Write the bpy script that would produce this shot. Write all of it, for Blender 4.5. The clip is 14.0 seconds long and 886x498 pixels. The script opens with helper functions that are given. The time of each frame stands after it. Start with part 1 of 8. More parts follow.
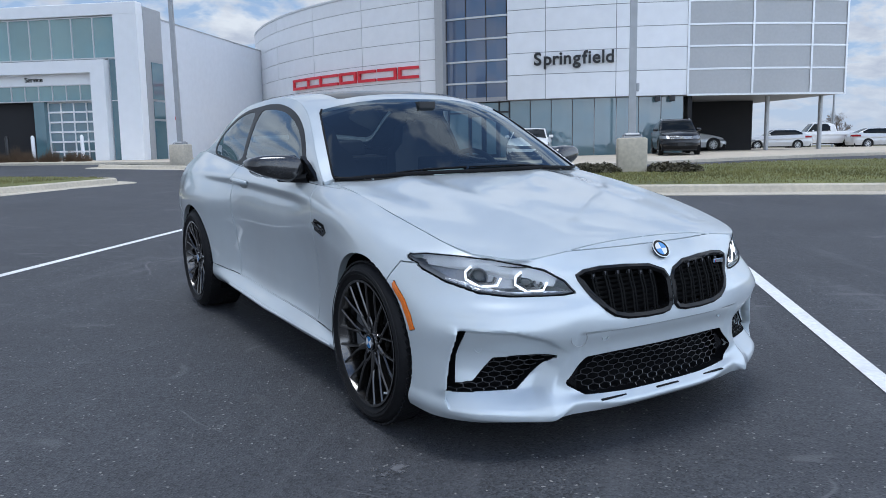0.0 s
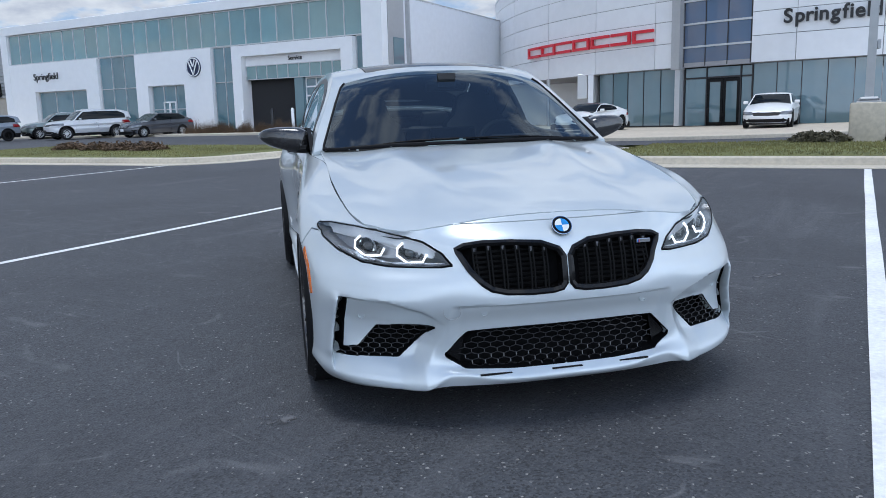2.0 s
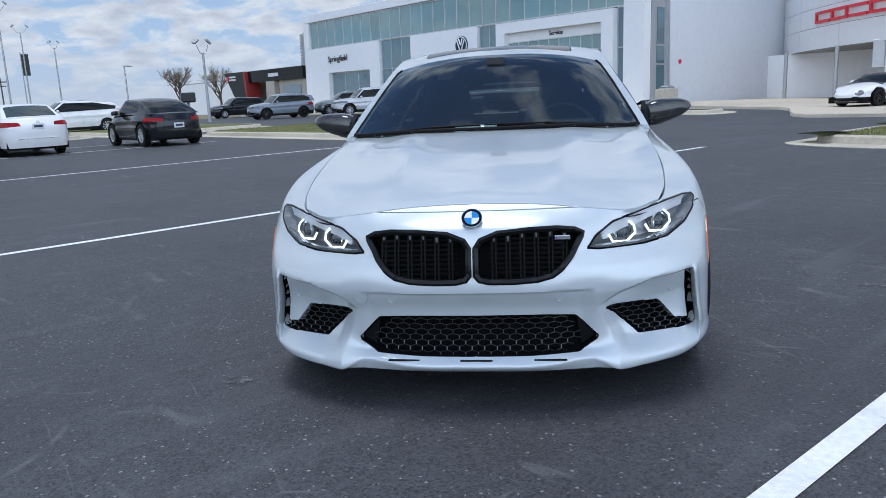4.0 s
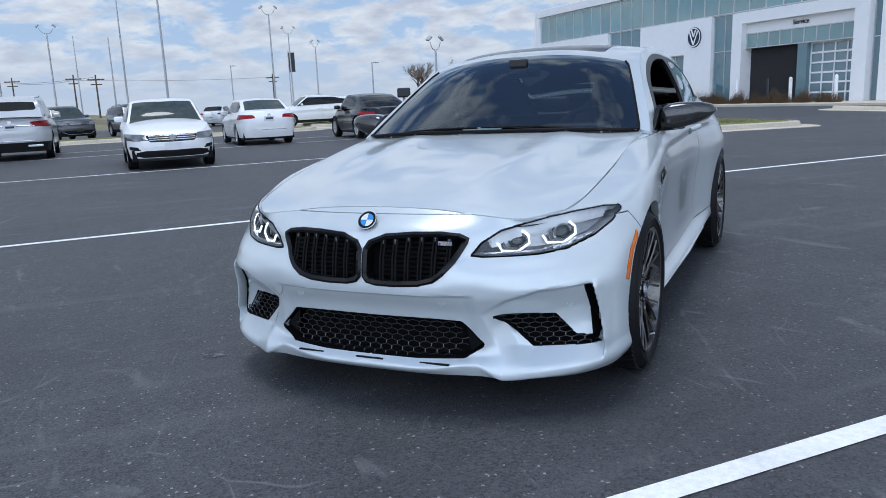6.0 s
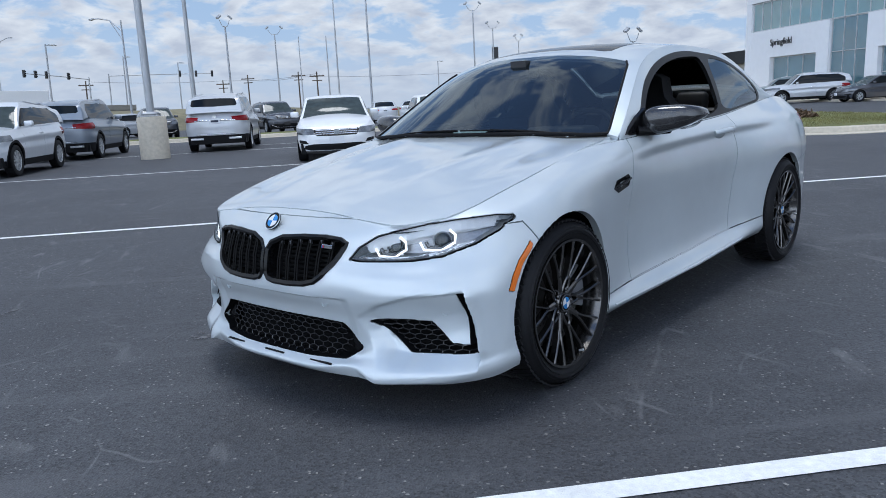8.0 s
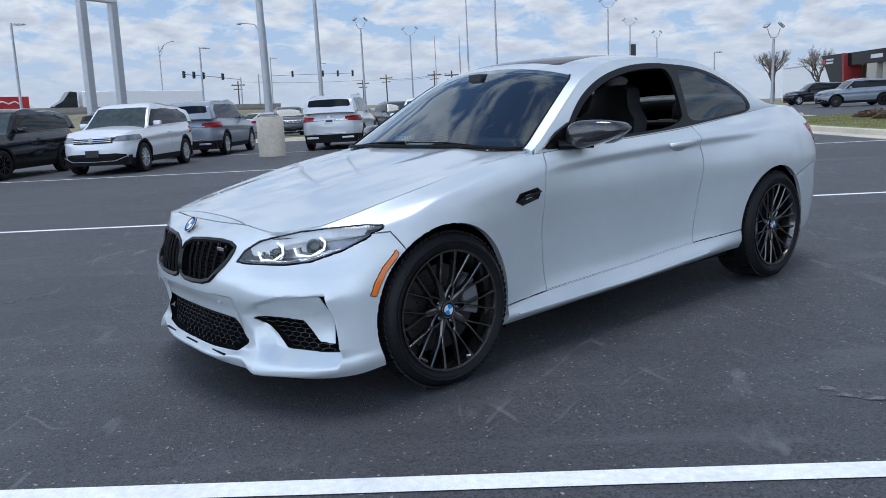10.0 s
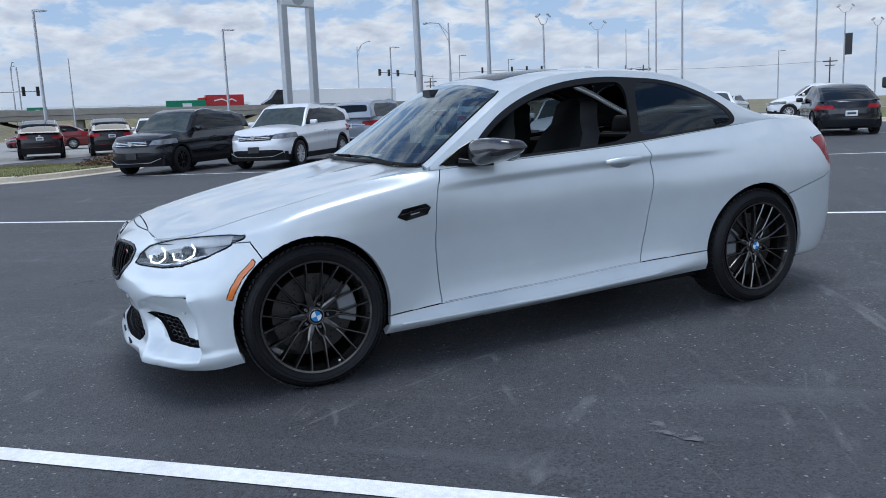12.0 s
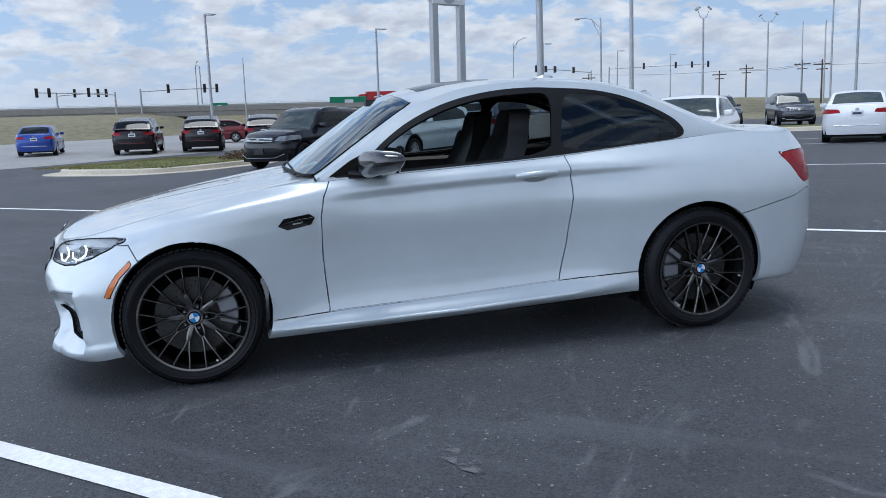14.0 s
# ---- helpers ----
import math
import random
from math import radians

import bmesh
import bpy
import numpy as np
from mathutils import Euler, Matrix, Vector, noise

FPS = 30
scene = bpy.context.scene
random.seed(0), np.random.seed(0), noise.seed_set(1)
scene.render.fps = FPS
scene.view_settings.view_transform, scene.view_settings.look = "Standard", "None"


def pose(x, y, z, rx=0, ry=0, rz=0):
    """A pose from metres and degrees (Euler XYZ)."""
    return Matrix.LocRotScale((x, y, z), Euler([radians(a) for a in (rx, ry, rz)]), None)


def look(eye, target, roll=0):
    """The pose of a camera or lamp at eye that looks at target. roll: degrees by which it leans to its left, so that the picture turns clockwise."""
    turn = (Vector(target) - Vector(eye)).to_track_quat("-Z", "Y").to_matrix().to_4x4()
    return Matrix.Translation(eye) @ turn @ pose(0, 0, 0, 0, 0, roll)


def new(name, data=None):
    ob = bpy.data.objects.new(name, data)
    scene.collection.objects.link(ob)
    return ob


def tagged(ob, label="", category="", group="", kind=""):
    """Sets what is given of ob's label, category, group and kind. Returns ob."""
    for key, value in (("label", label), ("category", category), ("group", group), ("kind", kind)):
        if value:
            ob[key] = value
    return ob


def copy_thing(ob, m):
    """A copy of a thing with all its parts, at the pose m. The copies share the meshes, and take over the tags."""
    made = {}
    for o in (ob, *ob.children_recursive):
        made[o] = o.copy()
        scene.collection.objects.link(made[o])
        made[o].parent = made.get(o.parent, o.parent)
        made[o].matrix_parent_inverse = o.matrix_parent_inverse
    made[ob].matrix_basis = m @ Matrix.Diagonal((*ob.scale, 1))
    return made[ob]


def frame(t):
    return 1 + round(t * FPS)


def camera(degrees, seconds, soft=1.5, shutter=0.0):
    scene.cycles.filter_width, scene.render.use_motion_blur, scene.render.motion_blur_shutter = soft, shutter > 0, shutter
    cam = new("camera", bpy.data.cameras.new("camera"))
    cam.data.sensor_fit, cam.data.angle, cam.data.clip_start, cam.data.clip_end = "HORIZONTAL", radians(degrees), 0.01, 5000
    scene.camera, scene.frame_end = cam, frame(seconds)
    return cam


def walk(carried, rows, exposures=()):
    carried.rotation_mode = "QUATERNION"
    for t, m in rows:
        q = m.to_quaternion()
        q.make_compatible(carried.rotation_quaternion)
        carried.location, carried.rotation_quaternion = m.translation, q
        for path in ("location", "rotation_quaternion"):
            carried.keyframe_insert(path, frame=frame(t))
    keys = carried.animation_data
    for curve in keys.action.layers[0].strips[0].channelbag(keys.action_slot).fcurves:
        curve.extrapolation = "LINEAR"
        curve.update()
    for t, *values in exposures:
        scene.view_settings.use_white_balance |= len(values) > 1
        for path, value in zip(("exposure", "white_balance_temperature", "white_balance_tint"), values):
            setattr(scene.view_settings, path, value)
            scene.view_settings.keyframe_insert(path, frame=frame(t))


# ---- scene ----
cam = camera(60.07, 14.0, soft=0.9)
METRES, EYE, TILT, LEAN, TURN = 8.0, 1.5, 0.0, 0.0, 7.5
PATH = [
    (0, (-2.222, -2.771, 1.089), (-1.188, -1.078, 0.834), -0.90),
    (0.5, (-1.990, -2.953, 1.091), (-1.065, -1.201, 0.820), -0.97),
    (1, (-1.712, -3.059, 1.072), (-0.932, -1.240, 0.784), -1.07),
    (1.5, (-1.395, -3.192, 1.062), (-0.783, -1.313, 0.755), -1.14),
    (2, (-1.043, -3.331, 1.080), (-0.606, -1.406, 0.757), -1.31),
    (2.5, (-0.694, -3.369, 1.072), (-0.437, -1.414, 0.739), -1.47),
    (3, (-0.362, -3.436, 1.070), (-0.283, -1.467, 0.729), -1.47),
    (3.5, (-0.050, -3.468, 1.099), (-0.147, -1.503, 0.739), -1.67),
    (6, (1.455, -3.184, 1.117), (0.615, -1.406, 0.751), -1.52),
    (6.5, (1.765, -3.086, 1.118), (0.800, -1.373, 0.752), -1.48),
    (7, (2.019, -2.915, 1.116), (0.933, -1.277, 0.748), -1.61),
    (9.5, (3.073, -2.160, 1.181), (1.603, -0.854, 0.816), -1.53),
    (10, (3.303, -2.003, 1.184), (1.780, -0.759, 0.821), -1.60),
    (10.5, (3.534, -1.772, 1.175), (1.945, -0.611, 0.816), -1.69),
    (11, (3.779, -1.517, 1.210), (2.125, -0.453, 0.847), -1.66),
    (11.5, (4.002, -1.229, 1.231), (2.280, -0.276, 0.873), -1.63),
    (12, (4.181, -0.896, 1.254), (2.398, -0.067, 0.893), -1.71),
    (12.5, (4.367, -0.578, 1.250), (2.528, 0.130, 0.903), -1.79),
    (13, (4.505, -0.239, 1.264), (2.628, 0.361, 0.922), -1.76),
    (13.5, (4.576, 0.113, 1.266), (2.671, 0.621, 0.929), -1.75),
    (14, (4.622, 0.362, 1.299), (2.705, 0.805, 0.939), -1.44),
]
walk(cam, [(t, look(eye, target, roll)) for t, eye, target, roll in PATH], [(0.0, 1.04, 5850, 9), (14.0, 1.04, 5850, 9)])

# ---- sky, sun and exposure ----
SUN_AZ, SUN_EL = 150.0, 83.0          # degrees from +x, and above the horizon
world = bpy.data.worlds.new("sky")
scene.world = world
world.use_nodes = True
wn, wl = world.node_tree.nodes, world.node_tree.links
wn.clear()
w_out = wn.new("ShaderNodeOutputWorld")
w_bg = wn.new("ShaderNodeBackground")
w_sky = wn.new("ShaderNodeTexSky")
w_sky.sky_type = "NISHITA"
w_sky.sun_disc = False
w_sky.sun_elevation = radians(SUN_EL)
w_sky.sun_rotation = radians(90.0 - SUN_AZ)
w_sky.air_density, w_sky.dust_density, w_sky.ozone_density = 1.0, 0.15, 1.6
w_co = wn.new("ShaderNodeTexCoord")
w_sep = wn.new("ShaderNodeSeparateXYZ")
wl.new(w_co.outputs["Generated"], w_sep.inputs[0])


def wmath(op, a, b):
    n = wn.new("ShaderNodeMath")
    n.operation = op
    for k, v in ((0, a), (1, b)):
        if isinstance(v, (int, float)):
            n.inputs[k].default_value = v
        else:
            wl.new(v, n.inputs[k])
    return n.outputs[0]


# A cloud layer on a flat deck: directions are spread over a plane overhead.
w_den = wmath("ADD", wmath("MAXIMUM", w_sep.outputs[2], 0.0), 0.30)
w_vec = wn.new("ShaderNodeCombineXYZ")
wl.new(wmath("DIVIDE", w_sep.outputs[0], w_den), w_vec.inputs[0])
wl.new(wmath("DIVIDE", w_sep.outputs[1], w_den), w_vec.inputs[1])
w_n1 = wn.new("ShaderNodeTexNoise")
w_n1.inputs["Scale"].default_value, w_n1.inputs["Detail"].default_value = 5.2, 10.0
w_n1.inputs["Roughness"].default_value, w_n1.inputs["Distortion"].default_value = 0.58, 0.25
wl.new(w_vec.outputs[0], w_n1.inputs["Vector"])
w_n2 = wn.new("ShaderNodeTexNoise")
w_n2.inputs["Scale"].default_value, w_n2.inputs["Detail"].default_value = 9.0, 9.0
wl.new(w_vec.outputs[0], w_n2.inputs["Vector"])
w_cov = wn.new("ShaderNodeValToRGB")
w_cov.color_ramp.elements[0].position, w_cov.color_ramp.elements[1].position = 0.42, 0.53
w_gap = wn.new("ShaderNodeMapRange")
w_gap.interpolation_type = "SMOOTHSTEP"
for k, v in zip((1, 2, 3, 4), (0.45, 0.85, 0.0, 0.085)):
    w_gap.inputs[k].default_value = v
wl.new(w_sep.outputs[2], w_gap.inputs[0])
wl.new(wmath("SUBTRACT", w_n1.outputs[0], w_gap.outputs[0]), w_cov.inputs[0])
w_tone = wn.new("ShaderNodeValToRGB")
w_tone.color_ramp.elements[0].position, w_tone.color_ramp.elements[1].position = 0.38, 0.56
w_tone.color_ramp.elements[0].color = (5.8, 6.1, 6.8, 1)
w_tone.color_ramp.elements[1].color = (8.8, 8.9, 9.0, 1)
# thick cloud is grey below, thin edges and heads are white
wl.new(wmath("ADD", wmath("MULTIPLY", w_n2.outputs[0], 0.55), wmath("MULTIPLY", wmath("SUBTRACT", 1.0, w_n1.outputs[0]), 0.45)), w_tone.inputs[0])
w_mix = wn.new("ShaderNodeMix")
w_mix.data_type = "RGBA"
wl.new(w_cov.outputs[0], w_mix.inputs[0])
w_pale = wn.new("ShaderNodeMix")           # thin haze pales the low sky
w_pale.data_type = "RGBA"
w_low = wn.new("ShaderNodeMapRange")
for k, v in zip((1, 2, 3, 4), (0.05, 0.55, 0.8, 0.0)):
    w_low.inputs[k].default_value = v
wl.new(w_sep.outputs[2], w_low.inputs[0])
wl.new(w_low.outputs[0], w_pale.inputs[0])
wl.new(w_sky.outputs[0], w_pale.inputs[6])
w_pale.inputs[7].default_value = (5.0, 6.4, 8.6, 1)
wl.new(w_pale.outputs[2], w_mix.inputs[6])
wl.new(w_tone.outputs[0], w_mix.inputs[7])
# an overcast sky grows brighter towards the zenith
w_up = wn.new("ShaderNodeMapRange")
w_up.interpolation_type = "SMOOTHSTEP"
for k, v in zip((1, 2, 3, 4), (0.12, 1.0, 0.43, 0.46)):
    w_up.inputs[k].default_value = v
wl.new(w_sep.outputs[2], w_up.inputs[0])
w_mul = wn.new("ShaderNodeVectorMath")
w_mul.operation = "SCALE"
# towards the horizon the layers close to an even pale haze
w_hz = wn.new("ShaderNodeMapRange")
w_hz.interpolation_type = "SMOOTHSTEP"
for k, v in zip((1, 2, 3, 4), (0.0, 0.11, 0.8, 0.0)):
    w_hz.inputs[k].default_value = v
wl.new(w_sep.outputs[2], w_hz.inputs[0])
w_haze = wn.new("ShaderNodeMix")
w_haze.data_type = "RGBA"
wl.new(w_hz.outputs[0], w_haze.inputs[0])
wl.new(w_mix.outputs[2], w_haze.inputs[6])
w_haze.inputs[7].default_value = (5.9, 6.5, 7.4, 1)
wl.new(w_haze.outputs[2], w_mul.inputs[0])
# unseen side of the sky brightened, added to light car front and facades
FILL_AZ = 106.0
w_face = wn.new("ShaderNodeMapRange")
w_face.interpolation_type = "SMOOTHSTEP"
for k, v in zip((1, 2, 3, 4), (-0.15, 0.95, 1.0, 3.0)):
    w_face.inputs[k].default_value = v
wl.new(wmath("ADD", wmath("MULTIPLY", w_sep.outputs[0], -math.cos(radians(FILL_AZ))), wmath("MULTIPLY", w_sep.outputs[1], -math.sin(radians(FILL_AZ)))), w_face.inputs[0])
wl.new(wmath("MULTIPLY", w_up.outputs[0], w_face.outputs[0]), w_mul.inputs["Scale"])
wl.new(w_mul.outputs[0], w_bg.inputs[0])
w_bg.inputs[1].default_value = 0.10
wl.new(w_bg.outputs[0], w_out.inputs[0])

sun = new("sun", bpy.data.lights.new("sun", "SUN"))
sun.data.energy, sun.data.angle, sun.data.color = 0.85, radians(25.0), (1.0, 0.97, 0.92)
sun_dir = Vector((math.cos(radians(SUN_AZ)) * math.cos(radians(SUN_EL)), math.sin(radians(SUN_AZ)) * math.cos(radians(SUN_EL)), math.sin(radians(SUN_EL))))
sun.matrix_world = look(sun_dir * 50, (0, 0, 0))

# ---- the lot's own axes: a runs along the painted lines, b across them ----
THETA = 48.75
EA = Vector((math.cos(radians(THETA)), math.sin(radians(THETA)), 0))
EB = Vector((-math.sin(radians(THETA)), math.cos(radians(THETA)), 0))
LOT = pose(0, 0, 0, 0, 0, THETA)
FALL = 0.0225


def soft_clamp(v, lo, hi, k=3.0):
    if v < lo + k:
        u = max(v, lo - k)
        v = lo + (u - lo + k) ** 2 / (4 * k)
    if v > hi - k:
        u = min(v, hi + k)
        v = hi - (hi + k - u) ** 2 / (4 * k)
    return v


def gz(a):
    """Height of the ground: the lot falls away from the buildings, level beyond them and beyond the street."""
    return FALL * soft_clamp(a, -22.0, 35.0)


def sunk(a):
    """How far the ground by the street lies below the foot of the lot."""
    return FALL * soft_clamp(a, -8.0, 35.0) - gz(a)


def ease(v, lo, hi):
    u = min(1.0, max(0.0, (v - lo) / (hi - lo)))
    return u * u * (3 - 2 * u)


def ground(a, b):
    """Height of the lot at a, b: before the curved showroom it lies in a shallow hollow."""
    return gz(a) - 0.27 * ease(a, 12, 24) * math.exp(-((b - 9) / (14 if b < 9 else 7)) ** 2)


def on_lot(a, b, yaw=0.0, up=0.0):
    """A pose on the ground at a, b; yaw 0 has the local x axis along a."""
    tilt = pose(0, 0, 0, 0, -math.degrees(math.atan((ground(a + 0.5, b) - ground(a - 0.5, b)))), 0)
    return LOT @ pose(a, b, ground(a, b) + up) @ tilt @ pose(0, 0, 0, 0, 0, yaw)


# ---- materials ----
def mat(name, col, rough=0.5, metal=0.0, var=0.12, scale=6.0, bump=0.0, bscale=180.0, coat=0.0, spec=0.5, rand=0.0, rvar=0.0):
    """A procedural surface: two scales of noise vary the colour and roughness, fine noise lifts the relief."""
    m = bpy.data.materials.new(name)
    m.use_nodes = True
    n, l = m.node_tree.nodes, m.node_tree.links
    p = n["Principled BSDF"]
    p.inputs["Roughness"].default_value, p.inputs["Metallic"].default_value = rough, metal
    p.inputs["Coat Weight"].default_value, p.inputs["Coat Roughness"].default_value = coat, 0.03
    p.inputs["Specular IOR Level"].default_value = spec
    co = n.new("ShaderNodeTexCoord")
    col = (*col, 1.0)
    if var > 0 or rand > 0:
        big, small = n.new("ShaderNodeTexNoise"), n.new("ShaderNodeTexNoise")
        for t, s, d in ((big, scale * 0.22, 3.0), (small, scale * 4.0, 6.0)):
            t.inputs["Scale"].default_value, t.inputs["Detail"].default_value = s, d
            l.new(co.outputs["Object"], t.inputs["Vector"])
        add = n.new("ShaderNodeMath")
        add.operation = "ADD"
        l.new(big.outputs[0], add.inputs[0])
        l.new(small.outputs[0], add.inputs[1])
        rng = n.new("ShaderNodeMapRange")
        rng.inputs["From Min"].default_value, rng.inputs["From Max"].default_value = 0.7, 1.3
        rng.inputs["To Min"].default_value, rng.inputs["To Max"].default_value = 1 - var, 1 + var
        l.new(add.outputs[0], rng.inputs[0])
        value = rng.outputs[0]
        if rand > 0:
            info = n.new("ShaderNodeObjectInfo")
            rr = n.new("ShaderNodeMapRange")
            rr.inputs["To Min"].default_value, rr.inputs["To Max"].default_value = 1 - rand, 1 + rand
            l.new(info.outputs["Random"], rr.inputs[0])
            mul = n.new("ShaderNodeMath")
            mul.operation = "MULTIPLY"
            l.new(value, mul.inputs[0])
            l.new(rr.outputs[0], mul.inputs[1])
            value = mul.outputs[0]
        hsv = n.new("ShaderNodeHueSaturation")
        hsv.inputs["Color"].default_value = col
        l.new(value, hsv.inputs["Value"])
        l.new(hsv.outputs[0], p.inputs["Base Color"])
        if rvar > 0:
            r2 = n.new("ShaderNodeMapRange")
            r2.inputs["From Min"].default_value, r2.inputs["From Max"].default_value = 0.7, 1.3
            r2.inputs["To Min"].default_value, r2.inputs["To Max"].default_value = max(0.02, rough - rvar), rough + rvar
            l.new(add.outputs[0], r2.inputs[0])
            l.new(r2.outputs[0], p.inputs["Roughness"])
    else:
        p.inputs["Base Color"].default_value = col
    if bump > 0:
        fine, b = n.new("ShaderNodeTexNoise"), n.new("ShaderNodeBump")
        fine.inputs["Scale"].default_value, fine.inputs["Detail"].default_value = bscale, 4.0
        b.inputs["Strength"].default_value, b.inputs["Distance"].default_value = bump, 0.01
        l.new(co.outputs["Object"], fine.inputs["Vector"])
        l.new(fine.outputs[0], b.inputs["Height"])
        l.new(b.outputs[0], p.inputs["Normal"])
    return m


def glass(name, tint, clear, rough=0.0, gloss=0.12, mirror=1.6):
    """Clear or tinted sheet glass: light passes straight through with the tint, and the surface mirrors by its slant."""
    m = bpy.data.materials.new(name)
    m.use_nodes = True
    n, l = m.node_tree.nodes, m.node_tree.links
    n.clear()
    out, mix = n.new("ShaderNodeOutputMaterial"), n.new("ShaderNodeMixShader")
    tr, gl = n.new("ShaderNodeBsdfTransparent"), n.new("ShaderNodeBsdfGlossy")
    fr, mx = n.new("ShaderNodeFresnel"), n.new("ShaderNodeMath")
    fr.inputs["IOR"].default_value = 1.5
    mx.operation = "MULTIPLY_ADD"
    mx.inputs[1].default_value, mx.inputs[2].default_value = mirror, gloss
    l.new(fr.outputs[0], mx.inputs[0])
    tr.inputs[0].default_value = (tint[0] * clear, tint[1] * clear, tint[2] * clear, 1)
    gl.inputs["Roughness"].default_value, gl.inputs["Color"].default_value = rough, (0.86, 0.95, 1.0, 1)
    l.new(mx.outputs[0], mix.inputs[0])
    l.new(tr.outputs[0], mix.inputs[1])
    l.new(gl.outputs[0], mix.inputs[2])
    l.new(mix.outputs[0], out.inputs[0])
    return m


def lamp_mat(name, col, strength):
    m = mat(name, col, 0.3, var=0)
    p = m.node_tree.nodes["Principled BSDF"]
    p.inputs["Emission Color"].default_value = (*col, 1)
    p.inputs["Emission Strength"].default_value = strength
    return m


def paint_mat(name, col, flake=0.5, rough=0.32, metal=0.35, coat=1.0, spec=0.5):
    """Metallic car paint under a clear coat, with a fine flake grain."""
    m = mat(name, col, rough, metal, var=0.03, scale=2.0, coat=coat, spec=spec)
    n, l = m.node_tree.nodes, m.node_tree.links
    p = n["Principled BSDF"]
    co = n.new("ShaderNodeTexCoord")
    vo, b = n.new("ShaderNodeTexVoronoi"), n.new("ShaderNodeBump")
    vo.inputs["Scale"].default_value = 1400.0
    b.inputs["Strength"].default_value, b.inputs["Distance"].default_value = 0.03 * flake, 0.001
    l.new(co.outputs["Object"], vo.inputs["Vector"])
    l.new(vo.outputs["Color"], b.inputs["Height"])
    l.new(b.outputs[0], p.inputs["Normal"])
    return m


def asphalt_mat():
    m = mat("asphalt", (0.050, 0.053, 0.060), 0.62, var=0.22, scale=1.6, spec=0.5)
    n, l = m.node_tree.nodes, m.node_tree.links
    p = n["Principled BSDF"]
    co = n.new("ShaderNodeTexCoord")
    base = p.inputs["Base Color"].links[0].from_socket

    def noise_at(scale, detail=4.0, stretch=None, dist=0.0):
        t = n.new("ShaderNodeTexNoise")
        t.inputs["Scale"].default_value, t.inputs["Detail"].default_value, t.inputs["Distortion"].default_value = scale, detail, dist
        if stretch:
            mp = n.new("ShaderNodeMapping")
            mp.inputs["Scale"].default_value, mp.inputs["Rotation"].default_value = stretch[0], stretch[1]
            l.new(co.outputs["Object"], mp.inputs[0])
            l.new(mp.outputs[0], t.inputs["Vector"])
        else:
            l.new(co.outputs["Object"], t.inputs["Vector"])
        return t.outputs[0]

    def band(src, lo, hi, to):
        r = n.new("ShaderNodeMapRange")
        r.inputs["From Min"].default_value, r.inputs["From Max"].default_value, r.inputs["To Max"].default_value = lo, hi, to
        l.new(src, r.inputs[0])
        return r.outputs[0]

    def over(src, fac, colour):
        x = n.new("ShaderNodeMix")
        x.data_type = "RGBA"
        l.new(fac, x.inputs[0])
        l.new(src, x.inputs[6])
        x.inputs[7].default_value = (*colour, 1)
        return x.outputs[2]

    # stones of the aggregate, dusty scuffs, long scrape marks and worn pale patches
    cells = n.new("ShaderNodeTexVoronoi")
    cells.inputs["Scale"].default_value = 120.0
    l.new(co.outputs["Object"], cells.inputs["Vector"])
    sep = n.new("ShaderNodeSeparateColor")
    l.new(cells.outputs["Color"], sep.inputs[0])
    c = over(base, band(sep.outputs[0], 0.45, 1.0, 0.8), (0.092, 0.095, 0.102))
    c = over(c, band(sep.outputs[2], 0.62, 0.9, 0.85), (0.018, 0.018, 0.020))
    c = over(c, band(sep.outputs[1], 0.990, 0.995, 0.85), (0.33, 0.32, 0.30))
    c = over(c, band(noise_at(1.0, 8.0, ((0.35, 2.6, 1), (0, 0, 0.75)), 1.2), 0.57, 0.72, 0.55), (0.105, 0.107, 0.115))
    c = over(c, band(noise_at(1.7, 8.0, ((1.8, 0.5, 1), (0, 0, 0.2)), 2.0), 0.63, 0.74, 0.6), (0.17, 0.17, 0.175))
    for size, turn_, seed_ in ((0.55, 0.3, 0.0), (0.9, 1.4, 7.0)):
        mp = n.new("ShaderNodeMapping")
        mp.inputs["Scale"].default_value, mp.inputs["Rotation"].default_value, mp.inputs["Location"].default_value = (size, size * .45, 1), (0, 0, turn_), (seed_, 0, 0)
        l.new(co.outputs["Object"], mp.inputs[0])
        wob = n.new("ShaderNodeTexNoise")
        wob.inputs["Scale"].default_value, wob.inputs["Detail"].default_value = 1.3, 2.0
        l.new(mp.outputs[0], wob.inputs["Vector"])
        bend = n.new("ShaderNodeVectorMath")
        bend.operation = "MULTIPLY_ADD"
        bend.inputs[1].default_value = (0.5, 0.5, 0)
        l.new(wob.outputs["Color"], bend.inputs[0])
        l.new(mp.outputs[0], bend.inputs[2])
        line = n.new("ShaderNodeTexVoronoi")
        line.feature = "DISTANCE_TO_EDGE"
        line.inputs["Scale"].default_value = 1.0
        l.new(bend.outputs[0], line.inputs["Vector"])
        hair = n.new("ShaderNodeMath")
        hair.operation = "MULTIPLY"
        l.new(band(line.outputs["Distance"], 0.0045, 0.001, 0.45), hair.inputs[0])
        l.new(band(noise_at(2.6, 6.0), 0.50, 0.64, 1.0), hair.inputs[1])
        c = over(c, hair.outputs[0], (0.20, 0.20, 0.205))
    c = over(c, band(noise_at(0.42, 3.0), 0.48, 0.66, 0.35), (0.022, 0.022, 0.026))
    l.new(c, p.inputs["Base Color"])
    b = n.new("ShaderNodeBump")
    b.inputs["Strength"].default_value, b.inputs["Distance"].default_value = 0.55, 0.004
    l.new(cells.outputs["Distance"], b.inputs["Height"])
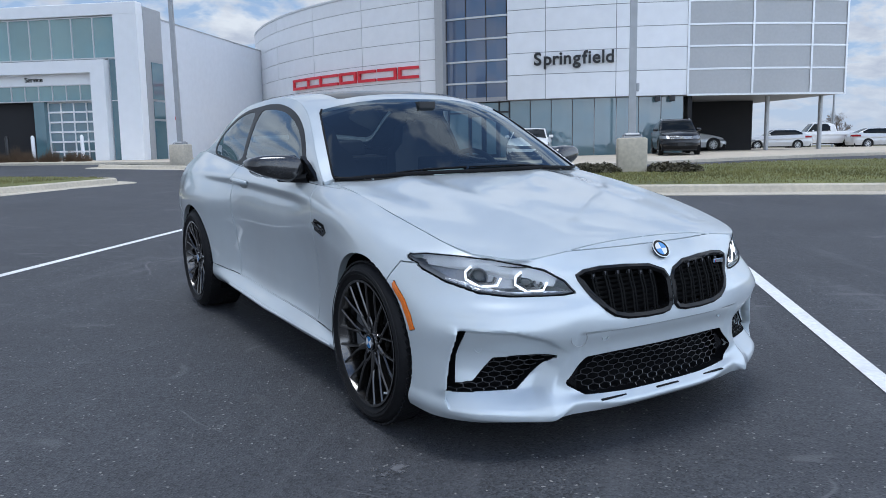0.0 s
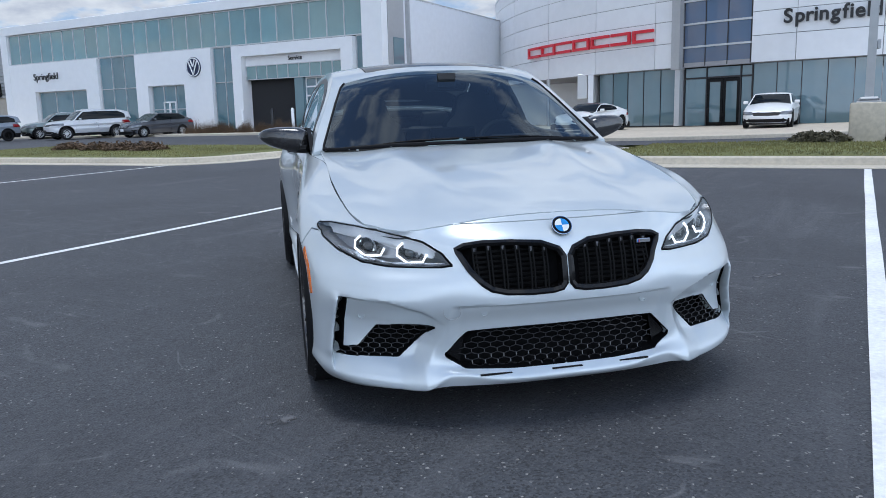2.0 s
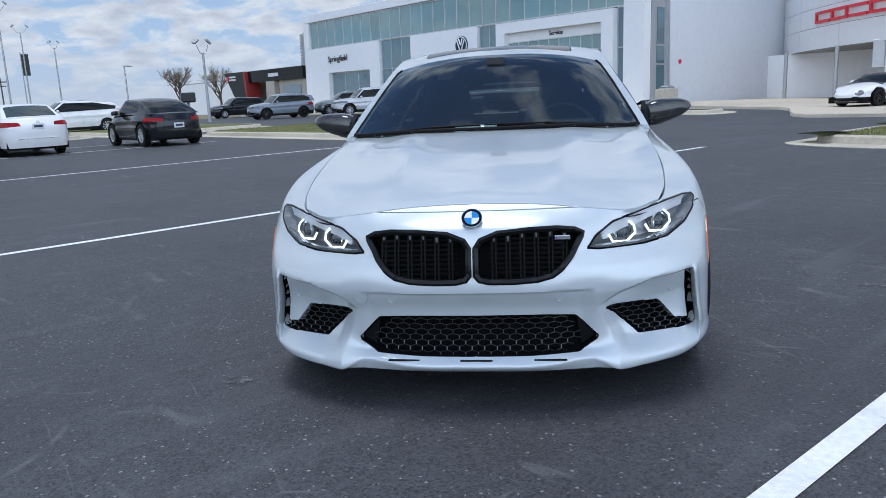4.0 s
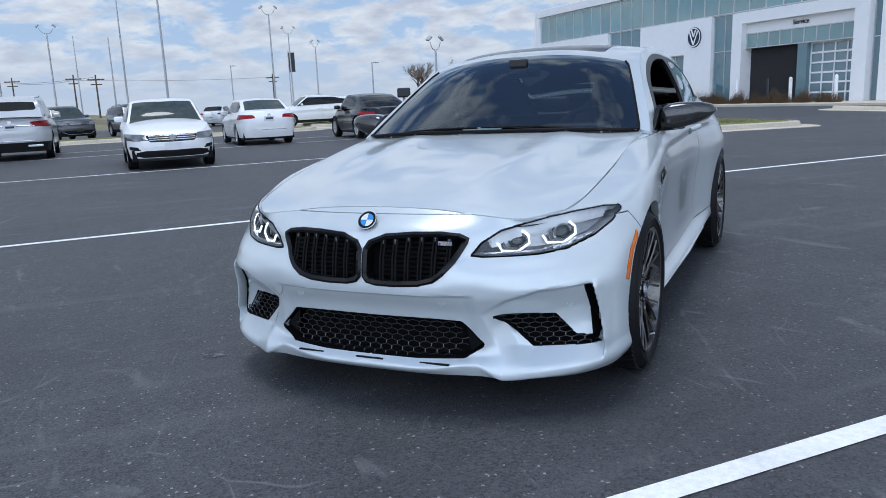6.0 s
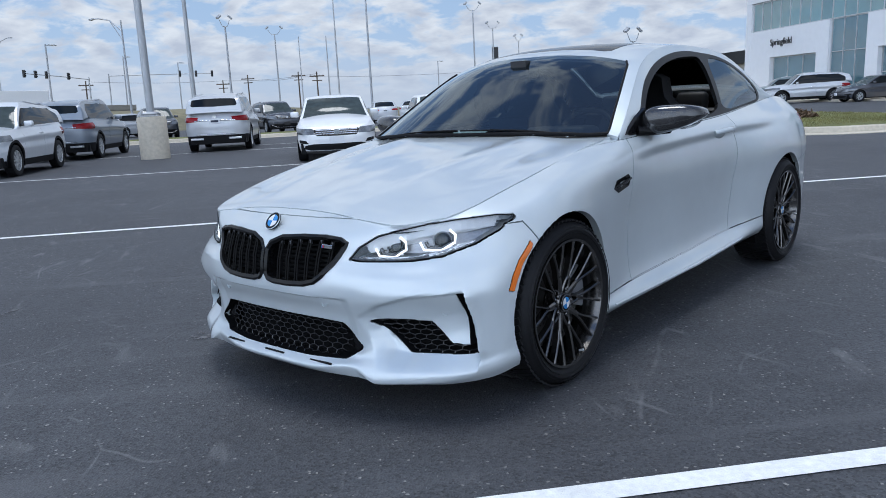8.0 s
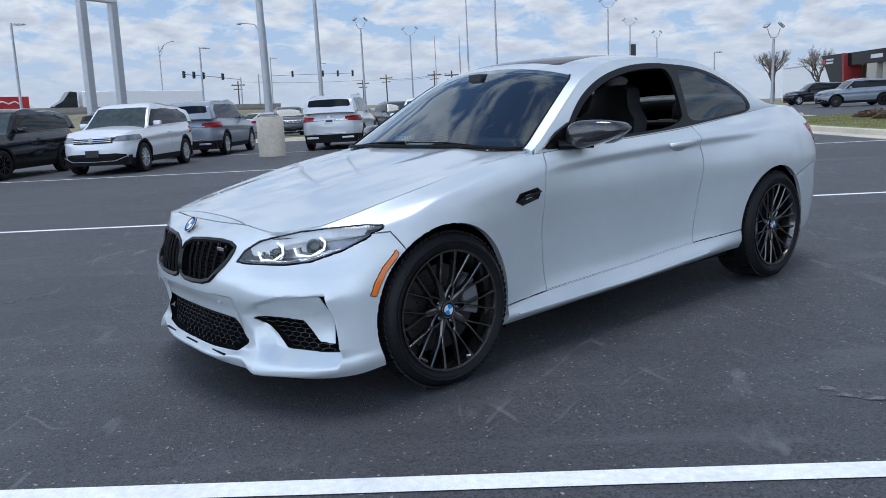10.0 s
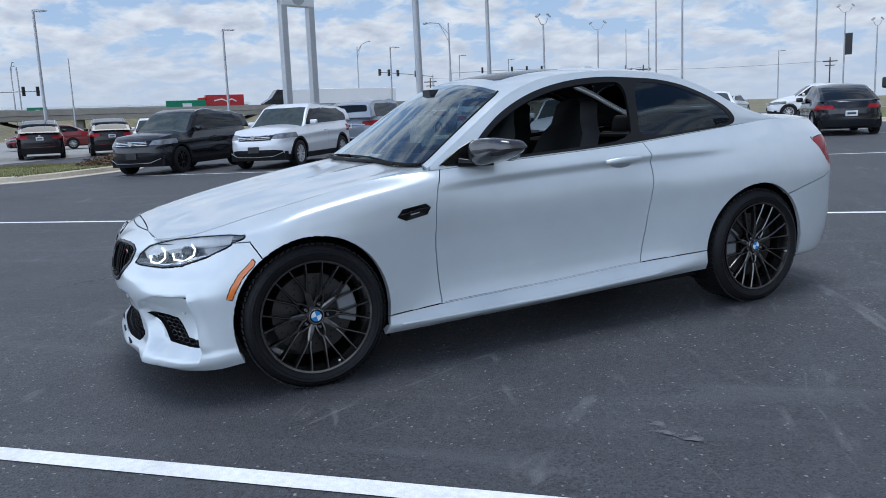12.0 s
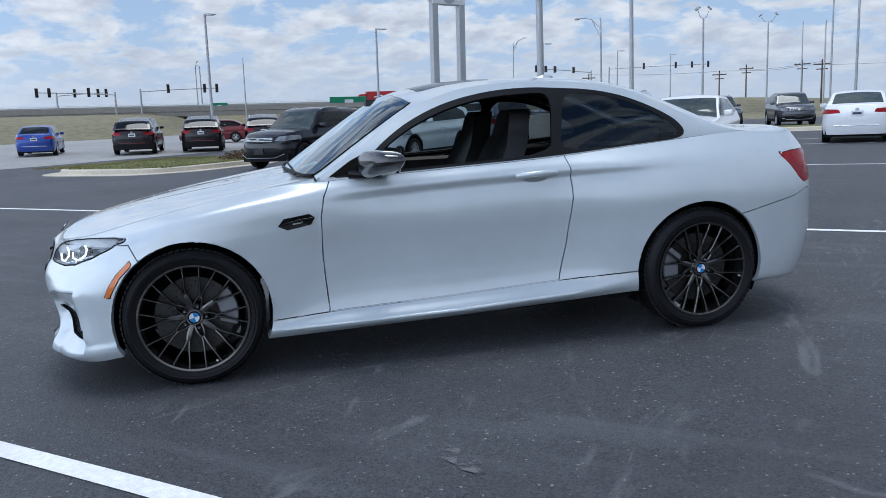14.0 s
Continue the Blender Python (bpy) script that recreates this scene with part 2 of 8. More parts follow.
    b2 = n.new("ShaderNodeBump")
    b2.inputs["Strength"].default_value, b2.inputs["Distance"].default_value = 0.25, 0.02
    l.new(noise_at(22.0, 6.0), b2.inputs["Height"])
    l.new(b.outputs[0], b2.inputs["Normal"])
    l.new(b2.outputs[0], p.inputs["Normal"])
    return m


ASPHALT = asphalt_mat()
CONCRETE = mat("concrete", (0.53, 0.475, 0.38), 0.85, var=0.16, scale=3.0, bump=0.35, bscale=60)
APRON = mat("apron concrete", (0.54, 0.47, 0.37), 0.85, var=0.14, scale=1.0, bump=0.2, bscale=50)
GRASS = mat("lawn", (0.14, 0.148, 0.045), 0.9, var=0.35, scale=3.0, bump=0.8, bscale=90)
FIELD = mat("dry verge", (0.19, 0.17, 0.10), 0.95, var=0.35, scale=0.4, bump=0.5, bscale=20)
LINE_PAINT = mat("road paint", (0.82, 0.82, 0.80), 0.7, var=0.14, scale=9.0, bump=0.4, bscale=160)
WHITE_PANEL = mat("white composite panel", (0.86, 0.865, 0.87), 0.42, var=0.03, scale=0.6)
SILVER_PANEL = mat("silver composite panel", (0.80, 0.81, 0.825), 0.42, 0.15, var=0.04, scale=0.5, rand=0.035)
JOINT = mat("dark panel joint", (0.20, 0.20, 0.21), 0.7, var=0.05)
GREY_MESH = mat("grey ribbed panel", (0.42, 0.425, 0.43), 0.5, 0.3, var=0.05, scale=2.0, rand=0.03)
ALU = mat("aluminium trim", (0.62, 0.63, 0.64), 0.35, 0.7, var=0.05)
DARK_METAL = mat("dark metal", (0.03, 0.03, 0.032), 0.45, 0.3, var=0.1)
# near-black colour carries the shade of recesses and unlit rooms
RECESS_SHADE = mat("recess shade black", (0.016, 0.016, 0.018), 0.8, var=0.1)
POLE_GREY = mat("galvanised pole", (0.42, 0.43, 0.44), 0.5, 0.45, var=0.1, scale=1.0)
# base colour raised in place of the sky this glass mirrors
STORE_SKY_GLASS = mat("store glass, sky in its colour", (0.12, 0.195, 0.225), 0.03, 0.0, var=0.06, scale=0.3, spec=1.0, coat=1.0, rand=0.1)
HALL_GLASS = mat("teal tinted glass", (0.09, 0.18, 0.21), 0.04, 0.0, var=0.06, scale=0.3, spec=1.0, coat=1.0, rand=0.15)
BAND_GLASS = mat("green tinted glass", (0.16, 0.285, 0.29), 0.04, 0.0, var=0.06, scale=0.3, spec=1.0, coat=1.0, rand=0.12)
# blue of the reflected sky is put into this glass's colour
SKY_BLUE_GLASS = mat("glass with sky blue put in", (0.05, 0.085, 0.16), 0.03, 0.0, var=0.05, scale=0.3, spec=1.0, coat=1.0, rand=0.12)
RED_SIGN = mat("red sign", (0.62, 0.02, 0.035), 0.35, var=0.05)
BLACK_SIGN = mat("black sign", (0.015, 0.015, 0.017), 0.4, var=0.05)
RUBBER = mat("tyre rubber", (0.0105, 0.0105, 0.0115), 0.55, var=0.2, scale=12, bump=0.15, bscale=150, spec=0.2)
GLOSS_BLACK = mat("gloss black", (0.006, 0.006, 0.0065), 0.12, var=0.05, spec=0.22)
SATIN_BLACK = mat("satin black", (0.007, 0.007, 0.008), 0.5, var=0.1, spec=0.12)
PLASTIC = mat("black plastic", (0.02, 0.02, 0.021), 0.6, var=0.1, bump=0.1, bscale=300)
CHROME = mat("chrome", (0.8, 0.81, 0.82), 0.08, 1.0, var=0.02)
WHEEL_DARK = mat("dark alloy", (0.11, 0.105, 0.10), 0.2, 0.95, var=0.06, coat=0.6)
STEEL = mat("brake steel", (0.33, 0.33, 0.34), 0.35, 0.9, var=0.08, scale=20)
CALIPER = mat("grey caliper", (0.28, 0.29, 0.31), 0.4, 0.5, var=0.05)
LENS_CLEAR = glass("lamp lens", (1, 1, 1), 0.97, gloss=0.0, mirror=0.8)
CABIN_GLASS = glass("windscreen glass", (0.70, 0.84, 0.86), 0.62, rough=0.02, gloss=0.01, mirror=1.9)
TINT_GLASS = glass("tinted side glass", (0.42, 0.50, 0.56), 0.45, gloss=-0.02)
RED_LAMP = mat("red lamp lens", (0.26, 0.007, 0.010), 0.15, var=0.4, scale=9, spec=0.3)
AMBER = mat("amber reflector", (0.75, 0.17, 0.01), 0.2, var=0.08, scale=40, coat=1.0)
LAMP_GREY = mat("satin lamp reflector", (0.30, 0.31, 0.33), 0.28, 0.7, var=0.25, scale=30)
DRL = lamp_mat("lit light guide", (0.95, 0.97, 1.0), 0.85)
PLATE_WHITE = mat("plate white", (0.7, 0.71, 0.72), 0.4, var=0.05)
BARS_DARK = mat("print dark", (0.03, 0.035, 0.06), 0.5, var=0.05)
BARK = mat("bark", (0.11, 0.085, 0.065), 0.9, var=0.3, scale=5, bump=0.4, bscale=30)
TWIG = mat("bare twigs", (0.17, 0.13, 0.095), 0.9, var=0.3, scale=5)
SHRUB = mat("dormant shrub", (0.13, 0.085, 0.05), 0.95, var=0.4, scale=6, rand=0.1)
SHRUB_GREEN = mat("low juniper", (0.095, 0.085, 0.050), 0.95, var=0.4, scale=6, rand=0.1)


# ---- mesh helpers ----
def mesh_of(name, bm, material, smooth=None):
    me = bpy.data.meshes.new(name)
    bmesh.ops.recalc_face_normals(bm, faces=bm.faces)
    bm.to_mesh(me)
    bm.free()
    me.materials.append(material)
    if smooth is not None:
        for p in me.polygons:
            p.use_smooth = True
        if smooth < 180:
            me.set_sharp_from_angle(angle=radians(smooth))
    return me


def part(name, bm, material, parent=None, label="", smooth=None, m=None):
    """Links a bmesh as one mesh object, under a thing or a part."""
    ob = new(name, mesh_of(name, bm, material, smooth))
    if parent is not None:
        ob.parent = parent
    if m is not None:
        ob.matrix_basis = m
    if label:
        tagged(ob, label)
    return ob


def shared(name, me, parent, m):
    ob = new(name, me)
    ob.parent = parent
    ob.matrix_basis = m
    return ob


def thing(name, m, label, category, group="", kind=""):
    ob = new(name)
    ob.matrix_basis = m
    ob.empty_display_size = 0.2
    return tagged(ob, label, category, group, kind)


def box(x0, x1, y0, y1, z0, z1, bevel=0.0, bm=None, seg=1):
    own = bm is None
    bm = bmesh.new() if own else bm
    tmp = bmesh.new()
    bmesh.ops.create_cube(tmp, size=1.0)
    for v in tmp.verts:
        v.co = Vector((x0 + (v.co.x + 0.5) * (x1 - x0), y0 + (v.co.y + 0.5) * (y1 - y0), z0 + (v.co.z + 0.5) * (z1 - z0)))
    if bevel > 0:
        bmesh.ops.bevel(tmp, geom=tmp.edges[:], offset=bevel, segments=seg, affect="EDGES", profile=0.5)
    join(bm, tmp)
    return bm


def join(bm, other, m=None):
    """Adds another bmesh to bm and frees it."""
    made = [bm.verts.new(m @ v.co if m is not None else v.co) for v in other.verts]
    for i, v in enumerate(other.verts):
        v.index = i
    for f in other.faces:
        try:
            bm.faces.new([made[v.index] for v in f.verts])
        except ValueError:
            pass
    other.free()
    return bm


def lathe(profile, n=32, axis="z", closed=False, bm=None, caps=True):
    """Turns a profile of (radius, height) round an axis."""
    bm = bmesh.new() if bm is None else bm
    rings = []
    for r, h in profile:
        ring = []
        for k in range(n):
            c, s = math.cos(2 * math.pi * k / n) * r, math.sin(2 * math.pi * k / n) * r
            ring.append(bm.verts.new({"z": (c, s, h), "x": (h, c, s), "y": (c, h, s)}[axis]))
        rings.append(ring)
    pairs = list(zip(rings, rings[1:])) + ([(rings[-1], rings[0])] if closed else [])
    for p, q in pairs:
        for k in range(n):
            bm.faces.new((p[k], p[(k + 1) % n], q[(k + 1) % n], q[k]))
    if caps and not closed:
        for ring in (rings[0], rings[-1]):
            try:
                bm.faces.new(ring)
            except ValueError:
                pass
    return bm


def tube(points, radius, n=8, bm=None, caps=True):
    """A round bar along points; radius may be one value or one for each point."""
    bm = bmesh.new() if bm is None else bm
    pts = [Vector(p) for p in points]
    rad = [radius] * len(pts) if isinstance(radius, (int, float)) else radius
    rings, ref = [], None
    for i, p in enumerate(pts):
        d = (pts[min(i + 1, len(pts) - 1)] - pts[max(i - 1, 0)]).normalized()
        if ref is None:
            ref = d.orthogonal().normalized()
        ref = (ref - d * ref.dot(d)).normalized()
        side = d.cross(ref)
        rings.append([bm.verts.new(p + (ref * math.cos(2 * math.pi * k / n) + side * math.sin(2 * math.pi * k / n)) * rad[i]) for k in range(n)])
    for a, b in zip(rings, rings[1:]):
        for k in range(n):
            bm.faces.new((a[k], a[(k + 1) % n], b[(k + 1) % n], b[k]))
    if caps:
        bm.faces.new(rings[0][::-1])
        bm.faces.new(rings[-1])
    return bm


def prism(outline, lo, hi, axis="z", bevel=0.0, bm=None):
    """A flat outline drawn out between lo and hi along an axis."""
    own = bmesh.new()
    place = {"z": lambda u, v, w: (u, v, w), "y": lambda u, v, w: (u, w, v), "x": lambda u, v, w: (w, u, v)}[axis]
    low = [own.verts.new(place(u, v, lo)) for u, v in outline]
    high = [own.verts.new(place(u, v, hi)) for u, v in outline]
    n = len(outline)
    own.faces.new(low[::-1])
    own.faces.new(high)
    for k in range(n):
        own.faces.new((low[k], low[(k + 1) % n], high[(k + 1) % n], high[k]))
    bmesh.ops.recalc_face_normals(own, faces=own.faces)
    if bevel > 0:
        bmesh.ops.bevel(own, geom=own.edges[:], offset=bevel, segments=1, affect="EDGES", profile=0.5)
    if bm is None:
        return own
    return join(bm, own)


def lettering(name, words, size, depth, material, parent, m, label="", space=1.0, bold=0.0):
    """Raised letters from the built-in font, as a mesh."""
    cu = bpy.data.curves.new(name, "FONT")
    cu.body, cu.size, cu.extrude, cu.align_x, cu.align_y = words, size, depth, "CENTER", "CENTER"
    cu.space_character, cu.offset = space, bold
    tmp = bpy.data.objects.new("letters", cu)
    scene.collection.objects.link(tmp)
    me = bpy.data.meshes.new_from_object(tmp.evaluated_get(bpy.context.evaluated_depsgraph_get()))
    bpy.data.objects.remove(tmp)
    me.materials.clear()
    me.materials.append(material)
    ob = new(name, me)
    ob.parent = parent
    ob.matrix_basis = m
    return tagged(ob, label) if label else ob

# ---- ground ----
def sheet(name, a_list, b_list, lift, material, label, height=None):
    bm = bmesh.new()
    h = height or ground
    grid = [[bm.verts.new((a, b, h(a, b) + lift)) for b in b_list] for a in a_list]
    for p, q in zip(grid, grid[1:]):
        for k in range(len(b_list) - 1):
            bm.faces.new((p[k], q[k], q[k + 1], p[k + 1]))
    ob = part(name, bm, material, smooth=180, m=LOT)
    return tagged(ob, label, name.replace("_", " "), kind="structure")


def steps(*stops):
    out = []
    for lo, hi, n in stops:
        out += [lo + (hi - lo) * k / n for k in range(n)]
    return out + [stops[-1][1]]


def far_ground(a, b):
    """The verge sinks to a cutting by the street in the west and climbs to the road bank beyond it."""
    z = ground(a, b) - 0.05
    d = -a * 0.62 + b * 0.78
    u, v = (a + 62) * 0.777 + (b - 76) * 0.629, -(a + 62) * 0.629 + (b - 76) * 0.777
    if d > 46 and a < 4:
        k = min(1, (4 - a) / 14)
        rise = min(1.0, max(0.0, (d - 62) / 26))
        if -30 < v < 12:      # the road dives under the overpass
            rise *= 1 - math.exp(-(((u - 2) / 13) ** 4))
        z += k * (-0.5 * min(1, (d - 46) / 8) + 2.6 * rise * rise * (3 - 2 * rise))
    return z


sheet("ground", steps((-1800, -200, 8), (-200, -60, 24), (-60, 60, 60), (60, 200, 8), (200, 1800, 6)),
      steps((-1800, -120, 8), (-120, 0, 14), (0, 160, 60), (160, 1800, 10)), 0.0, FIELD, "dry grass verge reaching to the horizon", far_ground)
sheet("road", steps((-24, -8, 8), (-8, 12, 8), (12, 36, 16), (36, 62, 5)), steps((-70, -20, 12), (-20, 30, 34), (30, 62, 8)), 0.0, ASPHALT, "dark new asphalt of the car lot with pale scuffs")
sheet("street", steps((-52, -24.5, 9)), steps((-30, 52, 20)), -0.02, mat("street concrete", (0.30, 0.295, 0.28), 0.85, var=0.15, scale=0.8), "pale concrete street beside the car lot")


def stripe(b, a0, a1, width=0.1, parent=None):
    bm = bmesh.new()
    n = max(2, int((a1 - a0) / 1.0))
    prev = None
    rnd = random.Random(int(b * 100))
    for k in range(n + 1):
        a = a0 + (a1 - a0) * k / n
        w0, w1 = (width / 2 + rnd.uniform(-0.004, 0.004) for _ in range(2))
        z = ground(a, b) + 0.004
        row = [bm.verts.new((a, b - w0, z)), bm.verts.new((a, b + w1, z))]
        if prev:
            bm.faces.new((prev[0], row[0], row[1], prev[1]))
        prev = row
    return tagged(part("painted_line", bm, LINE_PAINT, m=LOT), "worn white painted bay line on the asphalt", "line", "bay lines", "structure")


for b, a0, a1 in ((-1.555, -7.0, 10.4), (4.83, -22.0, 10.2), (13.25, -11.6, 10.0), (21.2, -12.0, 8.6), (24.6, -4.0, 8.6)):
    stripe(b, a0, a1)


def rounded(a0, a1, b0, b1, r, n=8):
    out = []
    for ca, cb, s in ((a1 - r, b1 - r, 0), (a0 + r, b1 - r, 90), (a0 + r, b0 + r, 180), (a1 - r, b0 + r, 270)):
        for k in range(n + 1):
            t = radians(s + 90 * k / n)
            out.append((ca + r * math.cos(t), cb + r * math.sin(t)))
    return out


def inset(outline, d):
    """The outline moved inwards by d (it runs against the clock)."""
    n, out = len(outline), []
    for k in range(n):
        p, q, s = Vector(outline[k - 1]), Vector(outline[k]), Vector(outline[(k + 1) % n])
        e1, e2 = (q - p), (s - q)
        nn = Vector((-(e1.y), e1.x)).normalized() + Vector((-(e2.y), e2.x)).normalized()
        nn = nn.normalized() if nn.length > 1e-6 else Vector((0, 0))
        out.append((q.x + nn.x * d, q.y + nn.y * d))
    return out


def narrowed(a, b, a0):
    """The big island tapers towards its rounded end."""
    return a0 + (a - a0) * (1 - 0.58 * ease(b, -7.0, 3.5))


def island(a0, a1, b0, b1, r, label, gutter=0.5, lawn=True, taper=False):
    """A kerbed island: flat gutter pan, a rounded kerb and turf inside."""
    base = rounded(a0, a1, b0, b1, r)
    base = [p for i, p in enumerate(base) if (Vector(p) - Vector(base[i - 1])).length > 1e-4]
    dense = []
    for i, p in enumerate(base):
        q = base[(i + 1) % len(base)]
        n = max(1, int((Vector(q) - Vector(p)).length / 3.0))
        dense += [(p[0] + (q[0] - p[0]) * k / n, p[1] + (q[1] - p[1]) * k / n) for k in range(n)]
    if taper:
        dense = [(narrowed(a, b, a0), b) for a, b in dense]
    rings = [(0.0, 0.0), (0.0, 0.012), (gutter, 0.02), (gutter + 0.03, 0.13), (gutter + 0.06, 0.15), (gutter + 0.17, 0.155), (gutter + 0.18, 0.10)]
    bm, made = bmesh.new(), []
    for d, h in rings:
        made.append([bm.verts.new((a, b, ground(a, b) + h)) for a, b in inset(dense, d)])
    for p, q in zip(made, made[1:]):
        for k in range(len(dense)):
            bm.faces.new((p[k], p[(k + 1) % len(dense)], q[(k + 1) % len(dense)], q[k]))
    kerb = tagged(part("kerb", bm, CONCRETE, m=LOT, smooth=35), "pale concrete kerb with a gutter pan round a traffic island", "kerb", "kerbs", "structure")
    if lawn:
        edge = inset(dense, gutter + 0.175)
        bm = bmesh.new()
        rim = [bm.verts.new((a, b, ground(a, b) + 0.125)) for a, b in edge]
        top = [bm.verts.new((a, b, ground(a, b) + 0.17)) for a, b in inset(edge, 0.5)]
        for k in range(len(edge)):
            bm.faces.new((rim[k], rim[(k + 1) % len(edge)], top[(k + 1) % len(edge)], top[k]))
        f = bm.faces.new(top)
        bmesh.ops.triangulate(bm, faces=[f])
        tagged(part("lawn", bm, GRASS, m=LOT, smooth=180), label, "grass", kind="structure")
    return kerb


island(10.45, 23.4, -55.0, 3.9, 2.2, "short green turf on a kerbed island", taper=True)
island(9.9, 17.6, 12.0, 27.5, 1.8, "short green turf on a kerbed island with shrubs")
island(8.6, 16.5, 30.5, 58.0, 1.8, "green turf on a long kerbed island")
island(-19.5, -13.2, 11.4, 17.6, 2.0, "bright turf on a kerbed corner island")
island(25.5, 28.5, 13.5, 20.5, 1.2, "pale concrete traffic island", lawn=False)
island(-12.0, 8.5, 32.0, 36.0, 1.5, "turf strip between rows of parked cars")


def turf(name, a0, a1, b0, b1, count, label, h0=0.02, h1=0.045, taper=False):
    """Short blades of grass, too many to count, as one object."""
    rnd = random.Random(int(a0 * 7 + b0 * 13))
    verts, faces = [], []
    for _ in range(count):
        a, b = rnd.uniform(a0, a1), rnd.uniform(b0, b1)
        if taper:
            a = narrowed(a, b, a0)
        h, t = rnd.uniform(h0, h1), rnd.uniform(0, math.pi)
        w, lean = 0.018, rnd.uniform(-0.04, 0.04)
        z = ground(a, b) + 0.165
        k = len(verts)
        c, s = math.cos(t) * w, math.sin(t) * w
        verts += [(a - c, b - s, z - 0.02), (a + c, b + s, z - 0.02), (a + lean * s, b + lean * c, z + h)]
        faces.append((k, k + 1, k + 2))
    me = bpy.data.meshes.new(name)
    me.from_pydata(verts, [], faces)
    me.materials.append(TURF)
    ob = new(name, me)
    ob.matrix_basis = LOT
    return tagged(ob, label, "grass", kind="stuff")


TURF = mat("grass blades", (0.20, 0.187, 0.066), 0.8, var=0.4, scale=2.0)
turf("grass", 11.4, 22.6, -16.0, 3.0, 26000, "short spring grass blades on an island", taper=True)
turf("grass", 10.9, 16.8, 13.2, 26.5, 12000, "short spring grass blades on an island")
turf("grass", -20.0, -13.9, 12.3, 18.2, 7000, "short spring grass blades on an island")

def apron_edge(b):
    """The apron reaches further out before the curved front."""
    return 30.2 - 5.2 * ease(b, -16, 3) * (1 - ease(b, 9.5, 13))


rows_b = steps((-40, -20, 8), (-20, 15, 50), (15, 62, 22))
bm, mb = bmesh.new(), bmesh.new()
top, face = [], []
for b in rows_b:
    e = apron_edge(b)
    top.append([bm.verts.new((e + (60 - e) * k / 15, b, ground(e + (60 - e) * k / 15, b) + 0.12)) for k in range(16)])
    face.append([mb.verts.new((e + da, b, ground(e, b) + dz)) for da, dz in ((-0.15, -0.1), (-0.15, 0.105), (-0.13, 0.125), (0.0, 0.125), (0.01, 0.1))])
for tag, rows in ((bm, top), (mb, face)):
    for p, q in zip(rows, rows[1:]):
        for k in range(len(p) - 1):
            tag.faces.new((p[k], p[k + 1], q[k + 1], q[k]))
tagged(part("pavement", bm, APRON, m=LOT, smooth=180), "tan concrete apron before the showrooms", "pavement", kind="structure")
tagged(part("kerb", mb, CONCRETE, m=LOT, smooth=40), "concrete kerb along the showroom apron", "kerb", "kerbs", "structure")

# ---- the curved showroom ----
CA, CB, CR = 64.9, -2.8, 29.3            # centre and radius of its front in lot axes
FLOOR_Z = ground(36, 2) + 0.12
SOFFIT, ROOF = 3.58, 9.75


def arc(b, r=CR):
    return CA - math.sqrt(max(0.0, r * r - (b - CB) ** 2))


def ang(b):
    return math.asin(max(-1, min(1, (b - CB) / CR)))


def curved_slab(t0, t1, r0, r1, z0, z1, n=6, bm=None):
    """A slab bent along the front, between two turns round the centre and two radii."""
    bm = bmesh.new() if bm is None else bm
    rows = []
    for k in range(n + 1):
        t = t0 + (t1 - t0) * k / n
        c, s = math.cos(t), math.sin(t)
        rows.append([bm.verts.new((CA - r * c, CB + r * s, z)) for r, z in ((r0, z0), (r1, z0), (r1, z1), (r0, z1))])
    for p, q in zip(rows, rows[1:]):
        for k in range(4):
            bm.faces.new((p[k], p[(k + 1) % 4], q[(k + 1) % 4], q[k]))
    bm.faces.new(rows[0])
    bm.faces.new(rows[-1][::-1])
    return bm


showroom = thing("curved_showroom", LOT, "large curved silver-panelled car showroom with a glazed ground floor", "building")
T_LEFT, T_TL, T_TR, T_GREY, T_END = ang(23.5), ang(6.6), ang(3.3), ang(-5.6), ang(-13.2)
part("wall", curved_slab(T_TL, T_LEFT, CR - 0.5, CR - 0.06, SOFFIT, ROOF, 24), JOINT, showroom)
part("wall", curved_slab(T_END, T_TR, CR - 0.5, CR - 0.06, SOFFIT, ROOF, 24), JOINT, showroom)
part("roof", curved_slab(T_END, T_LEFT, CR - 24, CR - 0.1, ROOF - 0.3, ROOF - 0.05, 24), GREY_MESH, showroom)
part("soffit", curved_slab(T_END, T_LEFT, CR - 9.0, CR - 0.1, SOFFIT - 0.02, SOFFIT + 0.2, 24), mat("soffit", (0.30, 0.30, 0.31), 0.6, var=0.06, scale=1), showroom)
part("parapet", curved_slab(T_END, T_LEFT, CR - 0.52, CR + 0.03, ROOF - 0.02, ROOF + 0.1, 32), ALU, showroom)

# the lower glazed front, set a little back, with its mullions
GLASS_R = CR - 0.35
# near-black sheet behind the entrance panes stands for the unlit inside
part("glass_frame", curved_slab(ang(3.2), ang(6.7), GLASS_R - 0.12, GLASS_R - 0.08, FLOOR_Z, SOFFIT, 6), RECESS_SHADE, showroom)


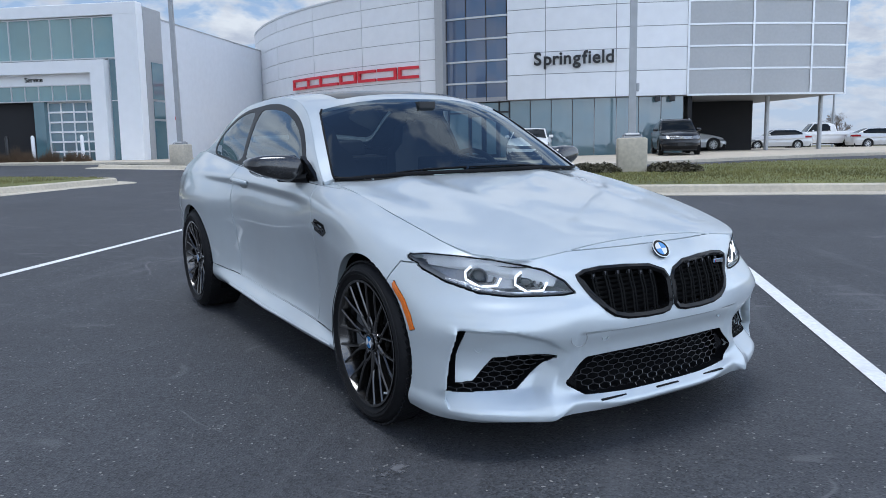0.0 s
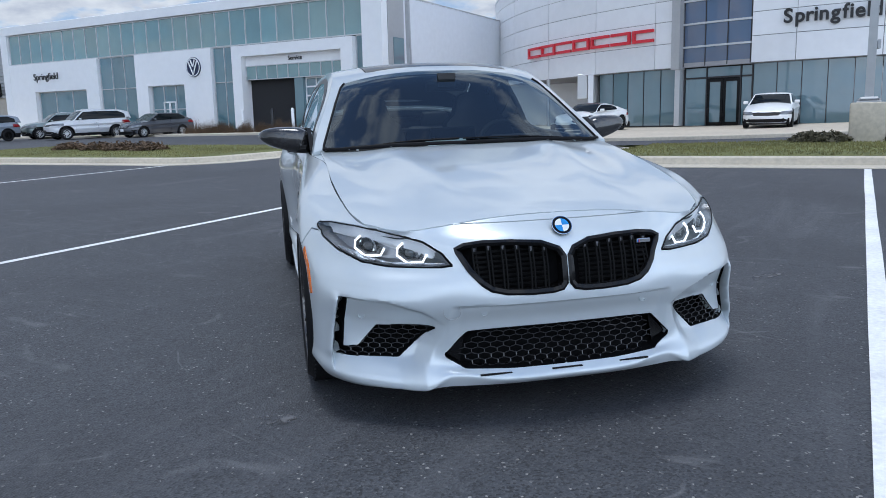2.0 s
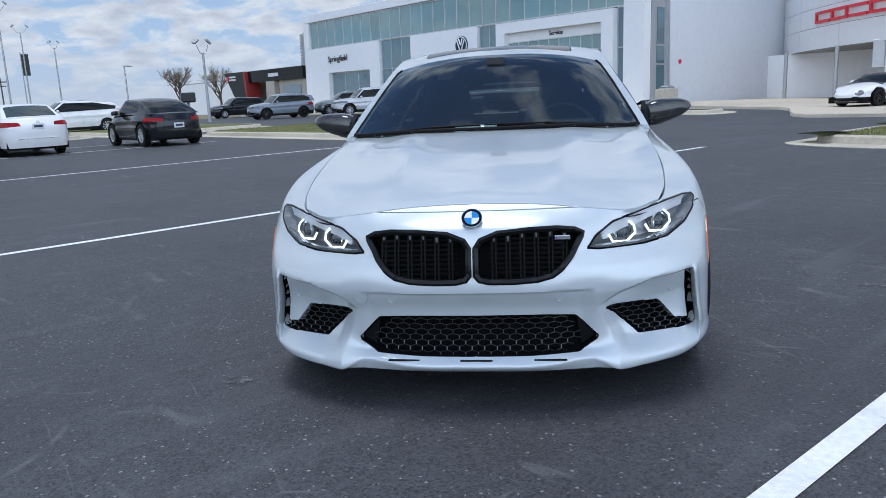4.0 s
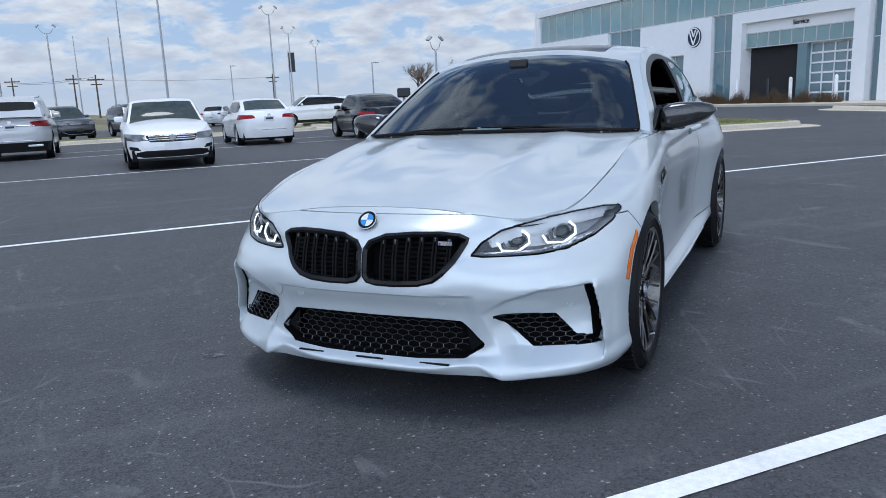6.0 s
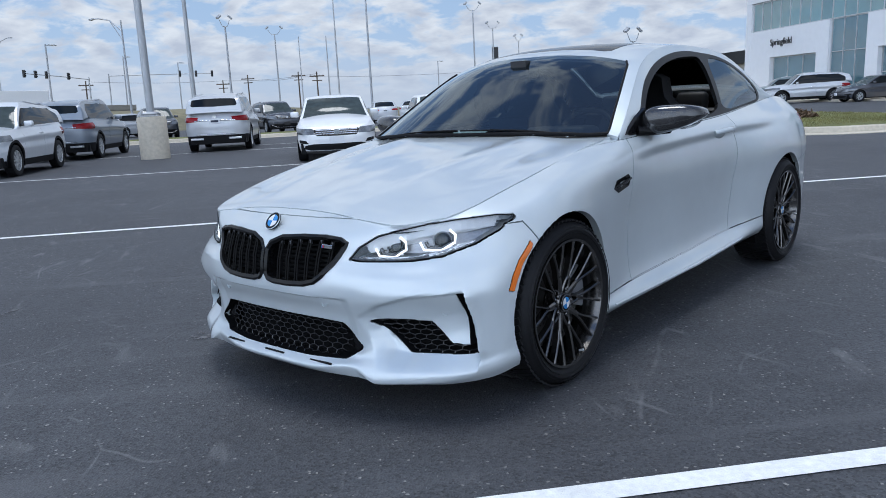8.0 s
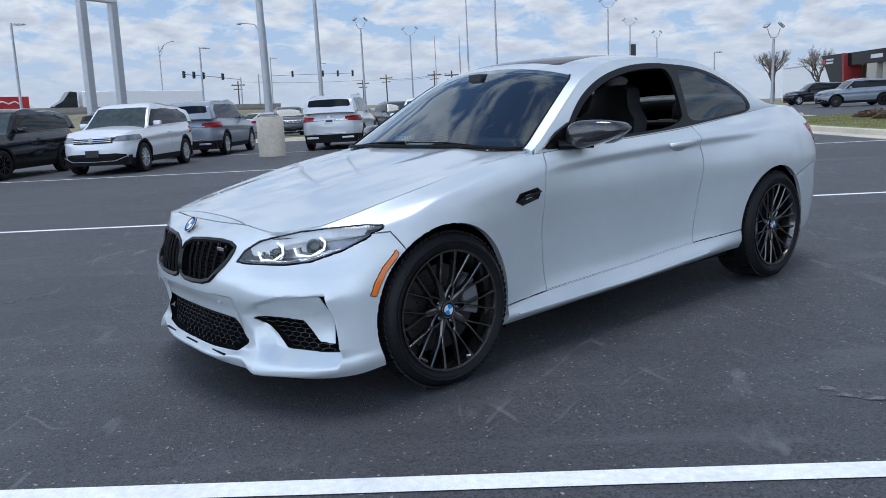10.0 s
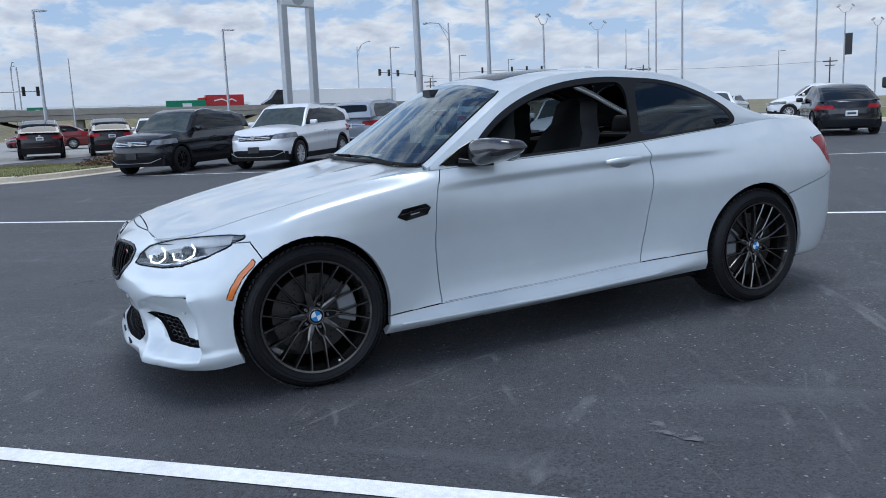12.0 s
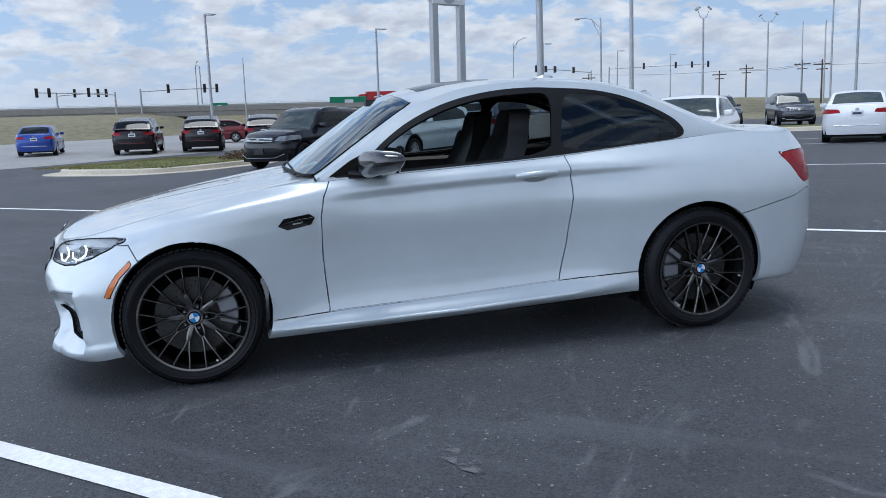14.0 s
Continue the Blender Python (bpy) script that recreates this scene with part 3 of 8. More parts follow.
def glazing(t0, t1, n, r, z0, z1, glass_mat, frame_mat, rails=(), mull=0.035):
    for k in range(n):
        u0, u1 = t0 + (t1 - t0) * k / n, t0 + (t1 - t0) * (k + 1) / n
        part("pane", curved_slab(u0 + 0.0006, u1 - 0.0006, r - 0.02, r, z0 + 0.02, z1 - 0.02, 2), glass_mat, showroom)
    for k in range(n + 1):
        u = t0 + (t1 - t0) * k / n
        w = mull / r
        part("mullion", curved_slab(u - w / 2, u + w / 2, r - 0.08, r + 0.035, z0, z1, 1), frame_mat, showroom)
    for z in (z0, z1, *rails):
        part("rail", curved_slab(t0, t1, r - 0.07, r + 0.03, z - 0.03, z + 0.03, 6), frame_mat, showroom)


glazing(ang(-5.4), ang(3.25), 8, GLASS_R, FLOOR_Z, SOFFIT, STORE_SKY_GLASS, DARK_METAL, mull=0.02)
glazing(ang(6.95), ang(11.8), 5, GLASS_R, FLOOR_Z, SOFFIT, STORE_SKY_GLASS, DARK_METAL, mull=0.02)
# the blue glass tower over the entrance, a step proud of the panels on its flank
TOWER_R = CR - 0.12
for r_i, (z0, z1) in enumerate(zip((3.62, 4.55, 5.65, 6.75, 7.85, 8.95), (4.52, 5.62, 6.72, 7.82, 8.92, 9.9))):
    for k in range(3):
        u0, u1 = ang(3.35 + 1.08 * k), ang(3.35 + 1.08 * (k + 1))
        part("pane", curved_slab(u0 + 0.0005, u1 - 0.0005, TOWER_R - 0.03, TOWER_R, z0, z1, 2), SKY_BLUE_GLASS, showroom)
    part("rail", curved_slab(ang(3.3), ang(6.65), TOWER_R - 0.1, TOWER_R + 0.08, z1 - 0.03, z1 + 0.06, 4), ALU, showroom)
for k in range(4):
    u = ang(3.35 + 1.08 * k)
    part("mullion", curved_slab(u - 0.0008, u + 0.0008, TOWER_R - 0.1, TOWER_R + 0.02, 3.6, 9.9, 1), DARK_METAL, showroom)
part("tower_edge", curved_slab(ang(6.62), ang(7.05), CR - 0.5, CR + 0.28, SOFFIT - 0.1, 10.0, 2), GREY_MESH, showroom)
part("column", curved_slab(ang(6.66), ang(6.92), CR - 0.3, CR + 0.1, FLOOR_Z, SOFFIT, 1), ALU, showroom)
# entrance: a dark framed double door between side lights
for b0, b1, z0, z1 in ((3.25, 3.8, FLOOR_Z, 3.5), (5.5, 6.6, FLOOR_Z, 3.5), (3.8, 5.5, 3.05, 3.5)):
    part("pane", curved_slab(ang(b0) + 0.001, ang(b1) - 0.001, GLASS_R - 0.02, GLASS_R, z0, z1, 2), STORE_SKY_GLASS, showroom)
for b0, b1 in ((3.85, 4.65), (4.65, 5.45)):
    door = part("door", curved_slab(ang(b0 + 0.01), ang(b0 + 0.13), GLASS_R - 0.03, GLASS_R + 0.05, FLOOR_Z, 2.95, 1), GLOSS_BLACK, showroom, "black framed glass entrance door")
    bm = curved_slab(ang(b1 - 0.13), ang(b1 - 0.01), GLASS_R - 0.03, GLASS_R + 0.05, FLOOR_Z, 2.95, 1)
    curved_slab(ang(b0 + 0.13), ang(b1 - 0.13), GLASS_R - 0.03, GLASS_R + 0.05, FLOOR_Z, FLOOR_Z + 0.16, 1, bm)
    curved_slab(ang(b0 + 0.13), ang(b1 - 0.13), GLASS_R - 0.03, GLASS_R + 0.05, 2.8, 2.95, 1, bm)
    part("door_rail", bm, GLOSS_BLACK, door)
    part("pane", curved_slab(ang(b0 + 0.13), ang(b1 - 0.13), GLASS_R - 0.01, GLASS_R + 0.01, FLOOR_Z + 0.16, 2.8, 1), STORE_SKY_GLASS, door)
for b in (3.28, 3.82, 5.48, 6.62):
    part("mullion", curved_slab(ang(b) - 0.001, ang(b) + 0.001, GLASS_R - 0.06, GLASS_R + 0.06, FLOOR_Z, SOFFIT, 1), DARK_METAL, showroom)
part("rail", curved_slab(ang(3.25), ang(6.65), GLASS_R - 0.06, GLASS_R + 0.06, 2.98, 3.06, 3), DARK_METAL, showroom)
# drive-through recess and back wall, near black for its shade, and the overhang's slim columns
part("recess_wall", box(arc(-5.6) + 0.2, arc(-5.6) + 9.0, -5.75, -5.55, FLOOR_Z - 0.1, SOFFIT), RECESS_SHADE, showroom)
part("recess_wall", box(arc(-5.6) + 6.0, arc(-5.6) + 6.2, -9.8, -5.6, FLOOR_Z - 0.1, SOFFIT), RECESS_SHADE, showroom)
for a, b in ((38.0, -9.7), (38.6, -12.4), (43.5, 19.0), (41.2, 15.2), (45.0, 22.0)):
    part("column", lathe([(0.11, 0), (0.11, SOFFIT - FLOOR_Z + 0.1)], 16), POLE_GREY, showroom, m=pose(a, b, FLOOR_Z - 0.1))
for b in (-4.2, -4.9):
    part("camera_box", box(arc(b) - 0.2, arc(b) + 0.05, b, b + 0.25, SOFFIT - 0.28, SOFFIT - 0.02, 0.02), DARK_METAL, showroom)
part("rear_wall", box(47.0, 47.3, 6.0, 24.0, FLOOR_Z - 0.1, SOFFIT), WHITE_PANEL, showroom)
part("wall", box(39.5, 47.0, 11.9, 12.2, FLOOR_Z - 0.1, SOFFIT), SILVER_PANEL, showroom)
part("service_box", box(40.0, 40.6, 12.4, 13.0, FLOOR_Z + 1.6, FLOOR_Z + 3.0, 0.03), ALU, showroom)
# place name in black letters, bent to the front letter by letter
WORD, B0 = "Springfield", 1.98
adv = {"i": 0.195, "l": 0.195, "f": 0.30, "r": 0.33, "S": 0.53}
pos = 0.0
place_sign = thing("building_letters", LOT, "black raised letters of the town name on silver panels", "sign")
for ch in WORD:
    w = adv.get(ch, 0.452)
    b = B0 - pos - w / 2
    t = ang(b)
    m = pose(CA - (CR + 0.10) * math.cos(t), CB + (CR + 0.10) * math.sin(t), 5.50) @ pose(0, 0, 0, 90, 0, -90 - math.degrees(t))
    lettering("letter", ch, 0.86, 0.04, BLACK_SIGN, place_sign, m, bold=0.018)
    pos += w
# red maker's sign, drawn as seven plain wide blocks
red_sign = thing("red_sign", LOT, "red raised sign of seven plain open blocks on the curved front", "sign")
SB0, SB1, SZ0, SZ1 = 17.4, 8.05, 4.98, 5.62
for k in range(7):
    w = (SB0 - SB1) / 7
    b1, b0 = SB0 - w * k - 0.07, SB0 - w * (k + 1) + 0.07
    t0, t1 = ang(b0), ang(b1)
    bm = bmesh.new()
    th = 0.15
    curved_slab(t0, t1, CR + 0.06, CR + 0.18, SZ1 - th, SZ1, 2, bm)
    curved_slab(t0, t1, CR + 0.06, CR + 0.18, SZ0, SZ0 + th, 2, bm)
    d = 0.16 / CR
    if k % 3 != 2:
        curved_slab(t1 - d, t1, CR + 0.06, CR + 0.18, SZ0 + th, SZ1 - th, 1, bm)
    if k % 2 == 1:
        curved_slab(t0, t0 + d, CR + 0.06, CR + 0.18, SZ0 + th, SZ1 - th, 1, bm)
    part("sign_block", bm, RED_SIGN, red_sign)

# ---- the long white showroom ----
VA = 33.0
white_hall = thing("white_showroom", LOT, "long white showroom with a green glass band and service entrance", "building")
VF = gz(33) + 0.08
WB0, WB1 = 21.6, 55.1


def front(b0, b1, z0, z1, depth=0.25, proud=0.0, material=WHITE_PANEL, name="wall_panel", bevel=0.0):
    return part(name, box(VA - proud, VA - proud + depth, b0, b1, z0, z1, bevel), material, white_hall)


BACK = VA + 0.5
# near-black wall behind the glass stands for dim rooms
part("back_wall", box(BACK, BACK + 0.25, WB0 + 0.2, WB1 - 0.2, VF, 8.3), RECESS_SHADE, white_hall)
part("roof", box(VA + 0.1, VA + 26, WB0 + 0.2, WB1 - 0.1, 8.2, 8.3), GREY_MESH, white_hall)
front(WB0, WB1, 8.15, 8.75, 0.6, 0.12, name="parapet", bevel=0.02)
front(54.35, WB1, VF - 0.1, 8.15, 0.6, 0.12)
front(WB0, 22.9, VF - 0.1, 8.15, 0.6, 0.12)
front(44.7, 54.35, 3.98, 6.0, 0.5, 0.1)
front(44.7, 46.0, VF - 0.1, 3.98, 0.5, 0.1)
front(51.6, 54.35, VF - 0.1, 3.98, 0.5, 0.1)
front(34.2, 41.0, 3.92, 6.0, 0.5, 0.1)
front(34.2, 36.6, VF - 0.1, 3.92, 0.5, 0.1)
front(39.9, 41.0, VF - 0.1, 3.92, 0.5, 0.1)
# service portal: a deep white frame round a recessed entrance
front(23.45, 32.3, 5.32, 5.95, 0.8, 0.3)
front(23.45, 24.25, VF - 0.1, 5.32, 0.8, 0.3)
front(31.55, 32.3, VF - 0.1, 5.32, 0.8, 0.3)
front(24.25, 31.55, 4.76, 5.32, 0.4, -0.1)


def panes(b0, b1, z0, z1, n, rows, glass_mat, off=0.18, bar=0.05, bar_mat=ALU):
    for r in range(len(rows) + 1):
        lo = z0 if r == 0 else rows[r - 1]
        hi = z1 if r == len(rows) else rows[r]
        for k in range(n):
            u0, u1 = b0 + (b1 - b0) * k / n, b0 + (b1 - b0) * (k + 1) / n
            part("pane", box(VA + off, VA + off + 0.02, u0 + bar / 2, u1 - bar / 2, lo + bar / 2, hi - bar / 2), glass_mat, white_hall)
    for k in range(n + 1):
        u = b0 + (b1 - b0) * k / n
        part("mullion", box(VA + off - 0.06, VA + off + 0.06, u - bar / 2, u + bar / 2, z0, z1), bar_mat, white_hall)
    for z in (z0, *rows, z1):
        part("transom", box(VA + off - 0.055, VA + off + 0.055, b0, b1, z - bar / 2, z + bar / 2), bar_mat, white_hall)


panes(22.95, 54.3, 6.05, 8.1, 26, (), BAND_GLASS, 0.1, 0.06)
panes(41.05, 44.65, VF, 6.0, 3, (3.9,), HALL_GLASS, 0.15, 0.045)
panes(32.35, 34.15, VF, 6.0, 2, (3.9,), HALL_GLASS, 0.15, 0.045)
panes(22.92, 23.42, VF, 6.0, 1, (3.9,), HALL_GLASS, 0.15, 0.045)
panes(46.05, 51.55, VF, 3.95, 3, (), HALL_GLASS, 0.25, 0.05)
panes(36.65, 39.85, VF, 3.9, 3, (2.4,), HALL_GLASS, 0.25, 0.05)
panes(24.3, 31.5, 3.95, 4.75, 9, (), BAND_GLASS, 0.1, 0.05)
# white framed entrance doors
for b0, b1 in ((37.75, 38.3), (38.3, 38.85)):
    bm = box(VA + 0.16, VA + 0.22, b0, b0 + 0.07, VF, 2.9)
    box(VA + 0.16, VA + 0.22, b1 - 0.07, b1, VF, 2.9, 0, bm)
    box(VA + 0.16, VA + 0.22, b0 + 0.07, b1 - 0.07, 2.82, 2.9, 0, bm)
    box(VA + 0.16, VA + 0.22, b0 + 0.07, b1 - 0.07, VF, VF + 0.2, 0, bm)
    part("door_frame", bm, WHITE_PANEL, white_hall)
# overhead door with rows of lights in white rails, and the open bay beside it
roll = part("overhead_door", box(VA + 0.42, VA + 0.45, 24.3, 27.25, VF, 3.92), STORE_SKY_GLASS, white_hall, "closed glazed overhead door in white rails")
for k in range(7):
    z = VF + (3.9 - VF) * k / 6
    part("rail", box(VA + 0.34, VA + 0.42, 24.3, 27.25, z - 0.045, z + 0.045), WHITE_PANEL, roll)
for k in range(5):
    b = 24.3 + 2.95 * k / 4
    part("stile", box(VA + 0.36, VA + 0.41, b - 0.03, b + 0.03, VF, 3.9), WHITE_PANEL, roll)
part("bay_pier", box(VA + 0.1, VA + 0.6, 27.28, 27.9, VF, 3.95), HALL_GLASS, white_hall)
bm = box(VA + 0.6, VA + 6.0, 27.9, 31.4, VF - 0.02, VF + 0.02)
box(VA + 6.0, VA + 6.1, 27.9, 31.4, VF, 3.9, 0, bm)
part("open_bay", bm, RECESS_SHADE, white_hall, "open service bay, its unlit depth put in near black")
for k in range(5):
    part("bay_post", box(VA + 3.0, VA + 3.1, 28.1 + 0.72 * k, 28.2 + 0.72 * k, VF, 3.2), ALU if k % 2 else DARK_METAL, white_hall)
part("bay_rail", box(VA + 3.0, VA + 3.1, 28.1, 31.2, 2.5, 2.62), ALU, white_hall)
# end wall, its grey return and slot window, and the plain wing behind
part("wall_panel", box(VA + 0.5, VA + 2.2, WB0 - 0.02, WB0 + 0.2, VF - 0.1, 8.6), GREY_MESH, white_hall)
part("wall_panel", box(VA + 0.4, VA + 26, WB0 - 0.05 + 0.25, WB0 + 0.45, VF - 0.1, 8.25), mat("wing render", (0.72, 0.74, 0.77), 0.7, var=0.04, scale=0.7), white_hall)
for z0, z1 in ((VF, 2.9), (2.95, 3.9), (3.95, 5.9)):
    part("pane", box(VA + 1.0, VA + 2.1, WB0 - 0.05, WB0 - 0.03, z0 + 0.03, z1 - 0.03), HALL_GLASS, white_hall)
part("alarm_bell", lathe([(0.0, 0), (0.12, 0.0), (0.12, 0.05), (0.0, 0.09)], 16, "y"), RED_SIGN, white_hall, m=pose(VA + 3.6, WB0 + 0.13, 3.1))
part("side_wall", box(VA + 0.3, VA + 26, WB1 - 0.3, WB1, VF - 0.1, 8.3), WHITE_PANEL, white_hall)
lettering("word", "Springfield", 0.66, 0.02, BLACK_SIGN, white_hall, pose(VA - 0.14, 50.2, 5.02) @ pose(0, 0, 0, 90, 0, -90), "slim dark letters of the town name")
lettering("word", "Service", 0.36, 0.02, BLACK_SIGN, white_hall, pose(VA + 0.07, 27.75, 5.06) @ pose(0, 0, 0, 90, 0, -90), "slim dark letters over the service entrance")
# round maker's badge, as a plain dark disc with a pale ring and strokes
badge = thing("wall_badge", LOT @ pose(VA - 0.12, 35.65, 4.93), "round dark blue badge with pale ring on white wall", "sign")
part("disc", lathe([(0.0, -0.06), (0.60, -0.06), (0.62, 0.0), (0.0, 0.0)], 40, "x"), mat("badge blue", (0.012, 0.02, 0.06), 0.25, var=0.05), badge)
part("ring", lathe([(0.52, -0.075), (0.58, -0.075), (0.58, -0.055), (0.52, -0.055)], 40, "x", True), WHITE_PANEL, badge)
for y0, z0, y1, z1 in ((0.36, 0.34, 0.0, -0.46), (-0.36, 0.34, 0.0, -0.46), (0.18, 0.44, 0.0, 0.02), (-0.18, 0.44, 0.0, 0.02)):
    part("stroke", tube([(-0.08, y0, z0), (-0.08, y1, z1)], 0.045, 6), WHITE_PANEL, badge)

# ---- the low dark-fronted dealer and the pale hall behind it ----
low_shop = thing("low_showroom", LOT, "low beige showroom with a black leaning portal and black fascia", "building")
MA = 44.0
MZ = gz(40) + 0.05
BEIGE = mat("beige render", (0.42, 0.39, 0.34), 0.8, var=0.08, scale=1.0)
part("fascia", box(MA, MA + 0.6, 74.0, 87.5, 4.6, 6.0, 0.03), GLOSS_BLACK, low_shop)
part("wall", box(MA + 0.4, MA + 14, 74.2, 80.0, MZ, 4.6), BEIGE, low_shop)
part("pier", box(MA, MA + 0.8, 80.5, 82.5, MZ, 4.6), BEIGE, low_shop)
part("pane", box(MA + 0.3, MA + 0.36, 75.0, 79.0, MZ, 4.0), STORE_SKY_GLASS, low_shop)
part("wall", box(MA + 3.0, MA + 14, 82.5, 92.0, MZ, 4.6), BEIGE, low_shop)
part("portal", prism([(86.6, MZ), (88.4, MZ), (92.6, 6.0), (87.4, 6.0)], MA - 0.4, MA + 1.6, "x"), GLOSS_BLACK, low_shop)
part("portal_edge", prism([(86.2, MZ), (86.6, MZ), (87.4, 6.0), (87.0, 6.0)], MA - 0.45, MA + 1.6, "x"), mat("portal red edge", (0.25, 0.03, 0.03), 0.4), low_shop)
part("roof", box(MA + 0.4, MA + 14, 74.0, 92.0, 4.6, 4.75), GREY_MESH, low_shop)
part("print_bar", box(MA - 0.03, MA, 79.4, 81.8, 5.1, 5.5), PLATE_WHITE, low_shop)
for z in (5.0, 5.35):
    part("print_bar", box(MA - 0.46, MA - 0.42, 89.4, 91.2, z, z + 0.2), PLATE_WHITE, low_shop)
part("print_mark", box(MA - 0.46, MA - 0.42, 91.4, 91.9, 5.0, 5.55), RED_SIGN, low_shop)
roof_box = thing("louvre_box", LOT, "grey louvred plant screen behind the showroom", "vent")
for k in range(16):
    part("slat", box(46.0, 46.2, 73.8, 77.4, 4.0 + 0.36 * k, 4.28 + 0.36 * k), GREY_MESH, roof_box)
part("frame", box(46.25, 49.0, 73.8, 77.4, MZ, 9.8), GREY_MESH, roof_box)
hall = thing("pale_hall", LOT, "long plain off-white warehouse wall", "building")
part("wall", box(62, 63, 92, 150, gz(60) - 0.2, 6.6), WHITE_PANEL, hall)
part("roof", box(62, 90, 92, 150, 6.6, 6.8), GREY_MESH, hall)

# ---- skinning: curved sheets through feature lines, cut and split along outlines ----
def hermite(pts, counts, ghost_lo=None, ghost_hi=None):
    """A smooth curve through points (any trailing shape); counts: steps in each span."""
    p = np.asarray(pts, float)
    n = len(p)
    d = np.linalg.norm((p[1:] - p[:-1]).reshape(n - 1, -1), axis=1) / math.sqrt(max(1, p[0].size // 3)) + 1e-9
    t = np.r_[0, np.cumsum(d)]
    m = np.zeros_like(p)
    sl = (p[1:] - p[:-1]) / d.reshape(-1, *([1] * (p.ndim - 1)))
    for i in range(n):
        if i == 0:
            m[i] = sl[0] if ghost_lo is None else (p[1] - ghost_lo) / (2 * d[0])
        elif i == n - 1:
            m[i] = sl[-1] if ghost_hi is None else (ghost_hi - p[-2]) / (2 * d[-1])
        else:
            w = d[i] / (d[i] + d[i - 1])
            m[i] = sl[i - 1] * w + sl[i] * (1 - w)
    out = []
    for i in range(n - 1):
        for k in range(counts[i]):
            s = k / counts[i]
            h00, h10, h01, h11 = 2 * s**3 - 3 * s**2 + 1, s**3 - 2 * s**2 + s, -2 * s**3 + 3 * s**2, s**3 - s**2
            out.append(h00 * p[i] + h10 * d[i] * m[i] + h01 * p[i + 1] + h11 * d[i] * m[i + 1])
    out.append(p[-1])
    return np.array(out)


def curve1(xs, ys):
    """A smooth function through (x, y) knots."""
    xs, ys = np.array(xs, float), np.array(ys, float)
    sl = np.diff(ys) / np.diff(xs)
    m = np.r_[sl[0], (sl[1:] + sl[:-1]) / 2, sl[-1]]

    def f(x):
        x = np.clip(x, xs[0], xs[-1])
        i = np.clip(np.searchsorted(xs, x) - 1, 0, len(xs) - 2)
        d = xs[i + 1] - xs[i]
        s = (x - xs[i]) / d
        return (2 * s**3 - 3 * s**2 + 1) * ys[i] + (s**3 - 2 * s**2 + s) * d * m[i] + (-2 * s**3 + 3 * s**2) * ys[i + 1] + (s**3 - s**2) * d * m[i + 1]

    return f


def inside(poly, u, v):
    poly = np.asarray(poly, float)
    res = np.zeros(u.shape, bool)
    for (x0, y0), (x1, y1) in zip(poly, np.roll(poly, -1, 0)):
        if y0 != y1:
            res ^= ((y0 > v) != (y1 > v)) & (u < (x1 - x0) * (v - y0) / (y1 - y0) + x0)
    return res


def circle_poly(cy, cz, r, n=72):
    return [(cy + r * math.cos(2 * math.pi * k / n), cz + r * math.sin(2 * math.pi * k / n)) for k in range(n)]


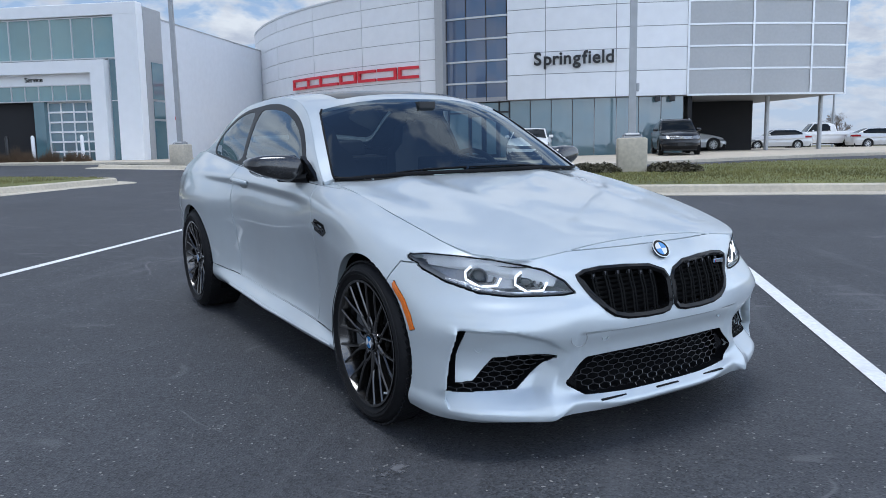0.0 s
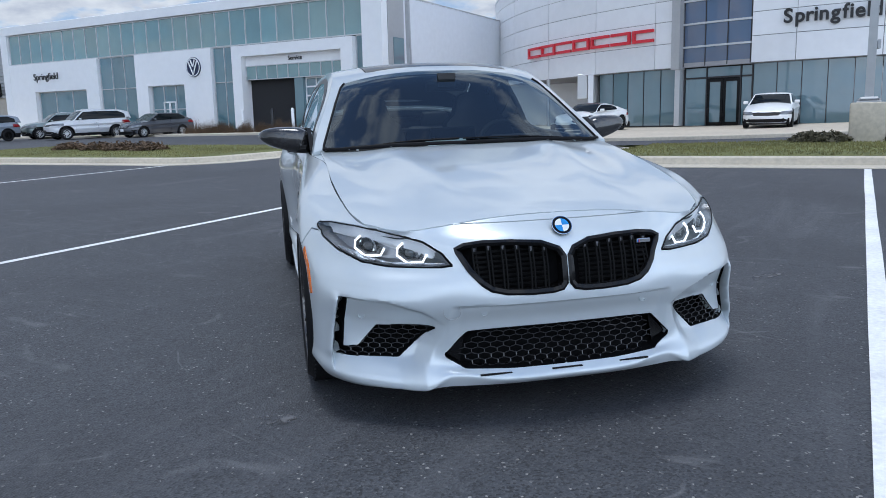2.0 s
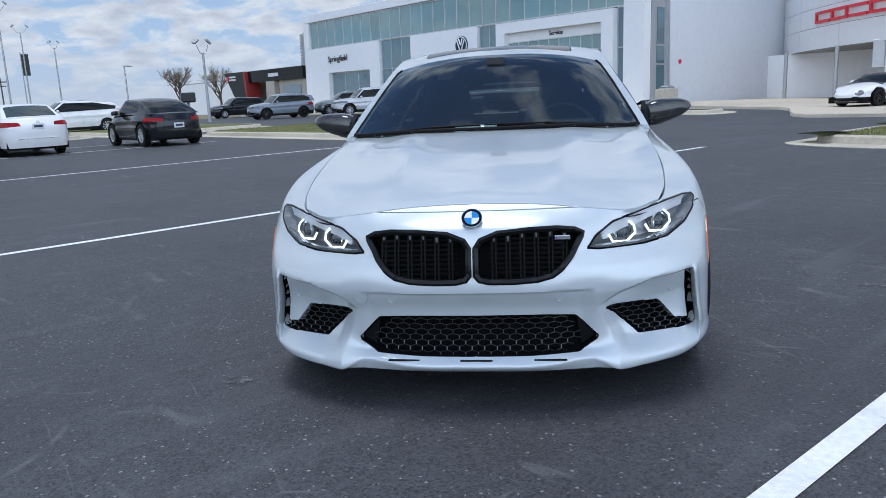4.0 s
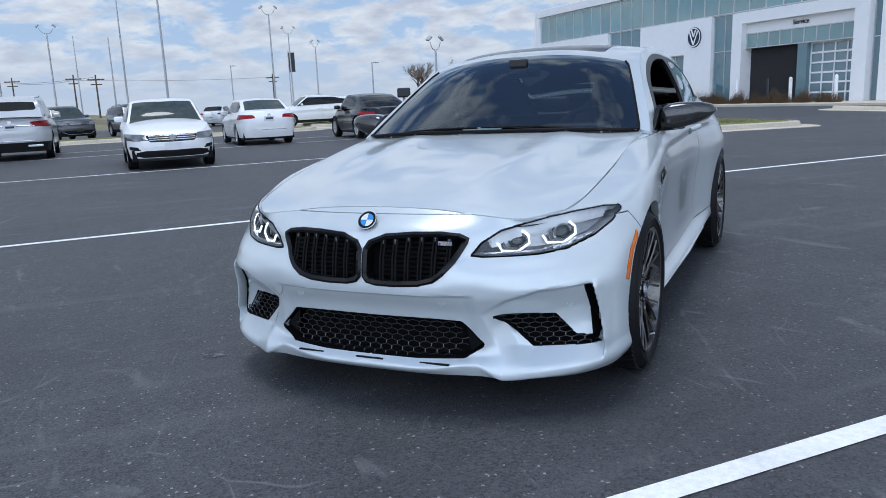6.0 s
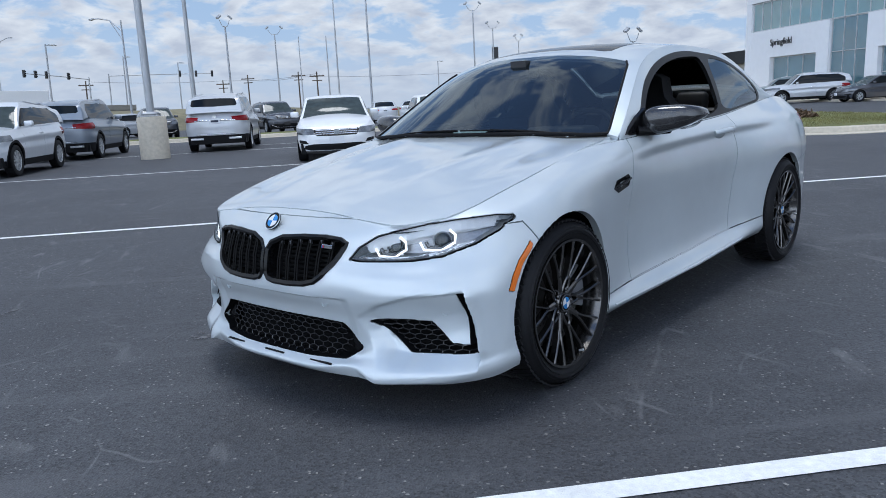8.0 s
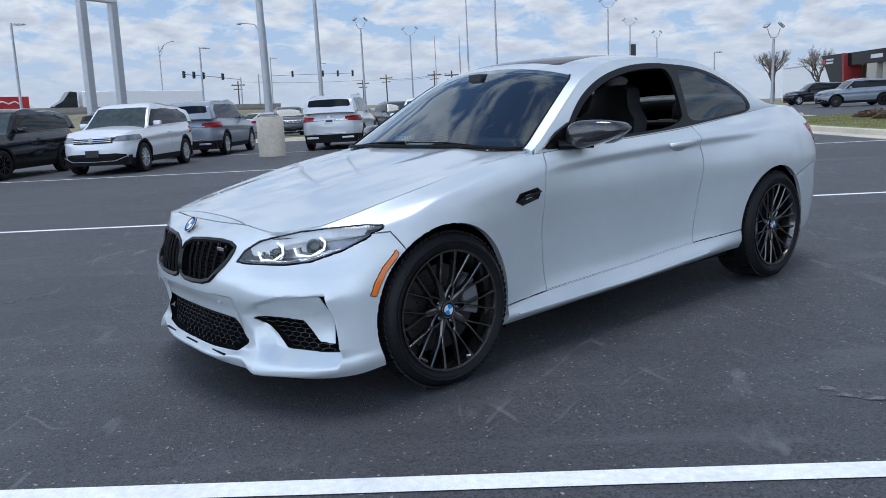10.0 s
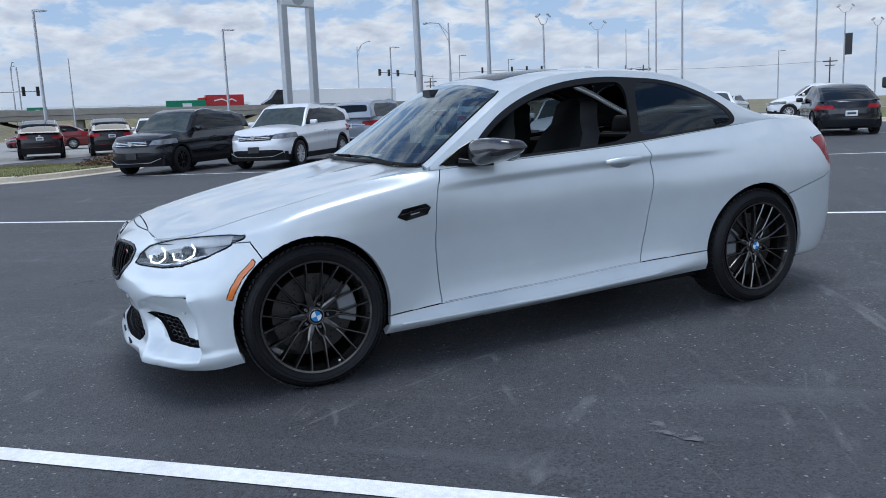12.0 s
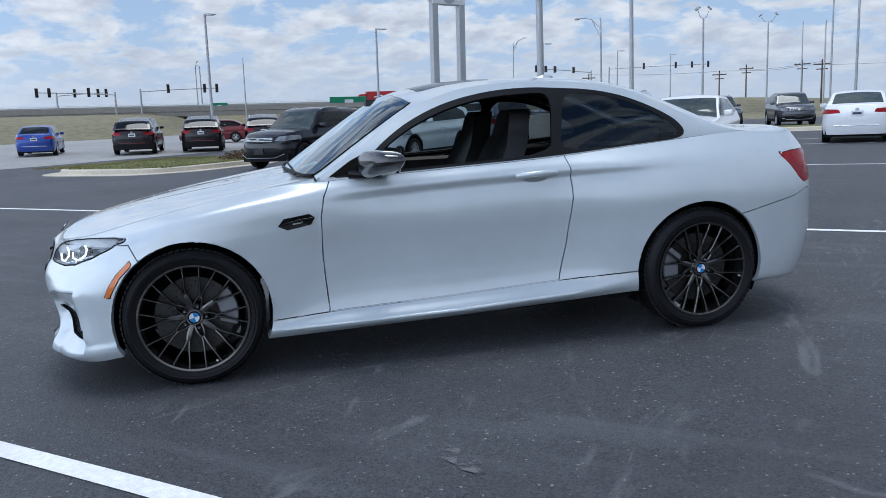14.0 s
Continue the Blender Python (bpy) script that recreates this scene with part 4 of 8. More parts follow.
class Skin:
    """A grid of points on a curved sheet whose faces are dealt out to named panels."""

    def __init__(self, grid):
        self.g = grid.copy()
        self.raw = grid.copy()
        self.face = np.full((grid.shape[0] - 1, grid.shape[1] - 1), "", object)

    def proj(self, axes):
        return self.g[..., axes[0]], self.g[..., axes[1]]

    def cut(self, name, poly, axes, where=None):
        """Gives the faces inside an outline (seen along one axis) to a panel, after sliding grid points onto its edge."""
        u, v = self.proj(axes)
        ok = np.ones(u.shape, bool) if where is None else where(self.g)
        ins = inside(poly, u, v) & ok
        R, C = u.shape
        moved = {}
        lo = ins.copy()
        edge = np.zeros_like(ins)
        for dr in (-1, 0, 1):
            for dc in (-1, 0, 1):
                sh = np.roll(np.roll(lo, dr, 0), dc, 1)
                edge |= ins & ~sh
        steps_ = ((0, 1), (0, -1), (1, 0), (-1, 0), (1, 1), (-1, -1), (1, -1), (-1, 1))
        pairs = [(r, c, r + dr, c + dc, 1.0 if dr * dc == 0 else 1.15) for r, c in zip(*np.nonzero(edge)) for dr, dc in steps_
                 if 0 <= r + dr < R and 0 <= c + dc < C and not ins[r + dr, c + dc] and ok[r + dr, c + dc]]
        if pairs:
            ids = np.array([k[:4] for k in pairs])
            p, q = self.g[ids[:, 0], ids[:, 1]], self.g[ids[:, 2], ids[:, 3]]
            a, b = np.zeros(len(ids)), np.ones(len(ids))
            for _ in range(9):
                mid = (a + b) / 2
                w = p + (q - p) * mid[:, None]
                hit = inside(poly, w[:, axes[0]], w[:, axes[1]])
                a, b = np.where(hit, mid, a), np.where(hit, b, mid)
            dist = a * np.linalg.norm(q - p, axis=1) * np.array([k[4] for k in pairs])
            near = p + (q - p) * a[:, None]
            best = {}
            for i, (r, c, *_) in enumerate(pairs):
                if (r, c) not in best or dist[i] < dist[best[r, c]]:
                    best[r, c] = i
            moved = {k: near[i] for k, i in best.items()}
        for k, p in moved.items():
            self.g[k] = p
        cen = (self.g[:-1, :-1] + self.g[1:, :-1] + self.g[:-1, 1:] + self.g[1:, 1:]) / 4
        corner = ins[:-1, :-1] & ins[1:, :-1] & ins[:-1, 1:] & ins[1:, 1:]
        cin = inside(poly, cen[..., axes[0]], cen[..., axes[1]])
        okc = True if where is None else where(cen)
        self.face[cin & okc & (self.face == "")] = name
        return self

    def rest(self, name, where=None):
        cen = (self.g[:-1, :-1] + self.g[1:, :-1] + self.g[:-1, 1:] + self.g[1:, 1:]) / 4
        sel = self.face == ""
        if where is not None:
            sel &= where(cen)
        self.face[sel] = name
        return self

    def panel(self, name, gap=0.0, lip=0.0, lift=0.0, flip=False):
        """The faces of one panel as a bmesh, its rim drawn in by gap and folded back by lip."""
        bm, made = bmesh.new(), {}

        def vert(r, c):
            if (r, c) not in made:
                made[r, c] = bm.verts.new(self.g[r, c])
            return made[r, c]

        for r, c in zip(*np.nonzero(self.face == name)):
            vs = []
            for k in ((r, c), (r, c + 1), (r + 1, c + 1), (r + 1, c)):
                v = vert(*k)
                if v not in vs:
                    vs.append(v)
            if len(vs) > 2:
                try:
                    bm.faces.new(vs)
                except ValueError:
                    pass
        bmesh.ops.remove_doubles(bm, verts=bm.verts[:], dist=0.0004)
        bmesh.ops.recalc_face_normals(bm, faces=bm.faces[:])
        bm.normal_update()
        if bm.faces:
            tot = sum((f.normal.dot(Vector((f.calc_center_median().x, f.calc_center_median().y - 1.4, f.calc_center_median().z - 0.55))) * f.calc_area() for f in bm.faces))
            if tot < 0:
                bmesh.ops.reverse_faces(bm, faces=bm.faces[:])
                bm.normal_update()
        nrm = {v: v.normal.copy() for v in bm.verts}
        rim = [e for e in bm.edges if e.is_boundary]
        if gap > 0:
            shift = {}
            for e in rim:
                f = e.link_faces[0]
                away = (f.calc_center_median() - (e.verts[0].co + e.verts[1].co) / 2)
                t = (e.verts[1].co - e.verts[0].co).normalized() if e.calc_length() > 1e-6 else Vector((0, 0, 0))
                away = away - t * away.dot(t)
                if away.length > 1e-6:
                    for v in e.verts:
                        if abs(v.co.x) > 1e-4:
                            shift[v] = shift.get(v, Vector((0, 0, 0))) + away.normalized()
            for v, s in shift.items():
                if s.length > 1e-6:
                    v.co += s.normalized() * gap
        if lift:
            for v in bm.verts:
                v.co += nrm[v] * lift
        if lip > 0:
            rim = [e for e in rim if not (abs(e.verts[0].co.x) < 1e-4 and abs(e.verts[1].co.x) < 1e-4)]
            ext = bmesh.ops.extrude_edge_only(bm, edges=rim)
            back = {}
            for e in rim:
                for v in e.verts:
                    back[tuple(round(x, 6) for x in v.co)] = nrm[v]
            for v in ext["geom"]:
                if isinstance(v, bmesh.types.BMVert):
                    n0 = back.get(tuple(round(x, 6) for x in v.co))
                    if n0:
                        v.co -= n0 * lip
        return bm


def mirrored(bm, both=True):
    """Adds the other half (x to -x)."""
    other = bm.copy()
    for v in other.verts:
        v.co.x = -v.co.x
    bmesh.ops.reverse_faces(other, faces=other.faces[:])
    if not both:
        bm.free()
        return other
    join(bm, other)
    bmesh.ops.remove_doubles(bm, verts=[v for v in bm.verts if abs(v.co.x) < 1e-3], dist=0.0006)
    return bm


def emit(name, bm, material, parent, label="", smooth=40):
    """Like part(), keeping the normals as they are."""
    me = bpy.data.meshes.new(name)
    bm.to_mesh(me)
    bm.free()
    me.materials.append(material)
    for p in me.polygons:
        p.use_smooth = True
    me.set_sharp_from_angle(angle=radians(smooth))
    ob = new(name, me)
    ob.parent = parent
    return tagged(ob, label) if label else ob


# ---- the silver coupe; its own axes: x to its left, y to its rear from the front axle, z up ----
PAINT = paint_mat("pale silver blue paint", (0.585, 0.632, 0.648), 0.5, 0.30, 0.25)
# near-black colour puts the shade of gaps, wells and intakes into the parts
CAVITY_SHADE = mat("unlit cavity black", (0.004, 0.004, 0.0045), 0.9, var=0.1, spec=0.1)
SLAT_BLACK = mat("grille slat black", (0.005, 0.005, 0.005), 0.5, var=0.05, spec=0.10)
TRIM_BLACK = mat("window trim black", (0.006, 0.006, 0.0065), 0.35, var=0.05, spec=0.3)
MESH_BLACK = mat("black mesh", (0.012, 0.012, 0.013), 0.25, var=0.05, coat=0.6)
LIT_TIP_GREY = mat("lit slat tip grey", (0.20, 0.20, 0.21), 0.25, 0.6, var=0.05)
LAMP_WHITE = mat("lamp brow white", (0.85, 0.87, 0.89), 0.35, 0.0, var=0.04)
PROJECTOR = mat("projector lens", (0.015, 0.017, 0.02), 0.04, 0.2, var=0.05, coat=1.0)
CARBON = mat("carbon weave", (0.022, 0.022, 0.023), 0.18, var=0.5, scale=60, coat=0.9)
INTERIOR = mat("dark leather", (0.010, 0.010, 0.011), 0.55, var=0.12, bump=0.15, bscale=220)
DASH = mat("dash plastic", (0.010, 0.011, 0.013), 0.6, var=0.1, bump=0.15, bscale=260)
HEADLINER = mat("headliner", (0.035, 0.036, 0.04), 0.9, var=0.08)
LAMP_DARK = mat("lamp housing", (0.09, 0.092, 0.095), 0.25, 0.6, var=0.2, scale=20)
LAMP_SILVER = mat("lamp reflector", (0.62, 0.63, 0.65), 0.15, 0.9, var=0.05)

WHEELBASE, R_F, R_R = 2.693, 0.331, 0.336
up_lot = Vector((-FALL * EA.x, -FALL * EA.y, 1)).normalized()
y_lot = (Vector((0, 1, 0)) - up_lot * up_lot.y).normalized()
CAR_POSE = Matrix((y_lot.cross(up_lot), y_lot, up_lot)).transposed().to_4x4()
coupe = thing("sports_coupe", CAR_POSE, "pale silver-blue sports coupe, black wheels, driver's window down", "car")

# feature lines of the hull, from the middle of the nose round to the middle of the tail
LINE_SILL = [(0, -.765, .152), (.25, -.757, .152), (.44, -.725, .152), (.545, -.675, .142), (.745, -.575, .142), (.845, -.45, .150), (.885, -.335, .170), (.90, 0, .19),
             (.85, .38, .178), (.845, .66, .182), (.845, 1.3, .196), (.845, 1.9, .214), (.87, 2.33, .235), (.89, 2.693, .23), (.86, 3.06, .22), (.76, 3.38, .22), (.48, 3.54, .22), (0, 3.59, .22)]
LINE_LIP = [(0, -.790, .174), (.25, -.781, .176), (.425, -.745, .192), (.53, -.712, .150), (.765, -.592, .166), (.867, -.465, .188), (.905, -.338, .205), (.92, 0, .215),
            (.882, .38, .212), (.890, .66, .216), (.892, 1.3, .230), (.890, 1.9, .250), (.898, 2.33, .275), (.91, 2.693, .26), (.885, 3.06, .24), (.775, 3.385, .24), (.48, 3.555, .24), (0, 3.605, .24)]
LINE_TRAY = [(0, -.758, .222), (.25, -.750, .222), (.43, -.712, .232), (.57, -.668, .245), (.775, -.575, .250), (.868, -.455, .250), (.905, -.33, .265), (.92, 0, .28),
             (.870, .38, .262), (.850, .66, .280), (.845, 1.3, .300), (.852, 1.9, .325), (.900, 2.33, .350), (.92, 2.693, .33), (.90, 3.06, .31), (.795, 3.40, .31), (.5, 3.585, .31), (0, 3.635, .31)]
LINE_GRILLE = [(0, -.765, .385), (.25, -.757, .385), (.43, -.722, .375), (.60, -.655, .375), (.765, -.562, .375), (.868, -.447, .375), (.907, -.315, .395), (.925, 0, .40),
               (.868, .38, .410), (.830, .66, .410), (.824, 1.3, .420), (.834, 1.9, .430), (.902, 2.33, .445), (.926, 2.693, .44), (.905, 3.06, .43), (.805, 3.42, .43), (.5, 3.615, .43), (0, 3.665, .43)]
LINE_BAR = [(0, -.797, .452), (.25, -.788, .452), (.42, -.753, .448), (.60, -.690, .455), (.770, -.578, .470), (.870, -.448, .465), (.908, -.305, .470), (.925, 0, .475),
            (.870, .38, .490), (.831, .66, .490), (.824, 1.3, .500), (.834, 1.9, .510), (.905, 2.33, .530), (.928, 2.693, .53), (.906, 3.06, .52), (.805, 3.43, .52), (.5, 3.635, .52), (0, 3.685, .52)]
LINE_MID = [(0, -.794, .520), (.25, -.783, .520), (.43, -.748, .520), (.61, -.668, .525), (.765, -.555, .530), (.865, -.430, .535), (.908, -.285, .545), (.926, 0, .56),
            (.876, .38, .590), (.838, .66, .600), (.832, 1.3, .610), (.842, 1.9, .625), (.910, 2.33, .640), (.930, 2.693, .64), (.907, 3.06, .62), (.808, 3.43, .62), (.5, 3.64, .62), (0, 3.69, .62)]
LINE_LAMP = [(0, -.778, .605), (.25, -.762, .603), (.43, -.700, .595), (.62, -.600, .595), (.765, -.488, .605), (.856, -.370, .620), (.903, -.240, .650), (.922, 0, .69),
             (.884, .38, .730), (.862, .66, .750), (.856, 1.3, .775), (.866, 1.9, .790), (.920, 2.33, .790), (.930, 2.693, .79), (.902, 3.06, .77), (.815, 3.42, .76), (.5, 3.635, .76), (0, 3.685, .76)]
LINE_SHOULDER = [(0, -.740, .685), (.25, -.728, .682), (.44, -.676, .668), (.60, -.585, .690), (.745, -.452, .700), (.828, -.330, .712), (.862, -.205, .742), (.880, 0, .80),
                 (.868, .38, .850), (.853, .66, .868), (.846, 1.3, .895), (.852, 1.9, .915), (.878, 2.33, .925), (.872, 2.693, .935), (.845, 3.06, .935), (.775, 3.40, .930), (.5, 3.60, .93), (0, 3.65, .93)]
hood_xe = curve1((-.70, -.60, -.46, -.25, 0, .38, .62), (.50, .60, .70, .742, .757, .757, .748))
hood_ze = curve1((-.70, -.60, -.46, -.25, 0, .38, .62), (.692, .713, .737, .790, .845, .917, .952))
hood_zc = curve1((-.70, -.60, -.46, -.25, 0, .38, .62), (.728, .768, .805, .850, .893, .948, .985))


def hood_z(x, y):
    u = np.minimum(np.abs(x) / hood_xe(y), 1.0)
    z = hood_ze(y) + (hood_zc(y) - hood_ze(y)) * (1 - u**2.3)
    grow = np.clip((np.asarray(y) + 0.62) / 0.9, 0, 1)
    ridge = np.exp(-(((np.abs(x) - (0.27 + 0.13 * grow)) / 0.075) ** 2))
    dip = np.exp(-(((np.abs(x) - (0.46 + 0.13 * grow)) / 0.09) ** 2))
    return z + (0.010 * ridge - 0.009 * dip) * grow * np.clip((0.66 - np.asarray(y)) / 0.25, 0.35, 1)


top_xy = [(0, -.632), (.25, -.632), (.45, -.630), (.565, -.606), (.69, -.478), (.726, -.36), (.744, -.22), (.757, 0), (.757, .38)]
LINE_TOP = [(x, y, float(hood_z(x, y))) for x, y in top_xy] + [
    (.800, .66, .937), (.800, 1.3, .964), (.792, 1.9, .992), (.765, 2.33, 1.024), (.738, 2.693, 1.052), (.71, 3.06, 1.072), (.655, 3.40, 1.055), (.42, 3.53, 1.072), (0, 3.57, 1.080)]
LINES = np.array([LINE_SILL, LINE_LIP, LINE_TRAY, LINE_GRILLE, LINE_BAR, LINE_MID, LINE_LAMP, LINE_SHOULDER, LINE_TOP])
span = [max(3, int(np.linalg.norm(LINES[5, k + 1] - LINES[5, k]) / (0.0065 if k < 6 else 0.0125))) for k in range(17)]
gl, gh = LINES[:, 1] * (-1, 1, 1), LINES[:, 16] * (-1, 1, 1)
along = hermite(LINES.transpose(1, 0, 2), span, gl, gh)          # stations, rows, xyz
rise = [4, 8, 24, 14, 12, 11, 12, 10]
HULL = hermite(along.transpose(1, 0, 2), rise)


def smooth_in(poly, x, z, soft):
    """1 well inside an outline, 0 outside, with a soft edge."""
    best = np.full(x.shape, 1e9)
    for (x0, z0), (x1, z1) in zip(poly, poly[1:] + poly[:1]):
        d = np.array([x1 - x0, z1 - z0])
        t = np.clip(((x - x0) * d[0] + (z - z0) * d[1]) / (d @ d), 0, 1)
        best = np.minimum(best, np.hypot(x - x0 - t * d[0], z - z0 - t * d[1]))
    s = np.clip(np.where(inside(poly, x, z), best, 0) / soft, 0, 1)
    return s * s * (3 - 2 * s)


# sculpting of the bumper: pockets round the corner intakes, hollow door, crease under the shoulder
fx, fy, fz = HULL[..., 0], HULL[..., 1], HULL[..., 2]
nose = fy < -0.33
brow_z = np.interp(fx, (.40, .44, .525, .64, .772, .83), (.360, .388, .440, .474, .484, .484))
shelf_z = np.interp(fx, (.44, .50, .60, .84), (.30, .262, .248, .250))
inner_x = np.interp(fz, (.20, .25, .385, .42), (.52, .50, .440, .440))
outer_x = np.interp(fz, (.25, .48), (.838, .806))
below = brow_z - fz
depth = np.clip(below / .013, 0, 1) * .026 + np.clip(below / .085, 0, 1) * .024
depth *= 1 - np.clip((shelf_z - fz) / .062, 0, 1)
depth *= np.clip((fx - inner_x) / .050, 0, 1) * np.clip((outer_x - fx) / .007, 0, 1) * nose
fy += depth
fy += .015 * np.clip((.458 - fz) / .007, 0, 1) * np.clip((fz - .20) / .10, 0, 1) * np.clip((.43 - fx) / .04, 0, 1) * nose
fang = np.clip(1 - np.abs(fx - .52) / .085, 0, 1) * np.clip((.30 - fz) / .10, 0, 1)
fy -= .020 * fang * nose
crease_z = np.interp(fy, [p[1] for p in LINE_SHOULDER[8:14]], [p[2] + .004 for p in LINE_SHOULDER[8:14]])
drop = crease_z - fz
fade = 1 / (1 + np.exp(-(fy - 0.80) / 0.07)) * (1 / (1 + np.exp((fy - 2.45) / 0.10)))
fx -= .026 * np.clip(drop / .034, 0, 1) * (1 - np.clip((drop - .045) / .20, 0, 1)) ** 1.5 * fade * (fx > 0.6)
rim_up = np.clip((fz - .235) / .03, 0, 1) * np.clip((.50 - fz) / .03, 0, 1)
fy -= .016 * np.exp(-(((fx - outer_x - .010) / .011) ** 2)) * rim_up * nose
hull = Skin(HULL)

KIDNEY = [(.006, .618), (.026, .648), (.09, .672), (.20, .680), (.30, .680), (.365, .672), (.397, .657), (.393, .640), (.356, .575), (.318, .532), (.285, .509), (.23, .496), (.14, .491), (.06, .492), (.022, .500), (.006, .520)]
LOWER = [(-.001, .360), (.30, .358), (.362, .353), (.445, .272), (.441, .260), (.375, .219), (.20, .212), (-.001, .211)]
INTAKE = [(.476, .369), (.52, .372), (.672, .368), (.740, .288), (.795, .278), (.776, .470), (.780, .480), (.793, .476), (.804, .440), (.827, .262), (.820, .250), (.60, .250)]
HEADLAMP = [(.408, .597), (.440, .640), (.50, .680), (.58, .703), (.645, .718), (.72, .728), (.80, .733), (.846, .727), (.852, .715), (.835, .680), (.79, .640), (.71, .602), (.62, .590), (.53, .588), (.45, .590)]
front_only = lambda g: g[..., 1] < -0.2
side_only = lambda g: g[..., 0] > 0.55
hull.cut("kidney_hole", KIDNEY, (0, 2), front_only)
hull.cut("lower_hole", LOWER, (0, 2), front_only)
hull.cut("intake_hole", INTAKE, (0, 2), front_only)
hull.cut("headlamp", HEADLAMP, (0, 2), front_only)
hull.cut("arch_f", circle_poly(0.0, R_F, 0.368), (1, 2), side_only)
hull.cut("arch_r", circle_poly(WHEELBASE, R_R, 0.374), (1, 2), side_only)
hull.cut("marker", [(-.386, .468), (-.366, .460), (-.345, .500), (-.310, .555), (-.250, .612), (-.262, .628), (-.325, .570), (-.365, .515)], (1, 2), side_only)
hull.cut("tail_lamp", [(3.225, .938), (3.33, .952), (3.52, .955), (3.62, .95), (3.66, .82), (3.52, .785), (3.385, .770), (3.345, .800), (3.285, .875)], (1, 2), lambda g: g[..., 0] > 0.30)
DOOR = [(.715, 1.1), (.700, .955), (.655, .86), (.636, .76), (.634, .55), (.650, .286), (1.30, .306), (1.878, .333), (1.925, .52), (1.962, .78), (1.955, .93), (1.92, 1.1)]
hull.cut("door", DOOR, (1, 2), side_only)
hull.cut("side_skirt", [(.30, .0), (2.42, .0), (2.42, .357), (1.879, .332), (1.30, .305), (.648, .284), (.30, .268)], (1, 2), side_only)
hull.cut("front_bumper", [(-1.2, -.1), (-.218, -.1), (-.218, .620), (-.262, .700), (-.47, .700), (-.58, .735), (-1.2, .735)], (1, 2), lambda g: g[..., 1] < 0.5)
hull.cut("rear_bumper", [(2.9, -.1), (4.0, -.1), (4.0, .735), (3.40, .735), (3.30, .70), (2.9, .62)], (1, 2))
hull.rest("front_fender", lambda c: c[..., 1] < 1.0)
hull.rest("rear_quarter")
FRONT_RAW = HULL[:, : sum(span[:7])].reshape(-1, 3)
SIDE_RAW = HULL[:, sum(span[:4]):].reshape(-1, 3)


def front_at(x, z):
    d = (FRONT_RAW[:, 0] - abs(x)) ** 2 + (FRONT_RAW[:, 2] - z) ** 2
    k = np.argpartition(d, 5)[:5]
    w = 1 / (d[k] + 1e-6)
    return float((FRONT_RAW[k, 1] * w).sum() / w.sum())


def side_at(y, z):
    d = (SIDE_RAW[:, 1] - y) ** 2 + (SIDE_RAW[:, 2] - z) ** 2
    k = np.argpartition(d, 5)[:5]
    w = 1 / (d[k] + 1e-6)
    return float((SIDE_RAW[k, 0] * w).sum() / w.sum())


GAP = 0.0030
emit("front_bumper", mirrored(hull.panel("front_bumper", GAP, 0.03)), PAINT, coupe)
emit("rear_bumper", mirrored(hull.panel("rear_bumper", GAP, 0.02)), PAINT, coupe)
for s in (1, -1):
    for nm in ("front_fender", "rear_quarter", "side_skirt"):
        bm = hull.panel(nm, GAP, 0.03)
        emit(nm, bm if s > 0 else mirrored(bm, False), PAINT, coupe)
    bm = hull.panel("marker", 0.001, 0.005, 0.003)
    emit("side_marker", bm if s > 0 else mirrored(bm, False), AMBER, coupe, "amber side marker")
    bm = hull.panel("tail_lamp", 0.002, 0.02)
    emit("tail_lamp", bm if s > 0 else mirrored(bm, False), RED_LAMP, coupe, "red tail lamp")
bm = hull.panel("door", GAP, 0.03)
door_l = emit("door", bm, PAINT, coupe, "driver's door with the window down")
bm = mirrored(hull.panel("door", GAP, 0.03), False)
door_r = emit("door", bm, PAINT, coupe)

# an added inner shell, coloured near black, keeps the gaps dark
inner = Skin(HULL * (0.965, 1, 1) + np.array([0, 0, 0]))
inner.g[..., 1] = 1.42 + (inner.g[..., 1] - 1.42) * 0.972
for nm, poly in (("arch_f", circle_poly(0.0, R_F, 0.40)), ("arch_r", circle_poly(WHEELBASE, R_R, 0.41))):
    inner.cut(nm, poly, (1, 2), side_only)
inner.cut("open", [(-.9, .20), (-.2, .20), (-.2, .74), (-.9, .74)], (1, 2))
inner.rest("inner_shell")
emit("inner_shell", mirrored(inner.panel("inner_shell")), CAVITY_SHADE, coupe)

# bonnet
nu, nw = 56, 80
Ef = hermite(np.array(top_xy[:5]), [nu // 4] * 4)
Es = hermite(np.array(top_xy[4:] + [(.760, .623)]), [nw // 5] * 5)
nu, nw = len(Ef) - 1, len(Es) - 1
U = np.linspace(0, 1, nu + 1)
Er = np.stack([U * .760, .505 + .118 * U**3.5], 1)
Ec = np.stack([np.zeros(nw + 1), np.linspace(-.632, .505, nw + 1)], 1)
W = np.linspace(0, 1, nw + 1)
grid = np.zeros((nw + 1, nu + 1, 3))
for i in range(nw + 1):
    for j in range(nu + 1):
        w, u = W[i], U[j]
        p = (1 - w) * Ef[j] + w * Er[j] + (1 - u) * Ec[i] + u * Es[i] - ((1 - w) * (1 - u) * Ef[0] + (1 - w) * u * Ef[-1] + w * (1 - u) * Er[0] + w * u * Er[-1])
        grid[i, j] = (p[0], p[1], hood_z(p[0], p[1]))
bonnet = Skin(grid).rest("bonnet")
emit("bonnet", mirrored(bonnet.panel("bonnet", GAP, 0.02)), PAINT, coupe, "long sculpted bonnet with two soft ridges")
under = Skin(grid - (0, 0, .03)).rest("tray")
emit("engine_tray", mirrored(under.panel("tray")), SATIN_BLACK, coupe)

